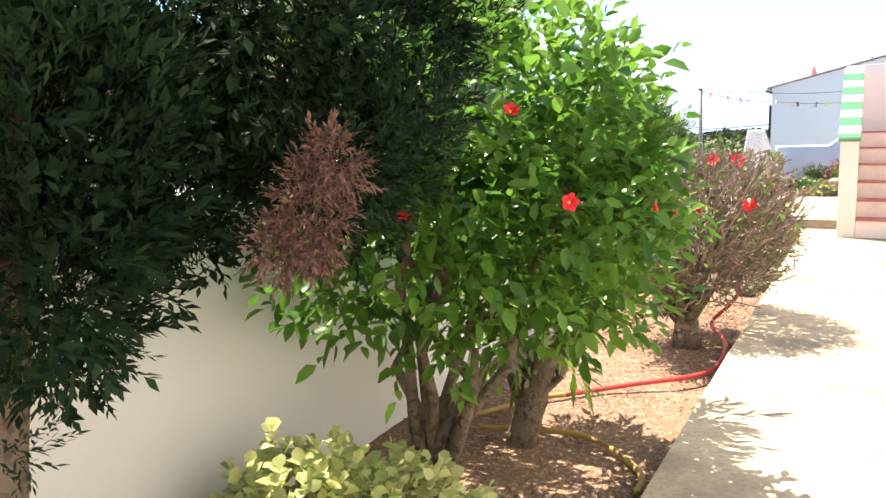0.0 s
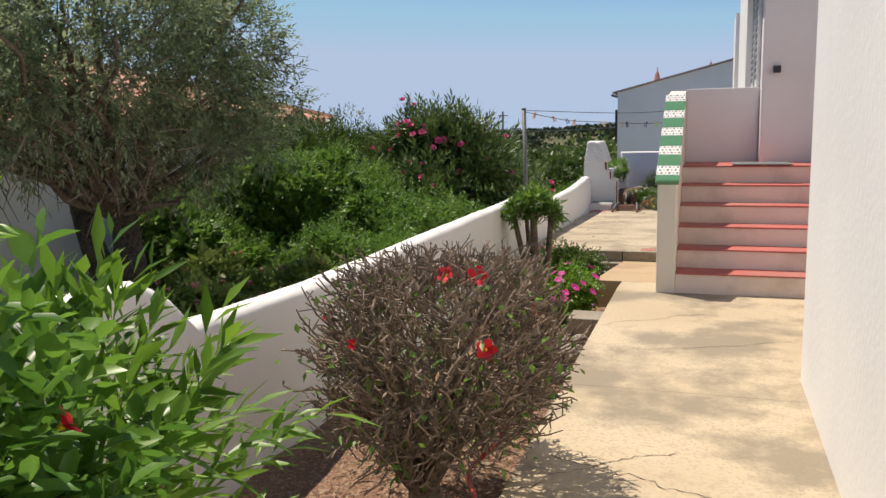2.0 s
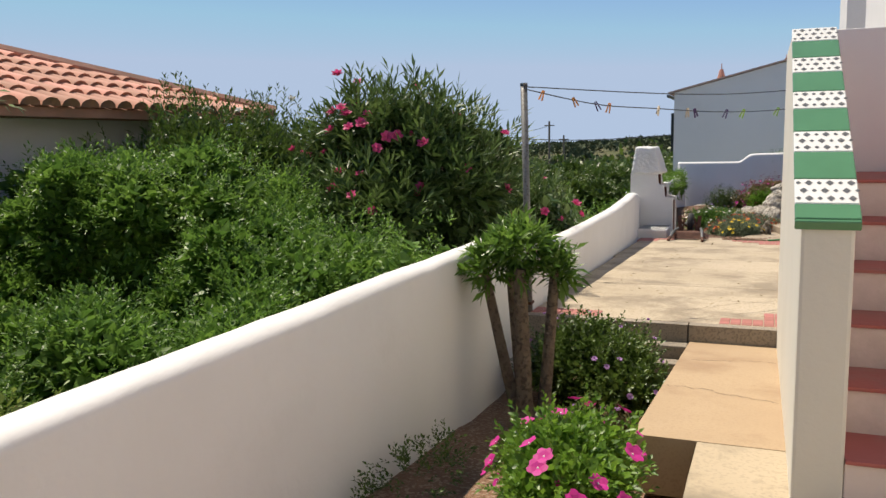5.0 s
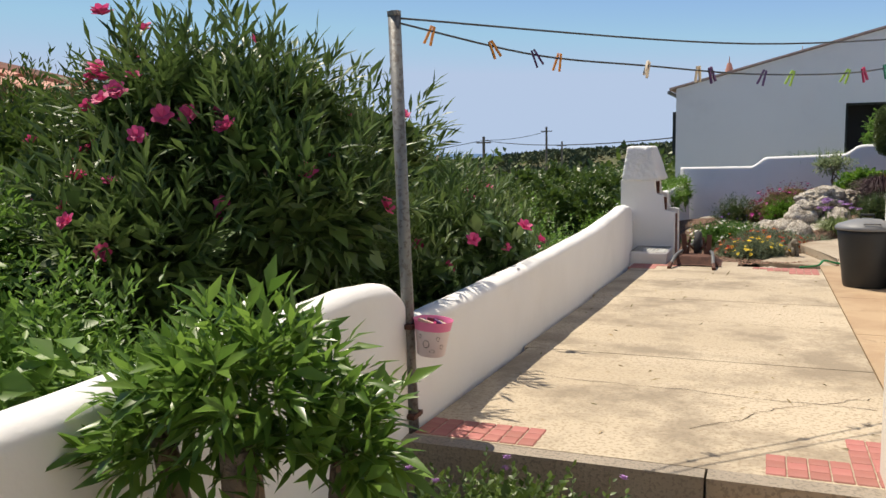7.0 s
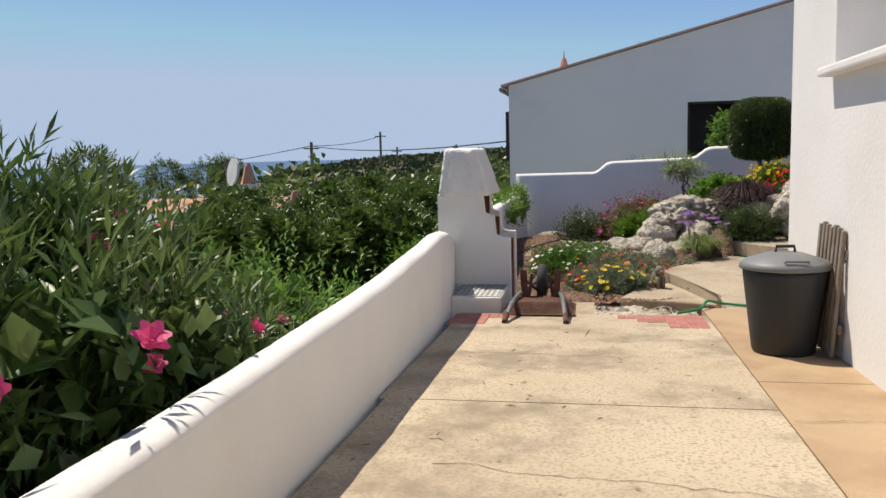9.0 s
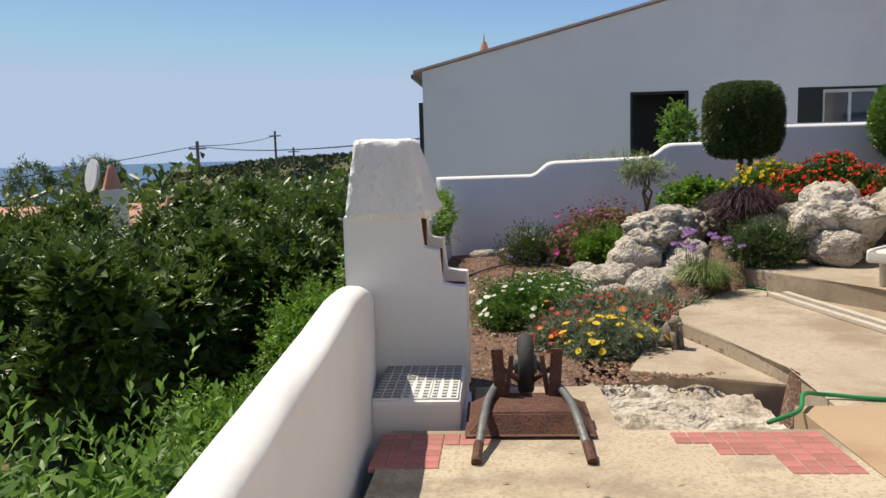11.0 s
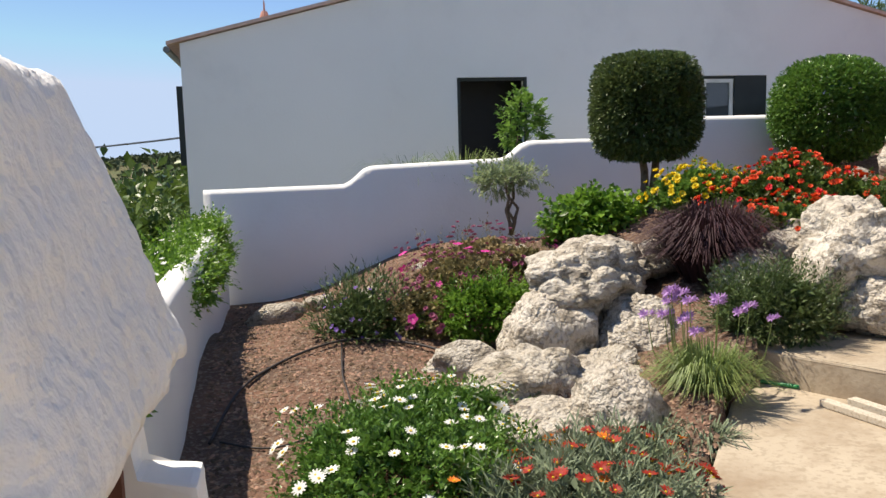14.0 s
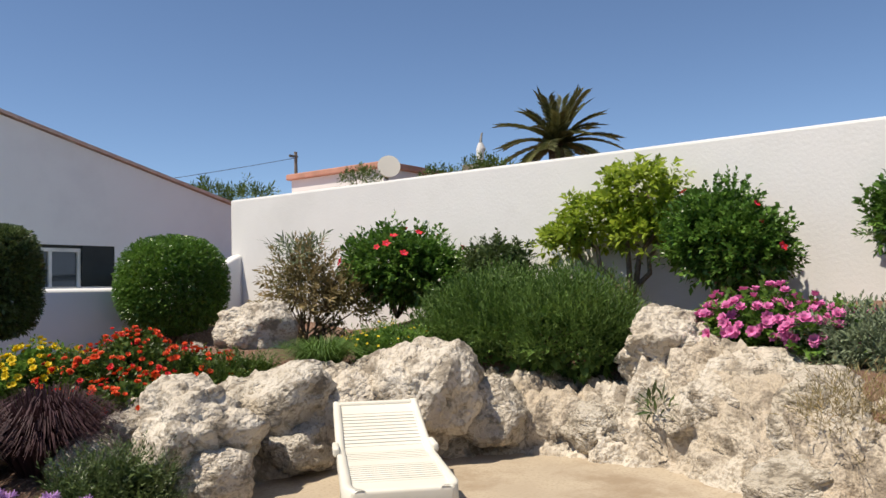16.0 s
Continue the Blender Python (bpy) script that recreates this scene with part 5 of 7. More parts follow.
shrub("yellow_mound", 4.1, 23.95, 0.5, [(4.1, 23.95, 0.60, 0.42, 0.3, 0.18)], "low green mound with small yellow flowers", "l_lentisk", 420, 8, 0.08, 0.03, 0.012, 58, category="plants", stems=0, flowers=((flower_kind("tiny_yellow_flower", 6, 0.014, 0.012, "f_yellow", "f_yellow"), 60, 0.0),), fill=0.05)
shrub("aloe", 4.2, 21.5, 0.1, [(4.12, 21.45, 0.20, 0.09, 0.09, 0.05)], "small dark aloe among pale rocks", "l_topiary", 12, 3, 0.05, 0.14, 0.026, 59, category="plant", stems=0, up=0.9)


def grass_tuft(name, x, y, z, n, h, spread, material, label, seed, width=0.008, droop=0.35):
    """A tuft of arching blades in three joints."""
    rng = np.random.default_rng(seed)
    t = plant(name, x, y, z, label, "grass")
    a = rng.uniform(0, 2 * math.pi, n)
    out = np.stack([np.cos(a), np.sin(a), np.zeros(n)], 1)
    P = out * rng.uniform(0, 0.3, (n, 1)) * spread
    k = rng.uniform(0.1, 1.0, (n, 1)) ** 0.8
    hh = h * rng.uniform(0.6, 1.15, (n, 1))
    p1 = P + out * spread * k * 0.35 + np.array([[0, 0, 1]]) * hh * 0.55
    p2 = P + out * spread * k * 0.75 + np.array([[0, 0, 1]]) * hh * (0.95 - 0.25 * k)
    p3 = P + out * spread * k * 1.15 + np.array([[0, 0, 1]]) * hh * (1.0 - droop * 1.6 * k)
    s = np.cross(out, np.array([[0, 0, 1.0]])) * width * 0.5
    V = np.stack([P - s, P + s, p1 + s, p1 - s, p2 + s * 0.7, p2 - s * 0.7, p3], 1).reshape(-1, 3)
    F = []
    for i in range(n):
        b = i * 7
        F += [(b, b + 1, b + 2, b + 3), (b + 3, b + 2, b + 4, b + 5), (b + 5, b + 4, b + 6)]
    me = bpy.data.meshes.new("grass")
    me.from_pydata(V.tolist(), [], F)
    link("grass", me, material, t)["kind"] = "stuff"
    return t


grass_tuft("purple_fountain_grass", 1.15, 24.4, -0.05, 2600, 0.60, 0.50, "l_purple", "dark purple fountain grass clump", 60, 0.009, 0.30)
tul = grass_tuft("society_garlic", 0.36, 23.02, -0.40, 1100, 0.34, 0.32, "l_grass", "tuft of narrow leaves with lilac flower heads", 61, 0.007)
rng = np.random.default_rng(62)
for k in range(15):
    x, y, h = rng.normal() * 0.16, rng.normal() * 0.14 + 0.08, rng.uniform(0.42, 0.62)
    part("stalk", bm_tube([(x * 0.5, y * 0.5, 0), (x * 0.9, y * 0.9, h * 0.6), (x, y, h)], [0.003, 0.003, 0.002], 4), "l_grass", tul)
    put_flowers(tul, LIL, [(0.36 + x, 23.02 + y, -0.40 + h, 0, 0, 1), (0.36 + x + 0.015, 23.02 + y, -0.39 + h, 1, 0, 0.6), (0.36 + x - 0.012, 23.02 + y - 0.01, -0.39 + h, -1, -0.5, 0.6)], rng)
grass_tuft("grassy_mound", 3.55, 24.25, 0.45, 1200, 0.3, 0.5, "l_rosemary", "fine bright green grassy mound", 63, 0.006)
grass_tuft("wall_grass", 0.55, 29.3, 0.35, 260, 0.62, 0.9, "l_grass", "wispy grass behind the garden wall", 64, 0.008)
grass_tuft("wall_grass", 0.0, 29.4, 0.3, 200, 0.62, 0.9, "l_grey", "wispy grass behind the garden wall", 65, 0.008)
shrub("window_shrub", 1.8, 30.6, -0.6, [(1.76, 30.6, 1.1, 0.26, 0.25, 0.5)], "leafy green shrub before the dark window", "l_lentisk", 170, 8, 0.14, 0.09, 0.05, 66, stems=3)
shrub("carpet_rose", 1.05, 23.5, -0.22, [(1.05, 23.5, -0.06, 0.36, 0.3, 0.24)], "dark green needle-leaved mound", "l_topiary", 700, 10, 0.13, 0.035, 0.008, 67, stems=0, up=0.9, fill=0.05)
shrub("violet_plant", -1.2, 24.9, -0.55, [(-1.15, 25.05, -0.32, 0.30, 0.28, 0.27)], "dark narrow-leaved clump with violet flowers", "l_topiary", 330, 9, 0.2, 0.07, 0.012, 68, category="flowers", stems=0, up=1.1, flowers=((VIO, 26, 0.0),), fill=0.06)
shrub("dusky_flowers", -0.2, 25.3, -0.35, [(-0.32, 24.75, -0.22, 0.38, 0.26, 0.26)], "green mound with reddish seed heads", "l_bright", 420, 8, 0.1, 0.03, 0.012, 69, category="flowers", stems=0, fill=0.05)
shrub("dusky_flowers", 0.0, 25.8, -0.25, [(-0.15, 25.6, -0.06, 0.6, 0.45, 0.30), (-0.72, 24.95, -0.26, 0.30, 0.30, 0.24), (-0.40, 25.2, -0.12, 0.4, 0.35, 0.28)], "dusky crimson flowering mound", "l_dry", 380, 8, 0.13, 0.025, 0.010, 70, category="flowers", stems=0, up=0.9, flowers=((flower_kind("dusky_flower", 6, 0.022, 0.018, "f_dusky", "f_magenta", rows=2), 230, -0.1), (PET, 14, 0.1)), fill=0.05)
shrub("white_daisies", -1.25, 22.9, -0.6, [(-1.25, 22.7, -0.46, 0.52, 0.62, 0.26), (-1.0, 23.3, -0.48, 0.45, 0.3, 0.24)], "spreading green mat with white daisies", "l_topiary2", 1400, 7, 0.08, 0.032, 0.014, 71, category="flowers", stems=0, up=0.7, flowers=((DAISY, 95, 0.3),), fill=0.05)
shrub("gazanias", -0.65, 22.2, -0.58, [(-0.65, 22.1, -0.47, 0.48, 0.42, 0.2), (-0.38, 22.5, -0.48, 0.32, 0.26, 0.17), (-0.95, 21.75, -0.52, 0.35, 0.3, 0.16)], "grey-leaved gazanias with rust and orange flowers", "l_grey", 950, 9, 0.06, 0.075, 0.009, 72, category="flowers", stems=0, up=1.0, flowers=((GAZ_R, 160, 0.3), (GAZ_O, 26, 0.3)), fill=0.05)
shrub("yellow_daisies", -0.72, 21.45, -0.6, [(-0.72, 21.45, -0.5, 0.34, 0.32, 0.19)], "silvery mound with yellow daisies", "l_grey", 520, 9, 0.06, 0.06, 0.009, 73, category="flowers", stems=0, up=1.0, flowers=((YEL, 60, 0.25),), fill=0.05)
grass_tuft("grey_tuft", -0.05, 22.75, -0.5, 260, 0.2, 0.2, "l_grey", "small grey-green tuft by the slab", 74, 0.009)
grass_tuft("grey_tuft", 0.12, 22.6, -0.5, 260, 0.2, 0.2, "l_grey", "small grey-green tuft by the slab", 75, 0.009)


# ---- raked tiles on the stair wall ----
cop = thing("tiled_coping", -0.115, 8.655, 0.95, "coping of green and patterned white glazed tiles", "tiles")
cop.matrix_basis = pose(-0.115, 8.652, 0.958, math.degrees(math.atan2(0.75, 1.475)))
yy = 0.0
for k in range(10):
    ln = 0.09 if k == 0 else (0.158 if k % 2 else 0.19)
    part("tile", bm_box(-0.094, yy + 0.002, 0.0, 0.094, yy + ln - 0.002, 0.014, 0.003, 1), "white_tile" if k % 2 else "green_tile", cop)
    if k % 2:
        bm = bmesh.new()
        for r in range(3):
            for c in range(6):
                cx, cy = -0.078 + c * 0.0315 + (0.0157 if r % 2 else 0) - 0.004, yy + 0.03 + r * 0.049
                w, h = (0.0125, 0.017) if (c + r) % 2 else (0.008, 0.010)
                vs = [bm.verts.new((cx + a * w, cy + b * h, 0.0155)) for a, b in ((-1, 0), (0, -1), (1, 0), (0, 1))]
                bm.faces.new(vs)
        part("tile_pattern", bm, "dark_tile", cop, "dark green diamond pattern")
    yy += ln
part("coping_front", bm_box(-0.094, -0.014, -0.02, 0.094, 0.0, 0.012, 0.003, 1), "green_tile", cop)

# entrance: wall lamp, shutters, window, step, roof edge
lampb = thing("wall_lamp", 0.83, 10.69, 1.95, "small dark square wall lamp", "lamp")
part("body", bm_box(-0.035, -0.05, -0.035, 0.035, 0.0, 0.035, 0.006), "black_plastic", lampb)
for y0, y1, tilt in ((10.95, 11.35, 6), (11.75, 12.2, 4)):
    sh = thing("window_shutter", 0.685, y0, 1.80, "pale grey louvred shutter folded against the house", "shutter")
    part("frame", bm_box(-0.035, 0, 0, 0.0, y1 - y0, 1.5, 0.006), "frame", sh)
    for k in range(20):
        part("louvre", bm_box(-0.043, 0.05, 0.08 + k * 0.07, -0.036, y1 - y0 - 0.05, 0.125 + k * 0.07, 0.002, 1), "galv", sh)
tagged(part("house_window", bm_box(0.675, 11.36, 1.80, 0.689, 11.74, 3.3), "glass"), "tall dark window between the shutters", "window", "", "structure")
tagged(part("eaves", bm_box(0.42, 10.6, 3.05, 0.689, 12.6, 3.15, 0.02), "cream"), "cream roof eaves above the entrance", "eaves", "", "structure")
tagged(part("entrance_step", bm_box(1.25, 9.4, 1.03, 1.74, 10.68, 1.17, 0.01), "riser"), "single step at the house door", "step", "", "structure")
tagged(part("door_mat", bm_box(0.42, 9.95, 1.031, 0.95, 10.4, 1.042, 0.003), "grey_plastic"), "grey door mat on the red landing", "mat")

# ---- masonry barbecue ----
bq = thing("masonry_barbecue", -2.1, 20.3, -0.5, "white plastered masonry barbecue with a tapered hood", "barbecue")


def put(ob):
    ob.location = (2.1, -20.3, 0.5)
    return ob


def lumpy(bm, cuts, amount, scale):
    bmesh.ops.subdivide_edges(bm, edges=bm.edges, cuts=cuts, use_grid_fill=True)
    bm.normal_update()
    for v in bm.verts:
        v.co += v.normal * amount * (noise.noise(v.co * scale) + 0.5 * noise.noise(v.co * scale * 2.7))
    return bm


side = [(-2.43, -0.9), (-1.735, -0.9), (-1.735, 0.225), (-1.885, 0.23), (-1.885, 0.44), (-1.99, 0.445), (-1.99, 0.64), (-2.43, 0.64)]
put(part("side_wall", bm_extrude_profile(side, "y", 19.95, 20.06, 0.014), "white", bq))
put(part("side_wall", bm_extrude_profile([(x - (0.01 if x > -2 else 0), z - 0.005) for x, z in side], "y", 20.58, 20.70, 0.014), "white", bq))
lin = [(-2.33, -0.2), (-1.765, -0.2), (-1.765, 0.155), (-1.905, 0.16), (-1.905, 0.375), (-2.005, 0.38), (-2.005, 0.628), (-2.33, 0.628)]
put(part("lining", bm_extrude_profile(lin, "y", 20.555, 20.578), "firebrick", bq, "dark fire-brick lining"))
put(part("lining", bm_extrude_profile(lin, "y", 20.062, 20.085), "firebrick", bq, "dark fire-brick lining"))
put(part("back_wall", bm_box(-2.44, 20.06, -0.9, -2.34, 20.58, 0.64, 0.01), "white", bq))
put(part("hearth", bm_box(-2.34, 20.085, -0.9, -1.76, 20.555, -0.05, 0.01), "firebrick", bq))
bm = bmesh.new()
lo, hi = 0.63, 1.06
bt = [(-2.40, 19.935, lo), (-1.94, 19.935, lo), (-1.915, 20.72, lo), (-2.43, 20.72, lo)]
tp = [(-2.35, 19.98, hi), (-2.04, 19.98, hi), (-2.05, 20.55, hi), (-2.38, 20.55, hi)]
a, b = [bm.verts.new(p) for p in bt], [bm.verts.new(p) for p in tp]
bm.faces.new(b)
bm.faces.new(a[::-1])
for i in range(4):
    bm.faces.new((a[i], a[(i + 1) % 4], b[(i + 1) % 4], b[i]))
bmesh.ops.subdivide_edges(bm, edges=bm.edges, cuts=24, use_grid_fill=True)
for _ in range(3):
    bmesh.ops.smooth_vert(bm, verts=bm.verts, factor=0.5, use_axis_x=True, use_axis_y=True, use_axis_z=True)
bm.normal_update()
for v in bm.verts:
    v.co += v.normal * (0.012 + 0.010 * (noise.noise(v.co * 8) + 0.7 * noise.noise(v.co * 20) + 0.45 * noise.noise(v.co * 47)))
put(part("hood", bm, "rough_white", bq, "rough lumpy white hood", True))
bench = thing("tiled_ledge", -1.98, 19.6, -0.4, "low white ledge topped with patterned tiles", "ledge")
part("base", bm_box(-0.22, -0.32, -0.4, 0.23, 0.34, 0.165, 0.02), "white", bench)
for i in range(3):
    for j in range(4):
        part("tile", bm_box(-0.215 + i * 0.145, -0.30 + j * 0.156, 0.165, -0.074 + i * 0.145, -0.148 + j * 0.156, 0.175, 0.002, 1), "white_tile", bench)
        # Bigger dark stars paint shade at rear and left; front right reads sunlit.
        shade_star_r = 0.021 if i > 0 and j < 2 else 0.031
        bm = bmesh.new()
        for r in range(3):
            for c in range(3):
                cx, cy = -0.193 + i * 0.145 + c * 0.048, -0.275 + j * 0.156 + r * 0.050
                vs = [bm.verts.new((cx + math.cos(q * math.pi / 4) * (shade_star_r if q % 2 else shade_star_r * 0.55), cy + math.sin(q * math.pi / 4) * (shade_star_r if q % 2 else shade_star_r * 0.55), 0.1762)) for q in range(8)]
                bm.faces.new(vs)
        part("tile_pattern", bm, "dark_tile", bench)["kind"] = "stuff"
part("end_post", bm_box(0.231, -0.30, -0.4, 0.262, 0.33, 0.02, 0.008), "white", bench)

# ---- wheelbarrow lying upside down ----
wb = thing("wheelbarrow", -1.415, 19.08, -0.355, "rusty wheelbarrow turned upside down on the terrace", "wheelbarrow")
bm = bmesh.new()
ring = []
for (hx0, hx1, y0, y1, z) in ((0.31, 0.31, -0.02, 0.52, 0.015), (0.29, 0.29, 0.0, 0.50, 0.02), (0.20, 0.18, 0.06, 0.38, 0.105)):
    ring.append([bm.verts.new(p) for p in ((-hx0, y0, z), (hx0, y0, z), (hx1, y1, z), (-hx1, y1, z))])
for a, b in zip(ring, ring[1:]):
    for i in range(4):
        bm.faces.new((a[i], a[(i + 1) % 4], b[(i + 1) % 4], b[i]))
bm.faces.new(ring[-1])
bmesh.ops.bevel(bm, geom=list(ring[-1][0].link_edges), offset=0.01, segments=2, affect='EDGES')
part("tray", bm, "rust", wb)
for s in (-1, 1):
    part("handle", bm_tube(curve_pts([(s * 0.245, -0.34, 0.022), (s * 0.215, -0.02, 0.115), (s * 0.18, 0.30, 0.135), (s * 0.06, 0.60, 0.20)], 4), 0.02, 10), "galv", wb, "bare steel tube handle", True)
    part("leg", bm_box(-0.03, -0.012, 0.0, 0.03, 0.012, 0.25, 0.004), "rust", wb).matrix_basis = pose(s * 0.135, 0.33, 0.095, -6, s * 4, 0)
    part("leg_plate", bm_box(-0.012, 0.0, 0.0, 0.012, 0.07, 0.21, 0.004), "rust", wb).matrix_basis = pose(s * 0.105, 0.34, 0.10, -4, s * -8, 0)
    part("brace", bm_tube([(s * 0.125, 0.36, 0.24), (s * 0.03, 0.47, 0.14)], 0.014, 6), "rust", wb)
    part("grip", bm_tube([(s * 0.248, -0.36, 0.022), (s * 0.238, -0.24, 0.062)], 0.023, 10), "rust", wb)
wh = part("wheel", bm_tube([(-0.06, 0.58, 0.20), (0.06, 0.58, 0.20)], 0.05, 12), "galv", wb)
bm = bmesh.new()
for i in range(28):
    for j in range(10):
        a, b = 2 * math.pi * i / 28, 2 * math.pi * j / 10
        r = 0.125 + 0.042 * math.cos(b)
        bm.verts.new((0.045 * math.sin(b), 0.58 + r * math.cos(a), 0.20 + r * math.sin(a)))
bm.verts.ensure_lookup_table()
for i in range(28):
    for j in range(10):
        bm.faces.new([bm.verts[q] for q in (i * 10 + j, ((i + 1) % 28) * 10 + j, ((i + 1) % 28) * 10 + (j + 1) % 10, i * 10 + (j + 1) % 10)])
part("tyre", bm, "rubber", wh, "worn black rubber tyre", True)

# ---- clothesline ----
pole = thing("clothesline_pole", -2.055, 12.16, -0.5, "grey steel clothesline pole fixed to the wall", "pole")
part("post", bm_tube([(0.03, 0, 0), (-0.02, 0, 2.14)], 0.027, 16), "galv", pole, "", True)
part("cap", bm_tube([(-0.02, 0, 2.14), (-0.021, 0, 2.16)], [0.029, 0.029], 16), "galv", pole)
for z in (0.42, 0.82):
    part("bracket", bm_box(-0.06, -0.05, z, 0.05, 0.05, z + 0.022, 0.004), "rust", pole)
LINE = curve_pts([(-2.05, 12.16, 1.61), (-1.6, 12.63, 1.50), (-1.15, 13.08, 1.465), (-0.70, 13.55, 1.44), (-0.2, 14.05, 1.46), (0.2, 14.45, 1.54), (0.62, 14.86, 1.65)], 10)
ln = thing("clothesline", -2.05, 12.16, 1.61, "sagging dark clothesline cord", "clothesline")
ob = part("cord", bm_tube(LINE, 0.0045, 5), "wire", ln)
ob.location = (2.05, -12.16, -1.61)
ln = thing("clothesline", -2.05, 12.16, 1.63, "taut upper clothesline cord", "clothesline")
ob = part("cord", bm_tube(curve_pts([(-2.05, 12.16, 1.63), (-0.7, 13.53, 1.59), (0.62, 14.86, 1.72)], 10), 0.0045, 5), "wire", ln)
ob.location = (2.05, -12.16, -1.63)
PEGS = ((0.05, "orange"), (0.115, "orange"), (0.165, "violet"), (0.2, "orange"), (0.33, "white"), (0.41, "white"), (0.43, "violet"), (0.52, "violet"), (0.565, "lime"), (0.66, "lime"), (0.69, "magenta"), (0.74, "green"), (0.775, "violet"), (0.82, "green"), (0.85, "red"), (0.88, "magenta"), (0.90, "orange"), (0.945, "dusky"))
PCOL = {"orange": (0.75, 0.30, 0.06), "violet": (0.10, 0.04, 0.14), "white": (0.75, 0.62, 0.45), "lime": (0.35, 0.55, 0.08), "magenta": (0.42, 0.02, 0.10), "green": (0.03, 0.25, 0.15), "red": (0.5, 0.03, 0.05), "dusky": (0.15, 0.03, 0.05)}
PM = {k: mat(k + "_peg", v, rough=0.45, bump=0.0) for k, v in PCOL.items()}
rng = np.random.default_rng(5)
for t, c in PEGS:
    i = t * (len(LINE) - 1)
    p = LINE[int(i)].lerp(LINE[min(int(i) + 1, len(LINE) - 1)], i % 1)
    pg = thing("clothes_peg", p.x, p.y, p.z + 0.012, "small plastic clothes peg on the line", "clothes peg", "pegs on the line")
    pg.matrix_basis = pose(p.x, p.y, p.z + 0.012, rng.uniform(-15, 15), rng.uniform(-28, 28), 45 + rng.uniform(-30, 30))
    for s in (-1, 1):
        bm = bmesh.new()
        bmesh.ops.create_cube(bm, size=1)
        for v in bm.verts:
            v.co = Vector((v.co.x * 0.009 + s * (0.006 + (0.009 if v.co.z < 0 else 0)), v.co.y * 0.011, -0.03 + v.co.z * 0.08))
        part("jaw", bm, PM[c], pg)
# bucket of pegs hung on the pole
bk = thing("peg_bucket", -1.905, 12.17, 0.20, "pink and white plastic bucket with pegs hanging on the pole", "bucket")
bk.matrix_basis = pose(-1.945, 12.17, 0.205, 0, 5, 20)
bm = bm_tube([(0, 0, 0), (0, 0, 0.004), (0, 0, 0.125)], [0.055, 0.060, 0.078], 28, caps=False)
bmesh.ops.contextual_create(bm, geom=[e for e in bm.edges if e.is_boundary and e.verts[0].co.z < 0.01])
part("body", bm, "pale_plastic", bk, "pale printed plastic", True)
part("rim", bm_tube([(0, 0, 0.115), (0, 0, 0.150), (0, 0, 0.156)], [0.078, 0.084, 0.088], 28, caps=False), "pink_plastic", bk, "bright pink rim", True)
for k, (a, z, w, h) in enumerate(((-1.9, 0.06, 0.03, 0.035), (-1.5, 0.03, 0.025, 0.015), (-1.2, 0.085, 0.016, 0.02), (-2.3, 0.09, 0.014, 0.02), (-0.9, 0.05, 0.016, 0.02))):
    r = 0.0605 + 0.018 * z / 0.125 + 0.0015
    bm = bmesh.new()
    n = 14
    o = [bm.verts.new((r * math.cos(a + math.cos(2 * math.pi * i / n) * w / 2 / r), r * math.sin(a + math.cos(2 * math.pi * i / n) * w / 2 / r), z + math.sin(2 * math.pi * i / n) * h / 2)) for i in range(n)]
    q = [bm.verts.new((r * math.cos(a + math.cos(2 * math.pi * i / n) * w * 0.4 / r), r * math.sin(a + math.cos(2 * math.pi * i / n) * w * 0.4 / r), z + math.sin(2 * math.pi * i / n) * h * 0.4)) for i in range(n)]
    for i in range(n):
        bm.faces.new((o[i], o[(i + 1) % n], q[(i + 1) % n], q[i]))
    part("print_mark", bm, "dark_print", bk)
for k in range(9):
    a = k * 0.7
    part("peg", bm_box(-0.006, -0.035, 0, 0.006, 0.035, 0.012), PM[("violet", "white", "dusky", "magenta")[k % 4]], bk).matrix_basis = pose(0.035 * math.cos(a), 0.035 * math.sin(a), 0.128 + 0.006 * (k % 3), 10 * math.sin(k), 0, k * 50)

# ---- red pavers let into the terrace ----
rng = np.random.default_rng(6)
PV = bpy.data.meshes.new("paver")
bm = bm_box(-0.036, -0.036, -0.02, 0.036, 0.036, 0.006, 0.004, 1)
bm.to_mesh(PV)
bm.free()
PV.materials.append(M["red_tile"])


def pavers(label, cells, x0, y0):
    t = thing("paver_patch", x0, y0, terrace_z(x0, y0), label, "paving", "", "structure")
    for i, j in cells:
        p = new("paver", PV)
        p.parent = t
        y = y0 + j * 0.077
        p.matrix_basis = pose(i * 0.077, j * 0.077, terrace_z(0, y) - terrace_z(0, y0) + rng.uniform(-0.001, 0.001), rng.normal() * 0.4, rng.normal() * 0.4, rng.normal() * 1.0)


pavers("patch of worn red square pavers at the terrace edge", [(i, j) for i in range(7) for j in range(3)] + [(i, j) for i in range(4, 7) for j in range(3, 7)], -0.55, 12.17)
pavers("patch of worn red square pavers beside the wall", [(i, j) for i in range(7) for j in range(3)], -1.98, 12.17)
pavers("corner of red square pavers before the tiled ledge", [(i, j) for i in range(7) for j in range(2)] + [(i, j) for i in range(4) for j in range(-4, 0)], -2.09, 19.02)
pavers("stepped patch of red square pavers", [(i, j) for i in range(9) for j in range(3, 5)] + [(i, j) for i in range(2, 9) for j in range(1, 3)] + [(i, j) for i in range(5, 9) for j in range(-2, 1)], -0.72, 18.8)

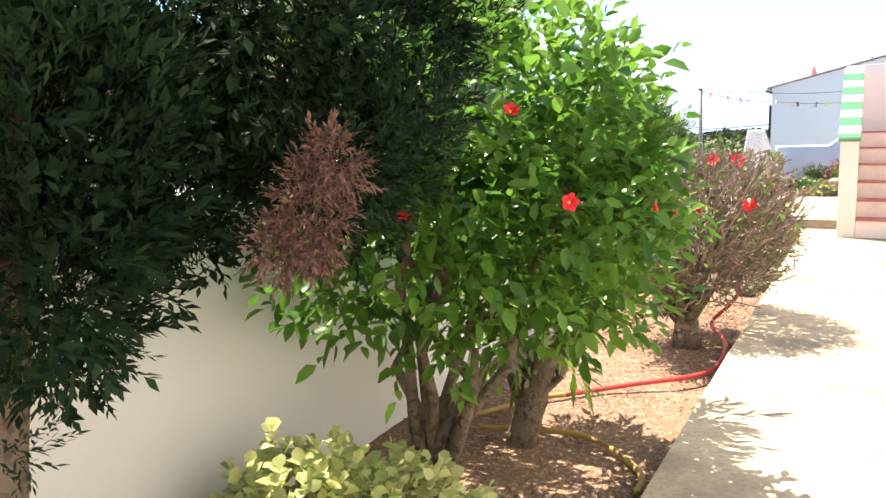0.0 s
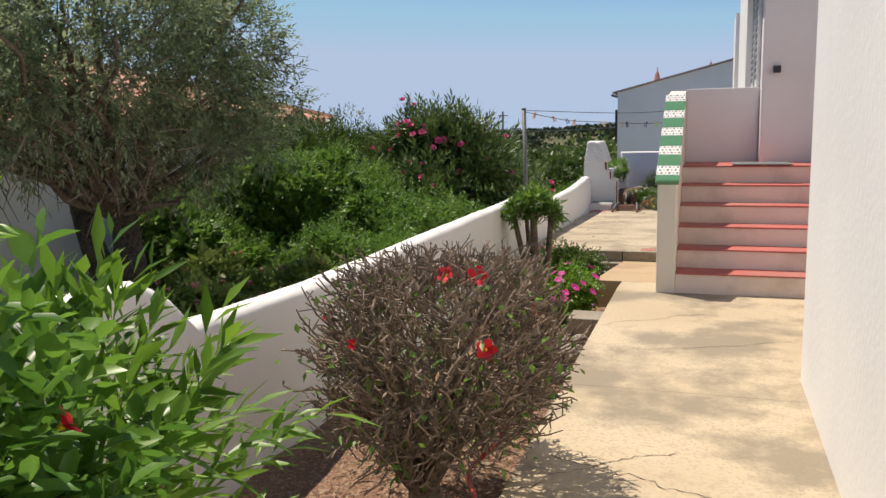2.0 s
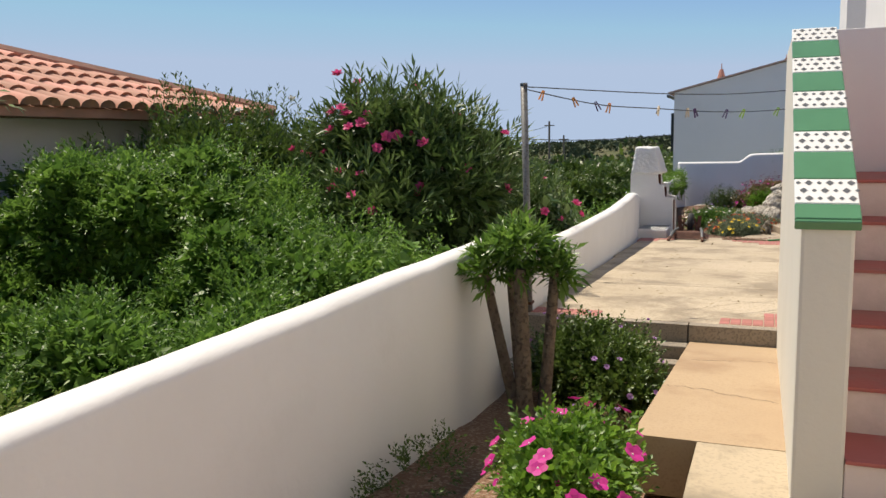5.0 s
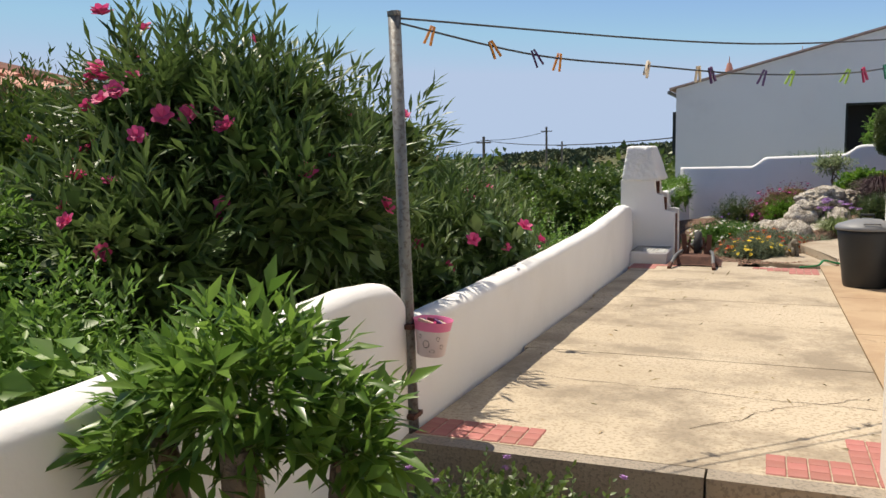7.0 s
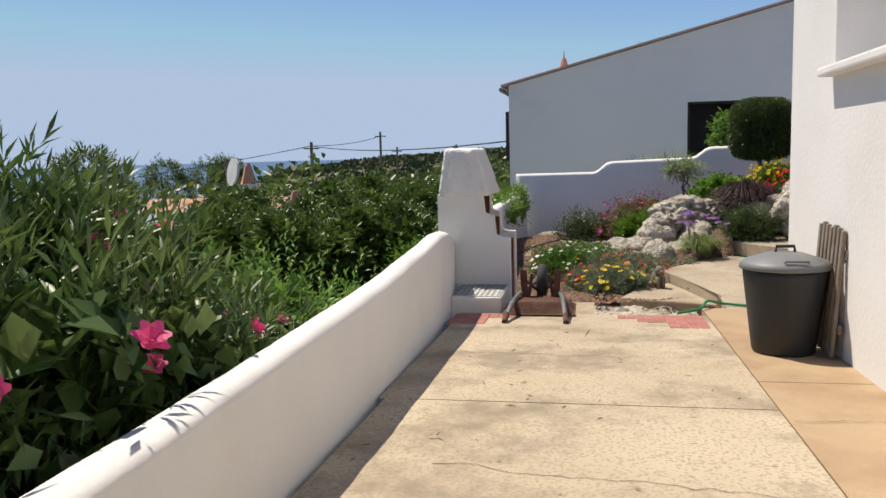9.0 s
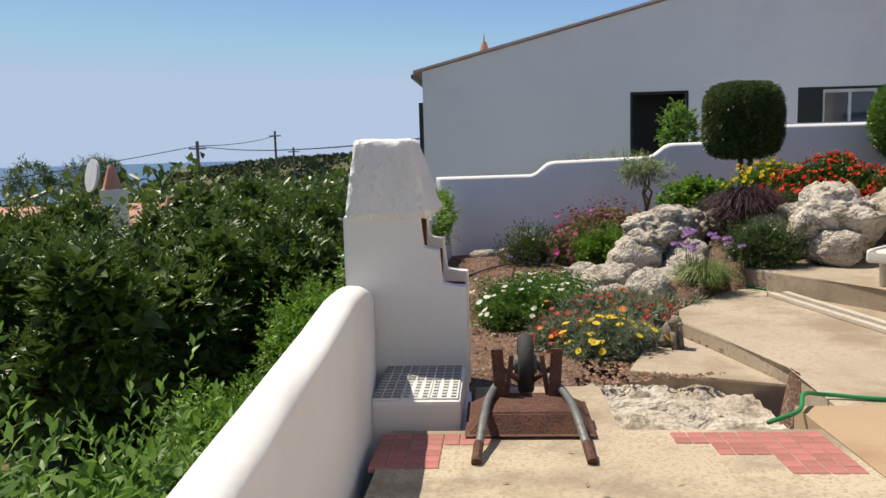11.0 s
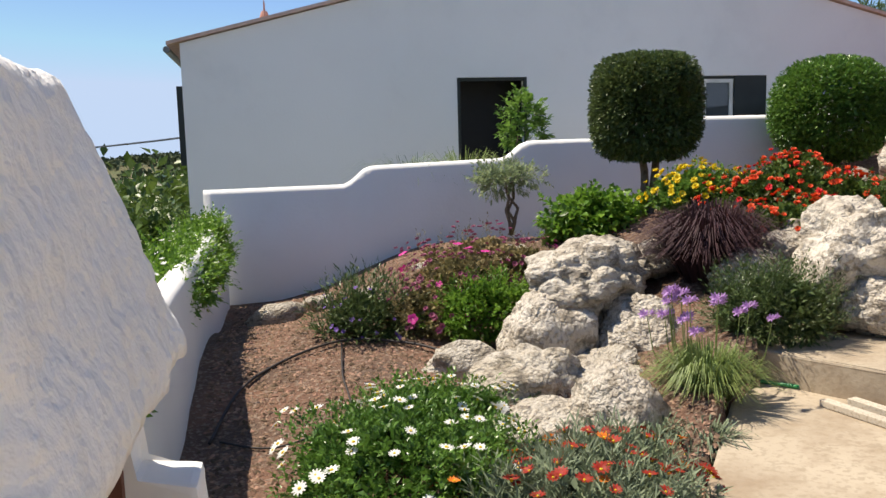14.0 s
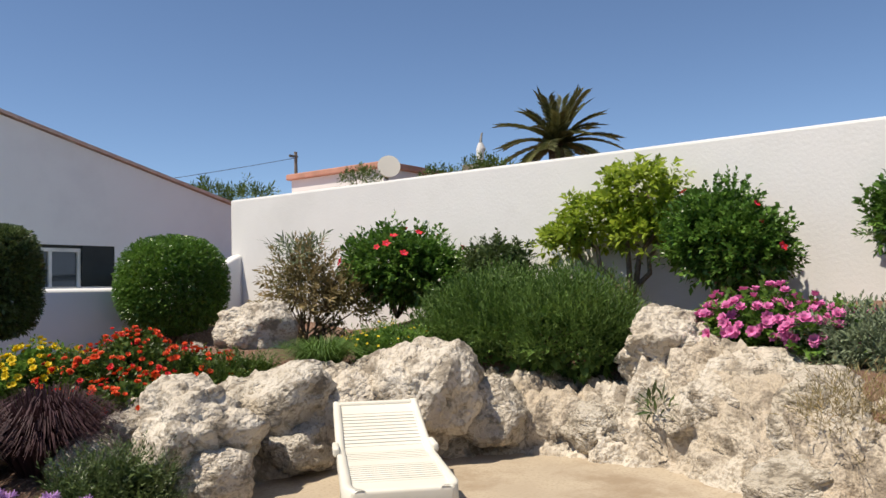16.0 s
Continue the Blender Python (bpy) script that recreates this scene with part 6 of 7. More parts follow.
# ---- dustbin, lattice, wood store by the wing ----
bn = thing("compost_bin", 0.29, 17.85, -0.32, "black plastic bin with a grey lid", "bin")
part("body", bm_tube([(0, 0, 0), (0, 0, 0.02), (0, 0, 0.52), (0, 0, 0.56)], [0.19, 0.20, 0.262, 0.262], 32), "black_plastic", bn, "", True)
part("lid", bm_tube([(0, 0, 0.56), (0, 0, 0.585), (0, 0, 0.61), (0, 0, 0.655), (0, 0, 0.665)], [0.285, 0.285, 0.26, 0.12, 0.05], 32), "grey_plastic", bn, "grey domed lid", True)
part("handle", bm_tube([(-0.06, 0, 0.655), (-0.055, 0, 0.70), (0.055, 0, 0.70), (0.06, 0, 0.655)], 0.011, 8), "black_plastic", bn)
part("handle", bm_tube([(-0.05, -0.20, 0.60), (-0.05, -0.25, 0.63), (0.09, -0.25, 0.63), (0.09, -0.2, 0.60)], 0.008, 6), "grey_plastic", bn)
lt = thing("slatted_panel", 0.585, 17.6, -0.30, "weathered wooden slatted panel leaning on the wall", "panel")
for k in range(7):
    part("slat", bm_box(-0.07, k * 0.085, 0, -0.045, k * 0.085 + 0.05, 0.80 + 0.01 * (k % 3), 0.004, 1), "wood_grey", lt).matrix_basis = pose(0, 0, 0, 0, 4)
for z in (0.15, 0.62):
    part("batten", bm_box(-0.044, -0.02, z, -0.018, 0.60, z + 0.06, 0.004, 1), "wood_grey", lt).matrix_basis = pose(0, 0, 0, 0, 4)
ws = thing("wood_shelf", 0.22, 13.85, -0.22, "white masonry shelf sheltering firewood", "shelf")
part("top", bm_box(-0.05, -0.3, 0.43, 0.375, 0.5, 0.46, 0.008), "white", ws)
part("post", bm_box(-0.03, 0.38, 0.0, 0.07, 0.48, 0.43, 0.008), "white", ws)
part("post", bm_box(0.26, -0.28, 0.0, 0.36, -0.2, 0.43, 0.008), "white", ws)
rng = np.random.default_rng(7)
for k in range(12):
    lg = thing("log", 0.36 + 0.02 * rng.normal(), 13.95 + (k % 4) * 0.13, -0.165 + (k // 4) * 0.085, "split firewood log in the stack", "log", "firewood stack")
    lg.matrix_basis = pose(0.32 + 0.02 * rng.normal(), 13.62 + (k % 4) * 0.13 + 0.04 * (k // 4 % 2), -0.17 + (k // 4) * 0.075, 0, 0, rng.uniform(-12, 12))
    part("wood", bm_tube([(-0.16, 0, 0), (0.0, 0.008, 0.004), (0.16, 0, 0)], [0.041, 0.044, 0.038], 9), "log", lg)
tagged(part("wall_shelf", bm_box(0.28, 13.55, 1.27, 0.598, 14.6, 1.36, 0.02), "white"), "white projecting masonry shelf on the house wing", "shelf", "", "structure")
tagged(part("veranda_sill", bm_box(0.50, 15.55, 1.47, 0.97, 18.05, 1.53, 0.015), "white"), "white sloping veranda sill", "sill", "", "structure")

# ---- statue, lounger, beams, hoses ----
bm = bmesh.new()


def ball(x, y, z, rx, ry, rz, sub=2):
    r = bmesh.ops.create_icosphere(bm, subdivisions=sub, radius=1)
    for v in r["verts"]:
        v.co = Vector((x + v.co.x * rx, y + v.co.y * ry, z + v.co.z * rz))


ball(0, 0.02, 0.10, 0.062, 0.075, 0.10, 3)
ball(0, -0.03, 0.20, 0.05, 0.055, 0.05, 3)
ball(0.005, -0.082, 0.19, 0.024, 0.022, 0.02)
for s in (-1, 1):
    bm_tube([(s * 0.035, -0.005, 0.235), (s * 0.048, -0.01, 0.285)], [0.02, 0.004], 6, bm)
    bm_tube([(s * 0.03, -0.05, 0.13), (s * 0.032, -0.075, 0.0)], [0.022, 0.02], 8, bm)
    ball(s * 0.055, 0.05, 0.04, 0.03, 0.05, 0.042)
st = part("pig_statue", bm, "statue", None, "", True)
st.matrix_basis = pose(-0.27, 21.40, -0.50, 0, 0, 25)
tagged(st, "small grey stone pig statue sitting on the step", "statue")

lg = thing("sun_lounger", 1.52, 21.74, -0.20, "aged white plastic sun lounger with slats", "sun lounger", rz=44.7)


def bed_h(x):
    return 0.33 if x < 1.1 else 0.33 + (x - 1.1) * 0.27


bm = bmesh.new()
rows = []
for k in range(26):
    x = 1.86 * k / 25
    z = bed_h(x)
    wv = 0.30 - (0.06 * math.exp(-((x - 0.0) / 0.06) ** 2))
    rows.append([bm.verts.new(p) for p in ((x, -wv, z - 0.09), (x, -wv, z - 0.008), (x, -wv + 0.012, z), (x, -wv + 0.05, z), (x, -wv + 0.05, z - 0.02))])
for s in (1, -1):
    if s == -1:
        rows = [[bm.verts.new((v.co.x, -v.co.y, v.co.z)) for v in r] for r in rows]
    for a, b in zip(rows, rows[1:]):
        for i in range(4):
            bm.faces.new((a[i], a[i + 1], b[i + 1], b[i]))
bm_box(0.0, -0.26, 0.235, 0.05, 0.26, 0.33, 0.02, 3, bm)
bm_box(1.80, -0.26, 0.44, 1.86, 0.26, 0.532, 0.02, 3, bm)
part("frame", bm, "white_plastic", lg, "", True)
for x0, x1 in ((0.05, 0.24), (0.66, 0.80), (1.06, 1.16), (1.66, 1.80)):
    bm = bmesh.new()
    vs = [bm.verts.new((x, y, bed_h(x) - 0.012 - dz)) for dz in (0, 0.012) for x, y in ((x0, -0.25), (x1, -0.25), (x1, 0.25), (x0, 0.25))]
    for q in ((0, 1, 2, 3), (7, 6, 5, 4), (0, 4, 5, 1), (1, 5, 6, 2), (2, 6, 7, 3), (3, 7, 4, 0)):
        bm.faces.new([vs[i] for i in q])
    part("panel", bm, "white_plastic", lg)
for x0, x1, n in ((0.24, 0.66, 8), (0.80, 1.06, 5), (1.16, 1.66, 10)):
    p = (x1 - x0) / n
    for k in range(n):
        x = x0 + k * p
        bm = bmesh.new()
        a, b = x + 0.004, x + p - 0.006
        vs = [bm.verts.new((q, y, bed_h(q) - 0.012 - dz)) for dz in (0, 0.012) for q, y in ((a, -0.25), (b, -0.25), (b, 0.25), (a, 0.25))]
        for q in ((0, 1, 2, 3), (7, 6, 5, 4), (0, 4, 5, 1), (1, 5, 6, 2), (2, 6, 7, 3), (3, 7, 4, 0)):
            bm.faces.new([vs[i] for i in q])
        part("slat", bm, "white_plastic", lg)
for x in (0.36, 1.25):
    for s in (-1, 1):
        bm = bmesh.new()
        bmesh.ops.create_cube(bm, size=1)
        for v in bm.verts:
            top = v.co.z > 0
            v.co = Vector((x + v.co.x * (0.15 if top else 0.07), s * 0.262 + v.co.y * 0.035, 0.30 if top else 0.0))
        bmesh.ops.bevel(bm, geom=list(bm.edges), offset=0.008, segments=2, affect='EDGES')
        part("leg", bm, "white_plastic", lg)
part("armrest", bm_box(0.98, -0.325, 0.31, 1.22, -0.285, 0.365, 0.018, 3), "white_plastic", lg)
part("armrest", bm_box(0.98, 0.285, 0.31, 1.22, 0.325, 0.365, 0.018, 3), "white_plastic", lg)

for k, (a, b) in enumerate((((0.90, 22.83), (1.30, 20.9)), ((1.02, 22.78), (1.40, 20.9)))):
    d = Vector((b[0] - a[0], b[1] - a[1], 0))
    bmn = thing("timber_beam", a[0], a[1], -0.383, "long pale painted timber beam on the slab", "beam", rz=math.degrees(math.atan2(d.y, d.x)))
    part("beam", bm_box(0, -0.03, 0, d.length, 0.03, 0.034 + 0.012 * k, 0.005), "pale_timber", bmn)


def hose(name, pts, r, material, label, category="hose"):
    p0 = Vector(pts[0])
    t = thing(name, p0.x, p0.y, p0.z, label, category)
    part("tube", bm_tube([p - p0 for p in curve_pts(pts, 8)], r, 8), material, t, "", True)


hose("garden_hose", [(0.95, 23.1, -0.37), (0.78, 23.3, -0.37), (0.5, 23.35, -0.33), (0.2, 23.2, -0.38), (-0.1, 22.9, -0.42), (-0.35, 22.6, -0.5)], 0.011, "hose_green", "green garden hose running through the plants")
hose("garden_hose", [(-0.25, 19.3, -0.36), (-0.05, 19.45, -0.35), (0.03, 19.6, -0.31), (0.2, 19.75, -0.36), (0.6, 19.7, -0.372), (1.4, 19.9, -0.372)], 0.012, "hose_green", "green garden hose lying over the slab")
hose("watering_hose", [(-1.5, 3.0, -0.09), (-1.39, 2.98, -0.09), (-1.25, 3.25, -0.09), (-1.13, 3.38, -0.09)], 0.011, "hose_yellow", "faded yellow hose on the soil")
hose("watering_hose", [(-1.3, 2.85, -0.09), (-1.06, 2.91, -0.085), (-0.85, 2.9, -0.09), (-0.63, 2.67, -0.09), (-0.6, 2.5, -0.09)], 0.012, "hose_yellow", "brownish hose lying on the soil")
hose("watering_hose", [(-1.13, 3.38, -0.09), (-0.9, 3.6, -0.08), (-0.62, 3.95, -0.085), (-0.6, 4.4, -0.08), (-0.66, 4.7, -0.08), (-0.75, 4.95, -0.06), (-0.62, 5.0, 0.1), (-0.6, 4.95, 0.35)], 0.011, "hose_red", "bright red hose around the bare bush")
z = bed_z
hose("drip_pipe", [(-2.15, 23.6, z(-2.15, 23.6) + 0.015), (-1.95, 24.3, z(-1.95, 24.3) + 0.02), (-1.4, 24.75, z(-1.4, 24.75) + 0.03), (-0.9, 24.6, z(-0.9, 24.6) + 0.03), (-0.6, 24.3, z(-0.6, 24.3) + 0.02)], 0.009, "hose_black", "black drip irrigation pipe on the soil", "pipe")
hose("drip_pipe", [(-1.36, 24.72, z(-1.36, 24.72) + 0.03), (-1.4, 24.2, z(-1.4, 24.2) + 0.02), (-1.42, 23.7, z(-1.42, 23.7) + 0.02), (-1.8, 23.5, z(-1.8, 23.5) + 0.02), (-2.1, 23.6, z(-2.1, 23.6) + 0.02)], 0.006, "hose_black", "thin black drip pipe", "pipe")

# ---- neighbour's windows ----
def at_house(ob):
    ob.location = (-3, -NY, 1)
    return ob


for x0, z0, x1, z1 in (W1, W2):
    at_house(part("window_frame", bm_box(x0, NY + 0.05, z1 - 0.05, x1, NY + 0.12, z1, 0.004), "shutter", nh))
for x0, x1 in ((W1[0], W1[0] + 0.05), (W1[2] - 0.05, W1[2]), (W2[0], W2[0] + 0.48), (W2[2] - 0.58, W2[2])):
    zz = W1 if x0 < 3 else W2
    at_house(part("shutter", bm_box(x0, NY + 0.01, zz[1], x1, NY + 0.05, zz[3], 0.004), "shutter", nh))
at_house(part("pane", bm_box(4.81, NY + 0.10, W2[1], 5.85, NY + 0.11, W2[3] - 0.05), "glass", nh))
at_house(part("curtain", bm_box(4.84, NY + 0.16, W2[1], 5.72, NY + 0.17, W2[3] - 0.08), "white_tile", nh, "pale curtain behind glass"))
for x in (4.80, 5.30, 5.79):
    at_house(part("window_bar", bm_box(x, NY + 0.06, W2[1], x + 0.055, NY + 0.10, W2[3] - 0.05, 0.004), "frame", nh))
at_house(part("window_bar", bm_box(4.80, NY + 0.055, W2[3] - 0.11, 5.845, NY + 0.098, W2[3] - 0.05, 0.004), "frame", nh))
at_house(part("side_shutter", bm_box(-3.06, NY + 0.05, 0.8, -2.975, NY + 0.6, 1.95, 0.004), "shutter", nh, "dark shutter folded on the side wall"))
at_house(part("gutter", bm_tube([(-3.15, NY - 0.05, 2.46), (-3.15, NY + 5, 2.46)], 0.05, 8), "galv", nh))
for x, yy, zz, s in ((-1.75, 34.0, 2.85, 1.0), (0.15, 34.5, 3.35, 0.6)):
    cp = thing("chimney_pot", x, yy, zz, "small red conical chimney pot on the roof", "chimney")
    part("base", bm_box(-0.14 * s, -0.14 * s, -0.3, 0.14 * s, 0.14 * s, 0.12 * s, 0.01), "terra", cp)
    part("cone", bm_tube([(0, 0, 0.12 * s), (0, 0, 0.45 * s), (0, 0, 0.5 * s)], [0.15 * s, 0.07 * s, 0.05 * s], 10), "terra", cp)
    part("finial", bm_cyl(0, 0, 0.5 * s, 0.68 * s, 0.02 * s, 0.01 * s, 6), "terra", cp)

# ---- house over the boundary wall, with barrel tiles ----
lh = thing("villa", -8.0, 10.0, -1.52, "low white villa with a terracotta barrel-tile roof", "house")


def at_villa(ob):
    ob.location = (8.0, -10.0, 1.4)
    return ob


at_villa(part("wall", bm_box(-12.5, 3.0, -1.8, -6.45, 14.2, 1.62, 0.02), "white", lh))
bm = bmesh.new()
pts = [(-6.0, 2.6, 1.68), (-6.0, 14.6, 1.68), (-9.4, 11.2, 2.75), (-9.4, 2.6, 2.75), (-12.8, 14.6, 1.68), (-12.8, 2.6, 1.68)]
v = [bm.verts.new(p) for p in pts]
for q in ((0, 1, 2, 3), (1, 4, 2), (4, 5, 3, 2), (0, 3, 5)):
    bm.faces.new([v[i] for i in q])
low = [bm.verts.new((p[0], p[1], 1.60)) for p in (pts[0], pts[1], pts[4], pts[5])]
bm.faces.new(low)
for (i, j), (k, l) in (((0, 1), (0, 1)), ((1, 4), (1, 2)), ((4, 5), (2, 3))):
    bm.faces.new((v[i], v[j], low[l], low[k]))
at_villa(part("roof", bm, "terra", lh, "terracotta roof with pale mortar"))
TM = bpy.data.meshes.new("roof_tile")
bm = bmesh.new()
n = 6
va = [bm.verts.new((0.0, 0.105 * math.cos(math.pi * i / n), 0.075 * math.sin(math.pi * i / n))) for i in range(n + 1)]
vb = [bm.verts.new((-0.46, 0.085 * math.cos(math.pi * i / n), 0.060 * math.sin(math.pi * i / n) + 0.0)) for i in range(n + 1)]
for i in range(n):
    bm.faces.new((va[i], va[i + 1], vb[i + 1], vb[i]))
bm.faces.new(va)
bm.to_mesh(TM)
bm.free()
TM.shade_smooth()
TM.materials.append(M["terra"])
sl = math.atan2(1.07, 3.4)
rng = np.random.default_rng(9)
for i in range(31):
    y = 14.45 - i * 0.215
    for j in range(9):
        d = -0.03 + j * 0.385
        x = -5.96 - d * math.cos(sl)
        if y > 14.6 - (-6.0 - x) - 0.1:
            continue
        t = new("roof_tile", TM)
        t.parent = lh
        t.matrix_basis = Matrix.Translation((x + 8.0, y - 10.0, 1.70 + d * math.sin(sl) + 1.4)) @ pose(0, 0, 0, 0, math.degrees(sl) - 2.5 + rng.normal() * 0.6, rng.normal() * 1.2)
hip = bm_tube([(-5.95, 14.65, 1.72), (-9.4, 11.2, 2.80)], 0.09, 8)
at_villa(part("hip_tiles", hip, "terra", lh))

# ---- umbrella, far roofs, poles and wires ----
um = thing("garden_umbrella", -7.2, 22.0, -1.4, "large blue-grey garden umbrella", "umbrella")
part("pole", bm_cyl(0, 0, 0, 1.95, 0.025, None, 10), "galv", um)
for k in range(8):
    a, b = math.radians(45 * k + 10), math.radians(45 * k + 55)
    bm = bmesh.new()
    o = bm.verts.new((0, 0, 1.92))
    r1 = [bm.verts.new((1.45 * s * math.cos(q), 1.45 * s * math.sin(q), 1.92 - 0.55 * s)) for s, q in ((0.5, a), (0.5, b), (1.0, a), (1.0, b))]
    bm.faces.new((o, r1[0], r1[1]))
    bm.faces.new((r1[0], r1[2], r1[3], r1[1]))
    part("panel", bm, "canvas", um)
part("cap", bm_tube([(0, 0, 1.90), (0, 0, 1.95), (0, 0, 2.02)], [0.28, 0.2, 0.02], 12), "canvas", um)
fh = thing("far_villa", -18.0, 42.0, -3.0, "far low house with a terracotta roof", "house")
bm = bmesh.new()
v = [bm.verts.new(p) for p in ((-6, -6, 1.6), (5.5, -3, 1.6), (5.0, 1.5, 2.45), (-6, -1, 2.45), (5.2, 5, 1.6), (-6, 4, 1.6))]
for q in ((0, 1, 2, 3), (3, 2, 4, 5), (0, 3, 5), (1, 4, 2)):
    bm.faces.new([v[i] for i in q])
part("roof", bm, "terra", fh)
part("wall", bm_box(-5.8, -3.4, -4, 4.8, 4, 1.62), "white", fh)
dh = thing("dish_chimney", -11.7, 36.6, -2.0, "white chimney with red cowl and a satellite dish", "chimney")
part("stack", bm_box(-0.25, -0.25, -2.5, 0.3, 0.25, 2.2, 0.02), "white", dh)
part("cowl", bm_tube([(0, 0, 2.2), (0, 0, 2.75), (0, 0, 2.85)], [0.26, 0.10, 0.05], 8), "terra", dh, "red conical cowl")
part("dish", bm_tube([(-0.2, -0.3, 2.55), (-0.30, -0.42, 2.58), (-0.34, -0.46, 2.59)], [0.05, 0.42, 0.44], 20), "frame", dh, "pale satellite dish")
dh2 = thing("chimney", -10.6, 37.8, -2.6, "small chimney with a red-brown cowl", "chimney")
part("stack", bm_box(-0.2, -0.2, -2.5, 0.2, 0.2, 2.1, 0.02), "white", dh2)
part("cowl", bm_tube([(0, 0, 2.1), (0, 0, 2.5)], [0.25, 0.14], 8), "terra", dh2)
UP = ((-21.09, 55.0, 0.9), (-18.43, 61.5, 1.85), (-19.44, 82.1, 2.9), (-19.9, 90.0, 1.6), (-30.0, 45.0, 1.2))
for x, y, z in UP[:4]:
    up = thing("utility_pole", x, y, land_z(x, y), "dark wooden utility pole in the scrub", "pole")
    part("mast", bm_cyl(0, 0, -0.3, z - land_z(x, y), 0.12, 0.09, 8), "wood_grey", up)
    if z > 1.5:
        part("crossarm", bm_box(-0.5, -0.05, z - land_z(x, y) - 0.45, 0.5, 0.05, z - land_z(x, y) - 0.36), "wood_grey", up)


def wire(a, b, sag, r=0.022):
    a, b = Vector(a), Vector(b)
    pts = [a.lerp(b, k / 12) - Vector((0, 0, sag * 4 * (k / 12) * (1 - k / 12))) for k in range(13)]
    t = thing("overhead_wire", a.x, a.y, a.z, "dark overhead wire between poles", "wire")
    part("cable", bm_tube([p - a for p in pts], r, 5), "wire", t)


wire((-45, 50, -1.6), (-18.43, 61.5, 1.6), 0.5)
wire((-45, 50, -3.2), (-21.1, 55.0, -1.6), 0.2)
wire((-18.43, 61.5, 1.6), (-2.9, 36, 1.35), 0.3)
wire((-18.43, 61.5, 1.6), (-19.44, 82.1, 2.5), 0.2)
for x, y, s in ((-18.9, 39.0, 1.0), (-31.0, 66.0, 1.2), (-28.5, 68.0, 1.3), (-26.5, 66.5, 1.0), (22.5, 50.0, 1.2), (24.3, 49.0, 1.3)):
    zt = 0.9 if x < -25 else (1.4 if x < 0 else 6.4)
    shrub("pine_tree", x, y, zt - 4.0 * s, [(x, y, zt - 1.0 * s, 1.0 * s, 1.0 * s, 0.9 * s), (x + 0.7 * s, y, zt - 1.6 * s, 0.8 * s, 0.8 * s, 0.7 * s), (x - 0.6 * s, y + 0.3, zt - 1.8 * s, 0.8 * s, 0.8 * s, 0.7 * s)], "dark far pine tree crown", "l_dark", 700, 5, 0.3, 0.3, 0.06, int(abs(x) * 7), category="tree", stems=4, stem_r=0.1, flat=True)

# ---- beyond the upper wall ----
tagged(grid_sheet("upper_ground", 6.6, 40, 8, 60, 1.5, lambda x, y: 1.6 + 0.04 * (x - 6.6), "soil", "higher garden beyond the white wall", "ground"))
pm = plant("palm_tree", 17.4, 29.1, 1.9, "date palm with arching grey-green fronds", "tree")
part("trunk", bm_tube([(0, 0, -0.2), (0.03, 0, 1.5), (0, 0, 2.95)], [0.28, 0.22, 0.26], 14), "bark", pm, "", True)
rng = np.random.default_rng(12)
for k in range(34):
    a, el0 = 2.4 * k, radians(80 - 95 * (k / 34))
    ln = rng.uniform(1.25, 1.65)
    pts, d = [Vector((0, 0, 2.95))], Vector((math.cos(a) * math.cos(el0), math.sin(a) * math.cos(el0), math.sin(el0)))
    for i in range(9):
        pts.append(pts[-1] + d * ln / 9)
        d = (d - Vector((0, 0, 0.10))).normalized()
    fr = part("frond", bm_tube(pts, [0.022 - 0.002 * i for i in range(10)], 5), "l_palm", pm)
    P, D = [], []
    for i in range(5, 90):
        s = i / 90 * 9
        p = pts[int(s)].lerp(pts[min(9, int(s) + 1)], s % 1)
        ax = (pts[min(9, int(s) + 1)] - pts[int(s)]).normalized()
        sd = ax.cross(Vector((0, 0, 1))).normalized()
        for q in (-1, 1):
            P.append(tuple(p))
            D.append(tuple(ax * 0.75 + sd * q * 0.7 + Vector((0, 0, 0.25))))
    P, D = np.array(P), np.array(D)
    link("foliage", leaf_mesh("foliage", P, D, rng.uniform(0.28, 0.42, len(P)), np.full(len(P), 0.026), rng, 0.2, flat=True), "l_palm", fr)["kind"] = "stuff"
up = thing("street_pole", 22.4, 43.9, 2.0, "thin utility pole beyond the wall", "pole")
part("mast", bm_cyl(0, 0, 0, 5.1, 0.09, 0.07, 8), "wood_grey", up)
part("arm", bm_box(-0.35, -0.04, 4.85, 0.1, 0.04, 4.95), "galv", up)
wire((12.0, 60.0, 5.2), (22.4, 43.9, 6.85), 0.3, 0.012)
sd = thing("satellite_dish", 12.06, 30.43, 3.2, "round beige satellite dish behind the wall", "satellite dish")
part("mast", bm_cyl(0, 0.05, -1.4, 0.6, 0.03, None, 8), "galv", sd)
part("bowl", bm_tube([(0, 0, 0.62), (-0.10, -0.08, 0.63), (-0.13, -0.11, 0.64)], [0.04, 0.24, 0.25], 20), "cream", sd)
ur = thing("upper_house", 14.2, 31.2, 2.0, "low house roof showing over the wall", "house")
part("wall", bm_box(-1.4, 0, -0.3, 3.2, 3, 2.0), "white", ur)
part("roof", bm_box(-1.5, -0.1, 2.0, 3.3, 3.1, 2.15, 0.03), "terra", ur)
uc = thing("roof_chimney", 14.9, 29.9, 3.4, "white chimney with a rotating metal cowl", "chimney")
part("stack", bm_box(-0.35, -0.3, -1.4, 0.35, 0.3, 0.75, 0.03), "curb", uc)
part("flue", bm_tube([(0, 0, 0.75), (0, 0, 1.05), (0.05, 0, 1.15), (0.02, 0, 1.3)], [0.09, 0.09, 0.12, 0.05], 10), "frame", uc)
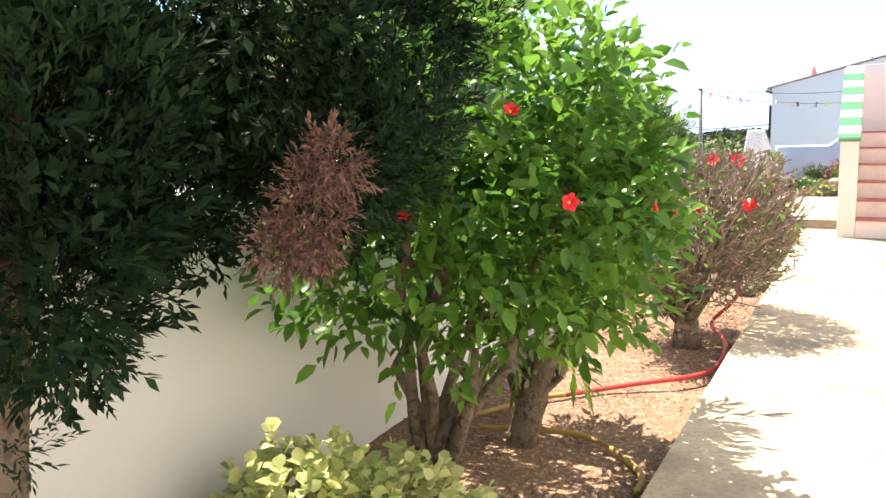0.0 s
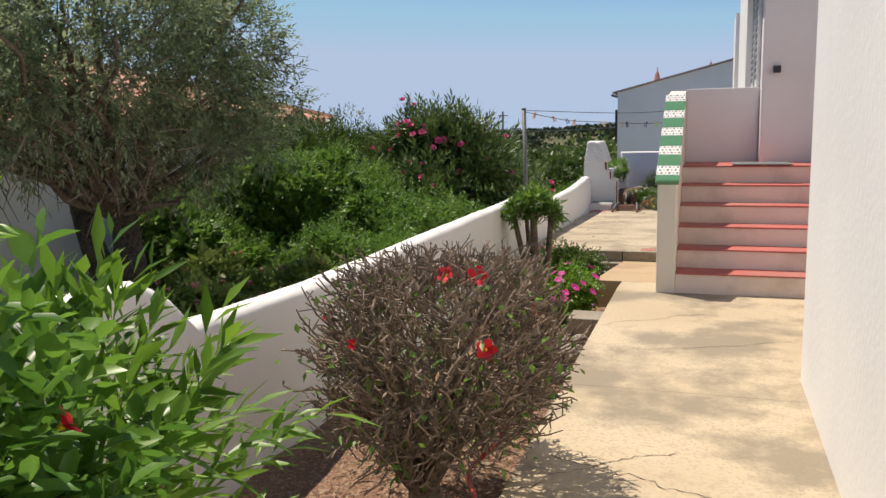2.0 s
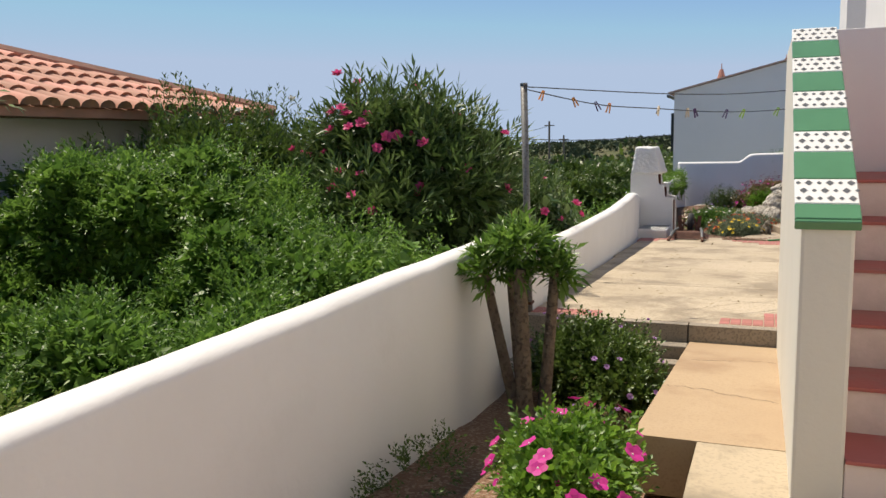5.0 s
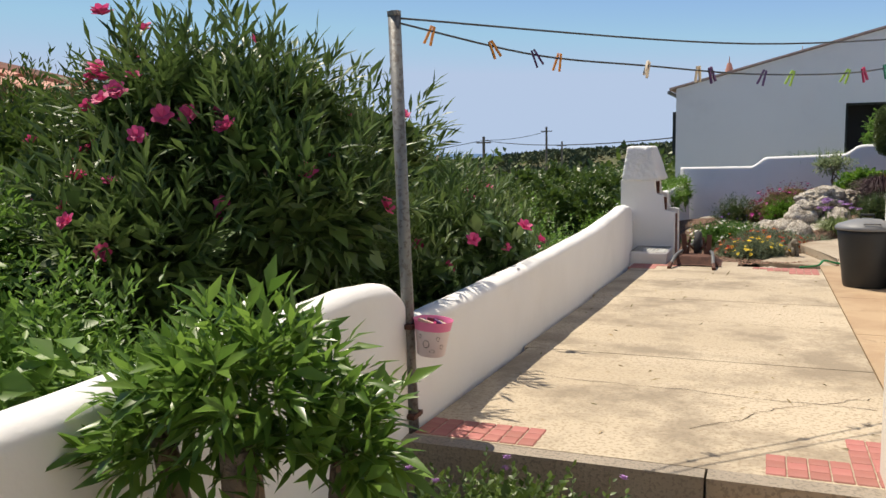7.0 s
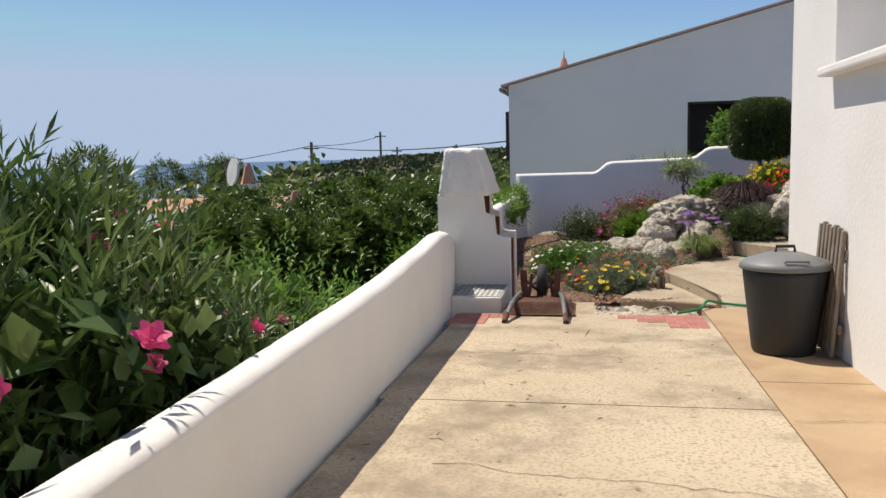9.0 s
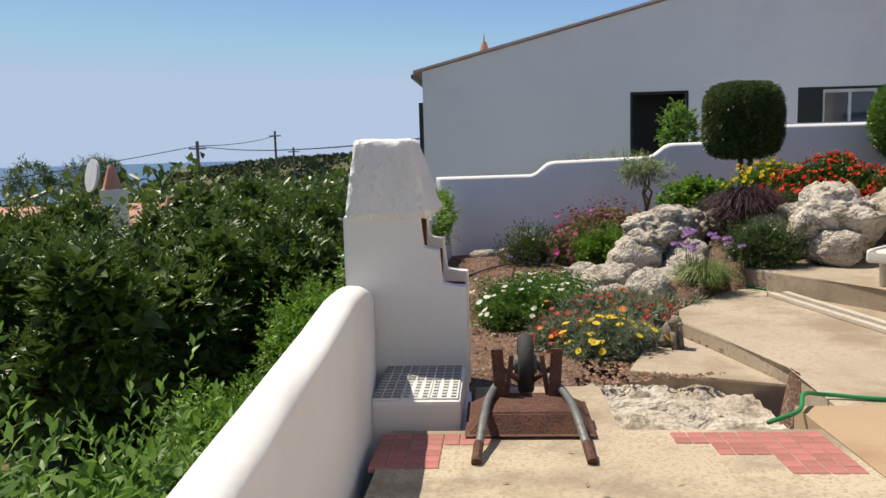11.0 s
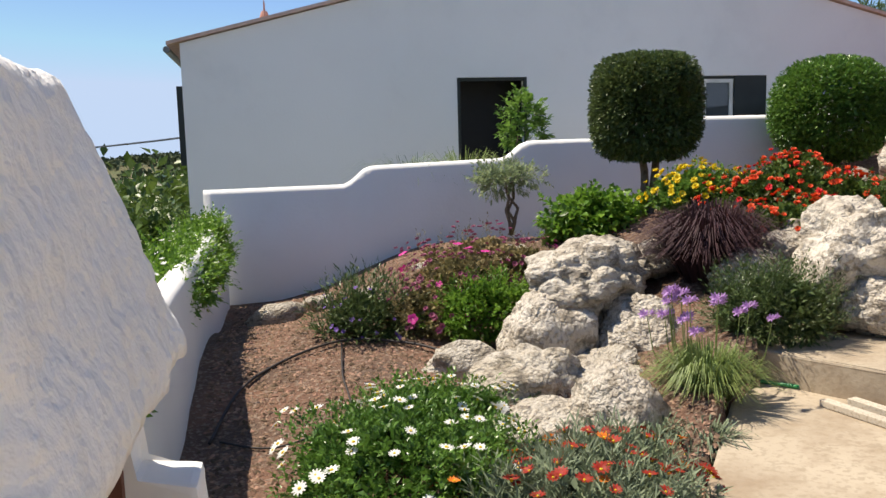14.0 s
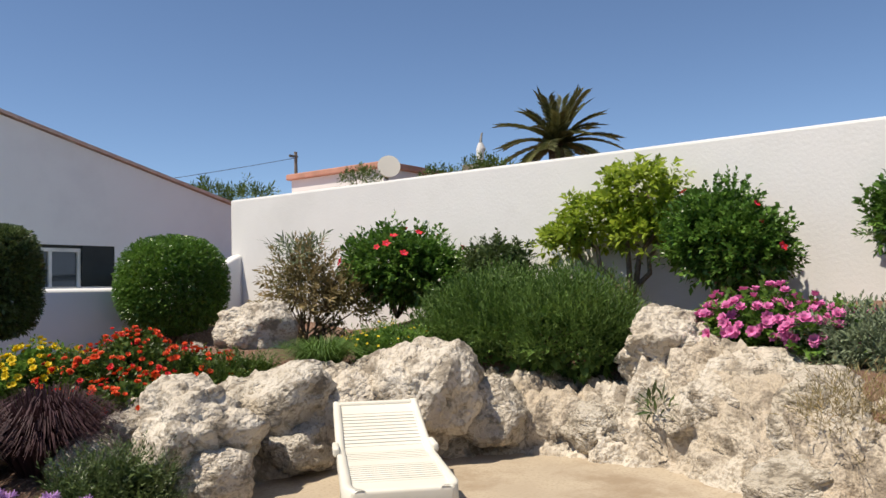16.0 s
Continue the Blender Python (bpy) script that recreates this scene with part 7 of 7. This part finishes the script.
part("cowl", bm_tube([(0.02, 0, 1.28), (0.1, 0, 1.55)], [0.04, 0.02], 6), "galv", uc)
for x, y, s in ((11.65, 30.9, 0.42), (12.4, 28.3, 0.5), (13.0, 28.4, 0.5), (13.9, 29.0, 0.55), (12.7, 29.6, 0.4)):
    shrub("roof_shrub", x, y, 1.9, [(x, y, 3.5, s, s, s * 0.6)], "dark shrub showing over the wall", "l_dark", 160, 6, 0.14, 0.09, 0.03, int(x * 10), stems=3)


# ---- rocky bank behind the lounger ----
BANK = curve_pts([(1.45, 24.40, 0.15), (2.15, 24.05, 0.36), (2.85, 23.85, 0.44), (3.65, 23.30, 0.56), (4.20, 22.65, 0.28), (4.38, 21.90, 0.28), (4.22, 21.20, 0.62), (3.80, 20.60, 0.36), (3.35, 20.0, 0.22), (3.15, 19.1, 0.40), (3.15, 17.6, 0.4)], 24)
NV = 50
rows = []
for i, p in enumerate(BANK):
    d = (BANK[min(i + 1, len(BANK) - 1)] - BANK[max(i - 1, 0)])
    nrm = Vector((-d.y, d.x, 0)).normalized()
    row = []
    for j in range(NV + 1):
        s = j / NV
        r = min(1.0, s / 0.42)
        r = r * r * (3 - 2 * r)
        q = Vector((p.x, p.y, 0)) + nrm * (-0.42 + 1.25 * s)
        h = -0.27 + (p.z + 0.27) * r
        if s > 0.6:
            h += (bed_z(q.x, q.y) - 0.06 - h) * (s - 0.6) / 0.4
        k = Vector((q.x, q.y, h))
        e, f = noise.voronoi(k * 2.3)[0], noise.voronoi(k * 6.0)[0]
        amp = min(1.0, s * 6) * (1.0 if s < 0.7 else max(0.1, (1 - s) / 0.3))
        off = amp * (0.20 * min(0.5, (e[1] - e[0]) * 2.2) + 0.16 * noise.noise(noise.voronoi(k * 2.3)[1][0] * 5.3) - 0.08 + 0.09 * min(0.4, f[1] - f[0]) + 0.10 * noise.noise(k * 3.1) + 0.07 * noise.noise(k * 10) + 0.055 * noise.noise(k * 21) - 0.25 * max(0.0, 0.22 - noise.voronoi(k * 9)[0][0]))
        row.append(tuple(k + (-nrm * (1 - r * 0.6) + Vector((0, 0, 0.35 + r * 0.5))) * off))
    rows.append(row)
bank = thing("rock_bank", 0, 0, 0, "rugged pitted limestone bank behind the sitting area", "rock")
for c in range(0, len(rows) - 1, 24):
    me = bpy.data.meshes.new("rock_face")
    seg = rows[c:c + 25]
    me.from_pydata([p for r in seg for p in r], [], [(i * (NV + 1) + j, i * (NV + 1) + j + 1, (i + 1) * (NV + 1) + j + 1, (i + 1) * (NV + 1) + j) for i in range(len(seg) - 1) for j in range(NV)])
    me.shade_smooth()
    link("rock_face", me, "rock", bank)

# ---- loose stones and gravel ----
rng = np.random.default_rng(15)


def pebbles(name, spots, zf, lo, hi, material, label):
    V, F = [], []
    for x, y in spots:
        if inside(x, y, SLAB_A) or inside(x, y, SLAB_B) or inside(x, y, STEP_0):
            continue
        s = rng.uniform(lo, hi)
        a = rng.uniform(0, 6.28)
        c, q = math.cos(a) * s, math.sin(a) * s
        z = zf(x, y)
        b = len(V)
        h = s * rng.uniform(0.35, 0.7)
        V += [(x + c, y + q, z), (x - q * 0.7, y + c * 0.7, z + h * 0.2), (x - c, y - q, z), (x + q * 0.7, y - c * 0.7, z), (x + c * 0.2, y - q * 0.2, z + h)]
        F += [(b, b + 1, b + 4), (b + 1, b + 2, b + 4), (b + 2, b + 3, b + 4), (b + 3, b, b + 4)]
    me = bpy.data.meshes.new(name)
    me.from_pydata(V, [], F)
    tagged(link(name, me, material), label, "gravel", "", "stuff")


M["gravel"] = mat("mixed_gravel", (0.33, 0.22, 0.15), (0.24, 0.135, 0.09), scale=8, rough=0.95, bump=0.0, isl=0.35)
M["litter"] = leafm("leaf_litter", (0.13, 0.08, 0.05), (0.20, 0.125, 0.08), rough=0.9, trans=0.0, isl=0.5)
pebbles("bed_gravel", [(rng.uniform(-1.66, -0.53), rng.uniform(1.2, 7.5)) for _ in range(9000)], soil_z, 0.005, 0.016, "gravel", "reddish gravel strewn over the flower bed")
pebbles("rockery_gravel", [(rng.uniform(-2.2, 0.3), rng.uniform(20.5, 28.3)) for _ in range(12000)] + [(rng.uniform(0, 6), rng.uniform(24, 28.3)) for _ in range(4000)], bed_z, 0.007, 0.024, "gravel", "pale gravel and bark chips on the rockery soil")
pebbles("rockery_litter", [(rng.uniform(-2.2, 0.6), rng.uniform(20.5, 28.3)) for _ in range(9000)], bed_z, 0.010, 0.03, "litter", "dry leaf litter on the rockery soil")
P = np.array([(rng.uniform(-1.95, -0.1), rng.uniform(12.3, 19.0), 0) for _ in range(90)])
P[:, 2] = [terrace_z(p[0], p[1]) + 0.004 for p in P]
tagged(link("fallen_leaves", leaf_mesh("fallen_leaves", P, unit(rng.normal(size=(90, 3)) * np.array([[1, 1, 0.12]])), rng.uniform(0.03, 0.07, 90), rng.uniform(0.006, 0.014, 90), rng, 0.0), "l_dry"), "dry fallen leaves on the terrace", "leaves", "", "stuff")


# ---- cracks in the paving ----
def crack(x0, y0, x1, y1, zf, seed, w=0.006):
    rng = np.random.default_rng(seed)
    n = 26
    V, F = [], []
    ox = 0.0
    for k in range(n + 1):
        s = k / n
        ox = ox * 0.8 + rng.normal() * 0.014
        x, y = x0 + (x1 - x0) * s, y0 + (y1 - y0) * s
        dx, dy = y1 - y0, x0 - x1
        q = math.hypot(dx, dy)
        x, y = x + dx / q * ox, y + dy / q * ox
        h = w * rng.uniform(0.3, 1.0) * 0.5
        V += [(x + dx / q * h, y + dy / q * h, zf(x, y) + 0.003), (x - dx / q * h, y - dy / q * h, zf(x, y) + 0.003)]
        if k:
            b = 2 * k
            F.append((b - 2, b - 1, b + 1, b))
    me = bpy.data.meshes.new("crack")
    me.from_pydata(V, [], F)
    tagged(link("crack", me, "crackm"), "thin dark crack in the concrete", "crack", "", "structure")


M["crackm"] = mat("crack_dirt", (0.06, 0.045, 0.03), (0.09, 0.07, 0.05), scale=20, rough=1.0, bump=0.0)
for i, (a, b, c, d, f) in enumerate(((-0.5, 4.6, 0.1, 5.2, path_z), (-0.4, 5.0, 0.3, 4.7, path_z), (-0.2, 6.8, 0.75, 7.2, path_z), (-0.5, 7.4, 0.2, 7.9, path_z), (-0.76, 10.3, -0.2, 10.1, path_z), (-0.7, 11.2, -0.2, 11.3, path_z),
                                     (-1.9, 13.3, -0.1, 13.2, terrace_z), (-0.9, 12.6, -0.1, 13.4, terrace_z), (-1.6, 15.4, -0.1, 15.2, terrace_z), (-1.9, 17.6, -0.5, 17.5, terrace_z), (0.0, 16.2, 0.55, 16.25, terrace_z), (0.0, 15.0, 0.5, 14.8, terrace_z))):
    crack(a, b, c, d, f, i)
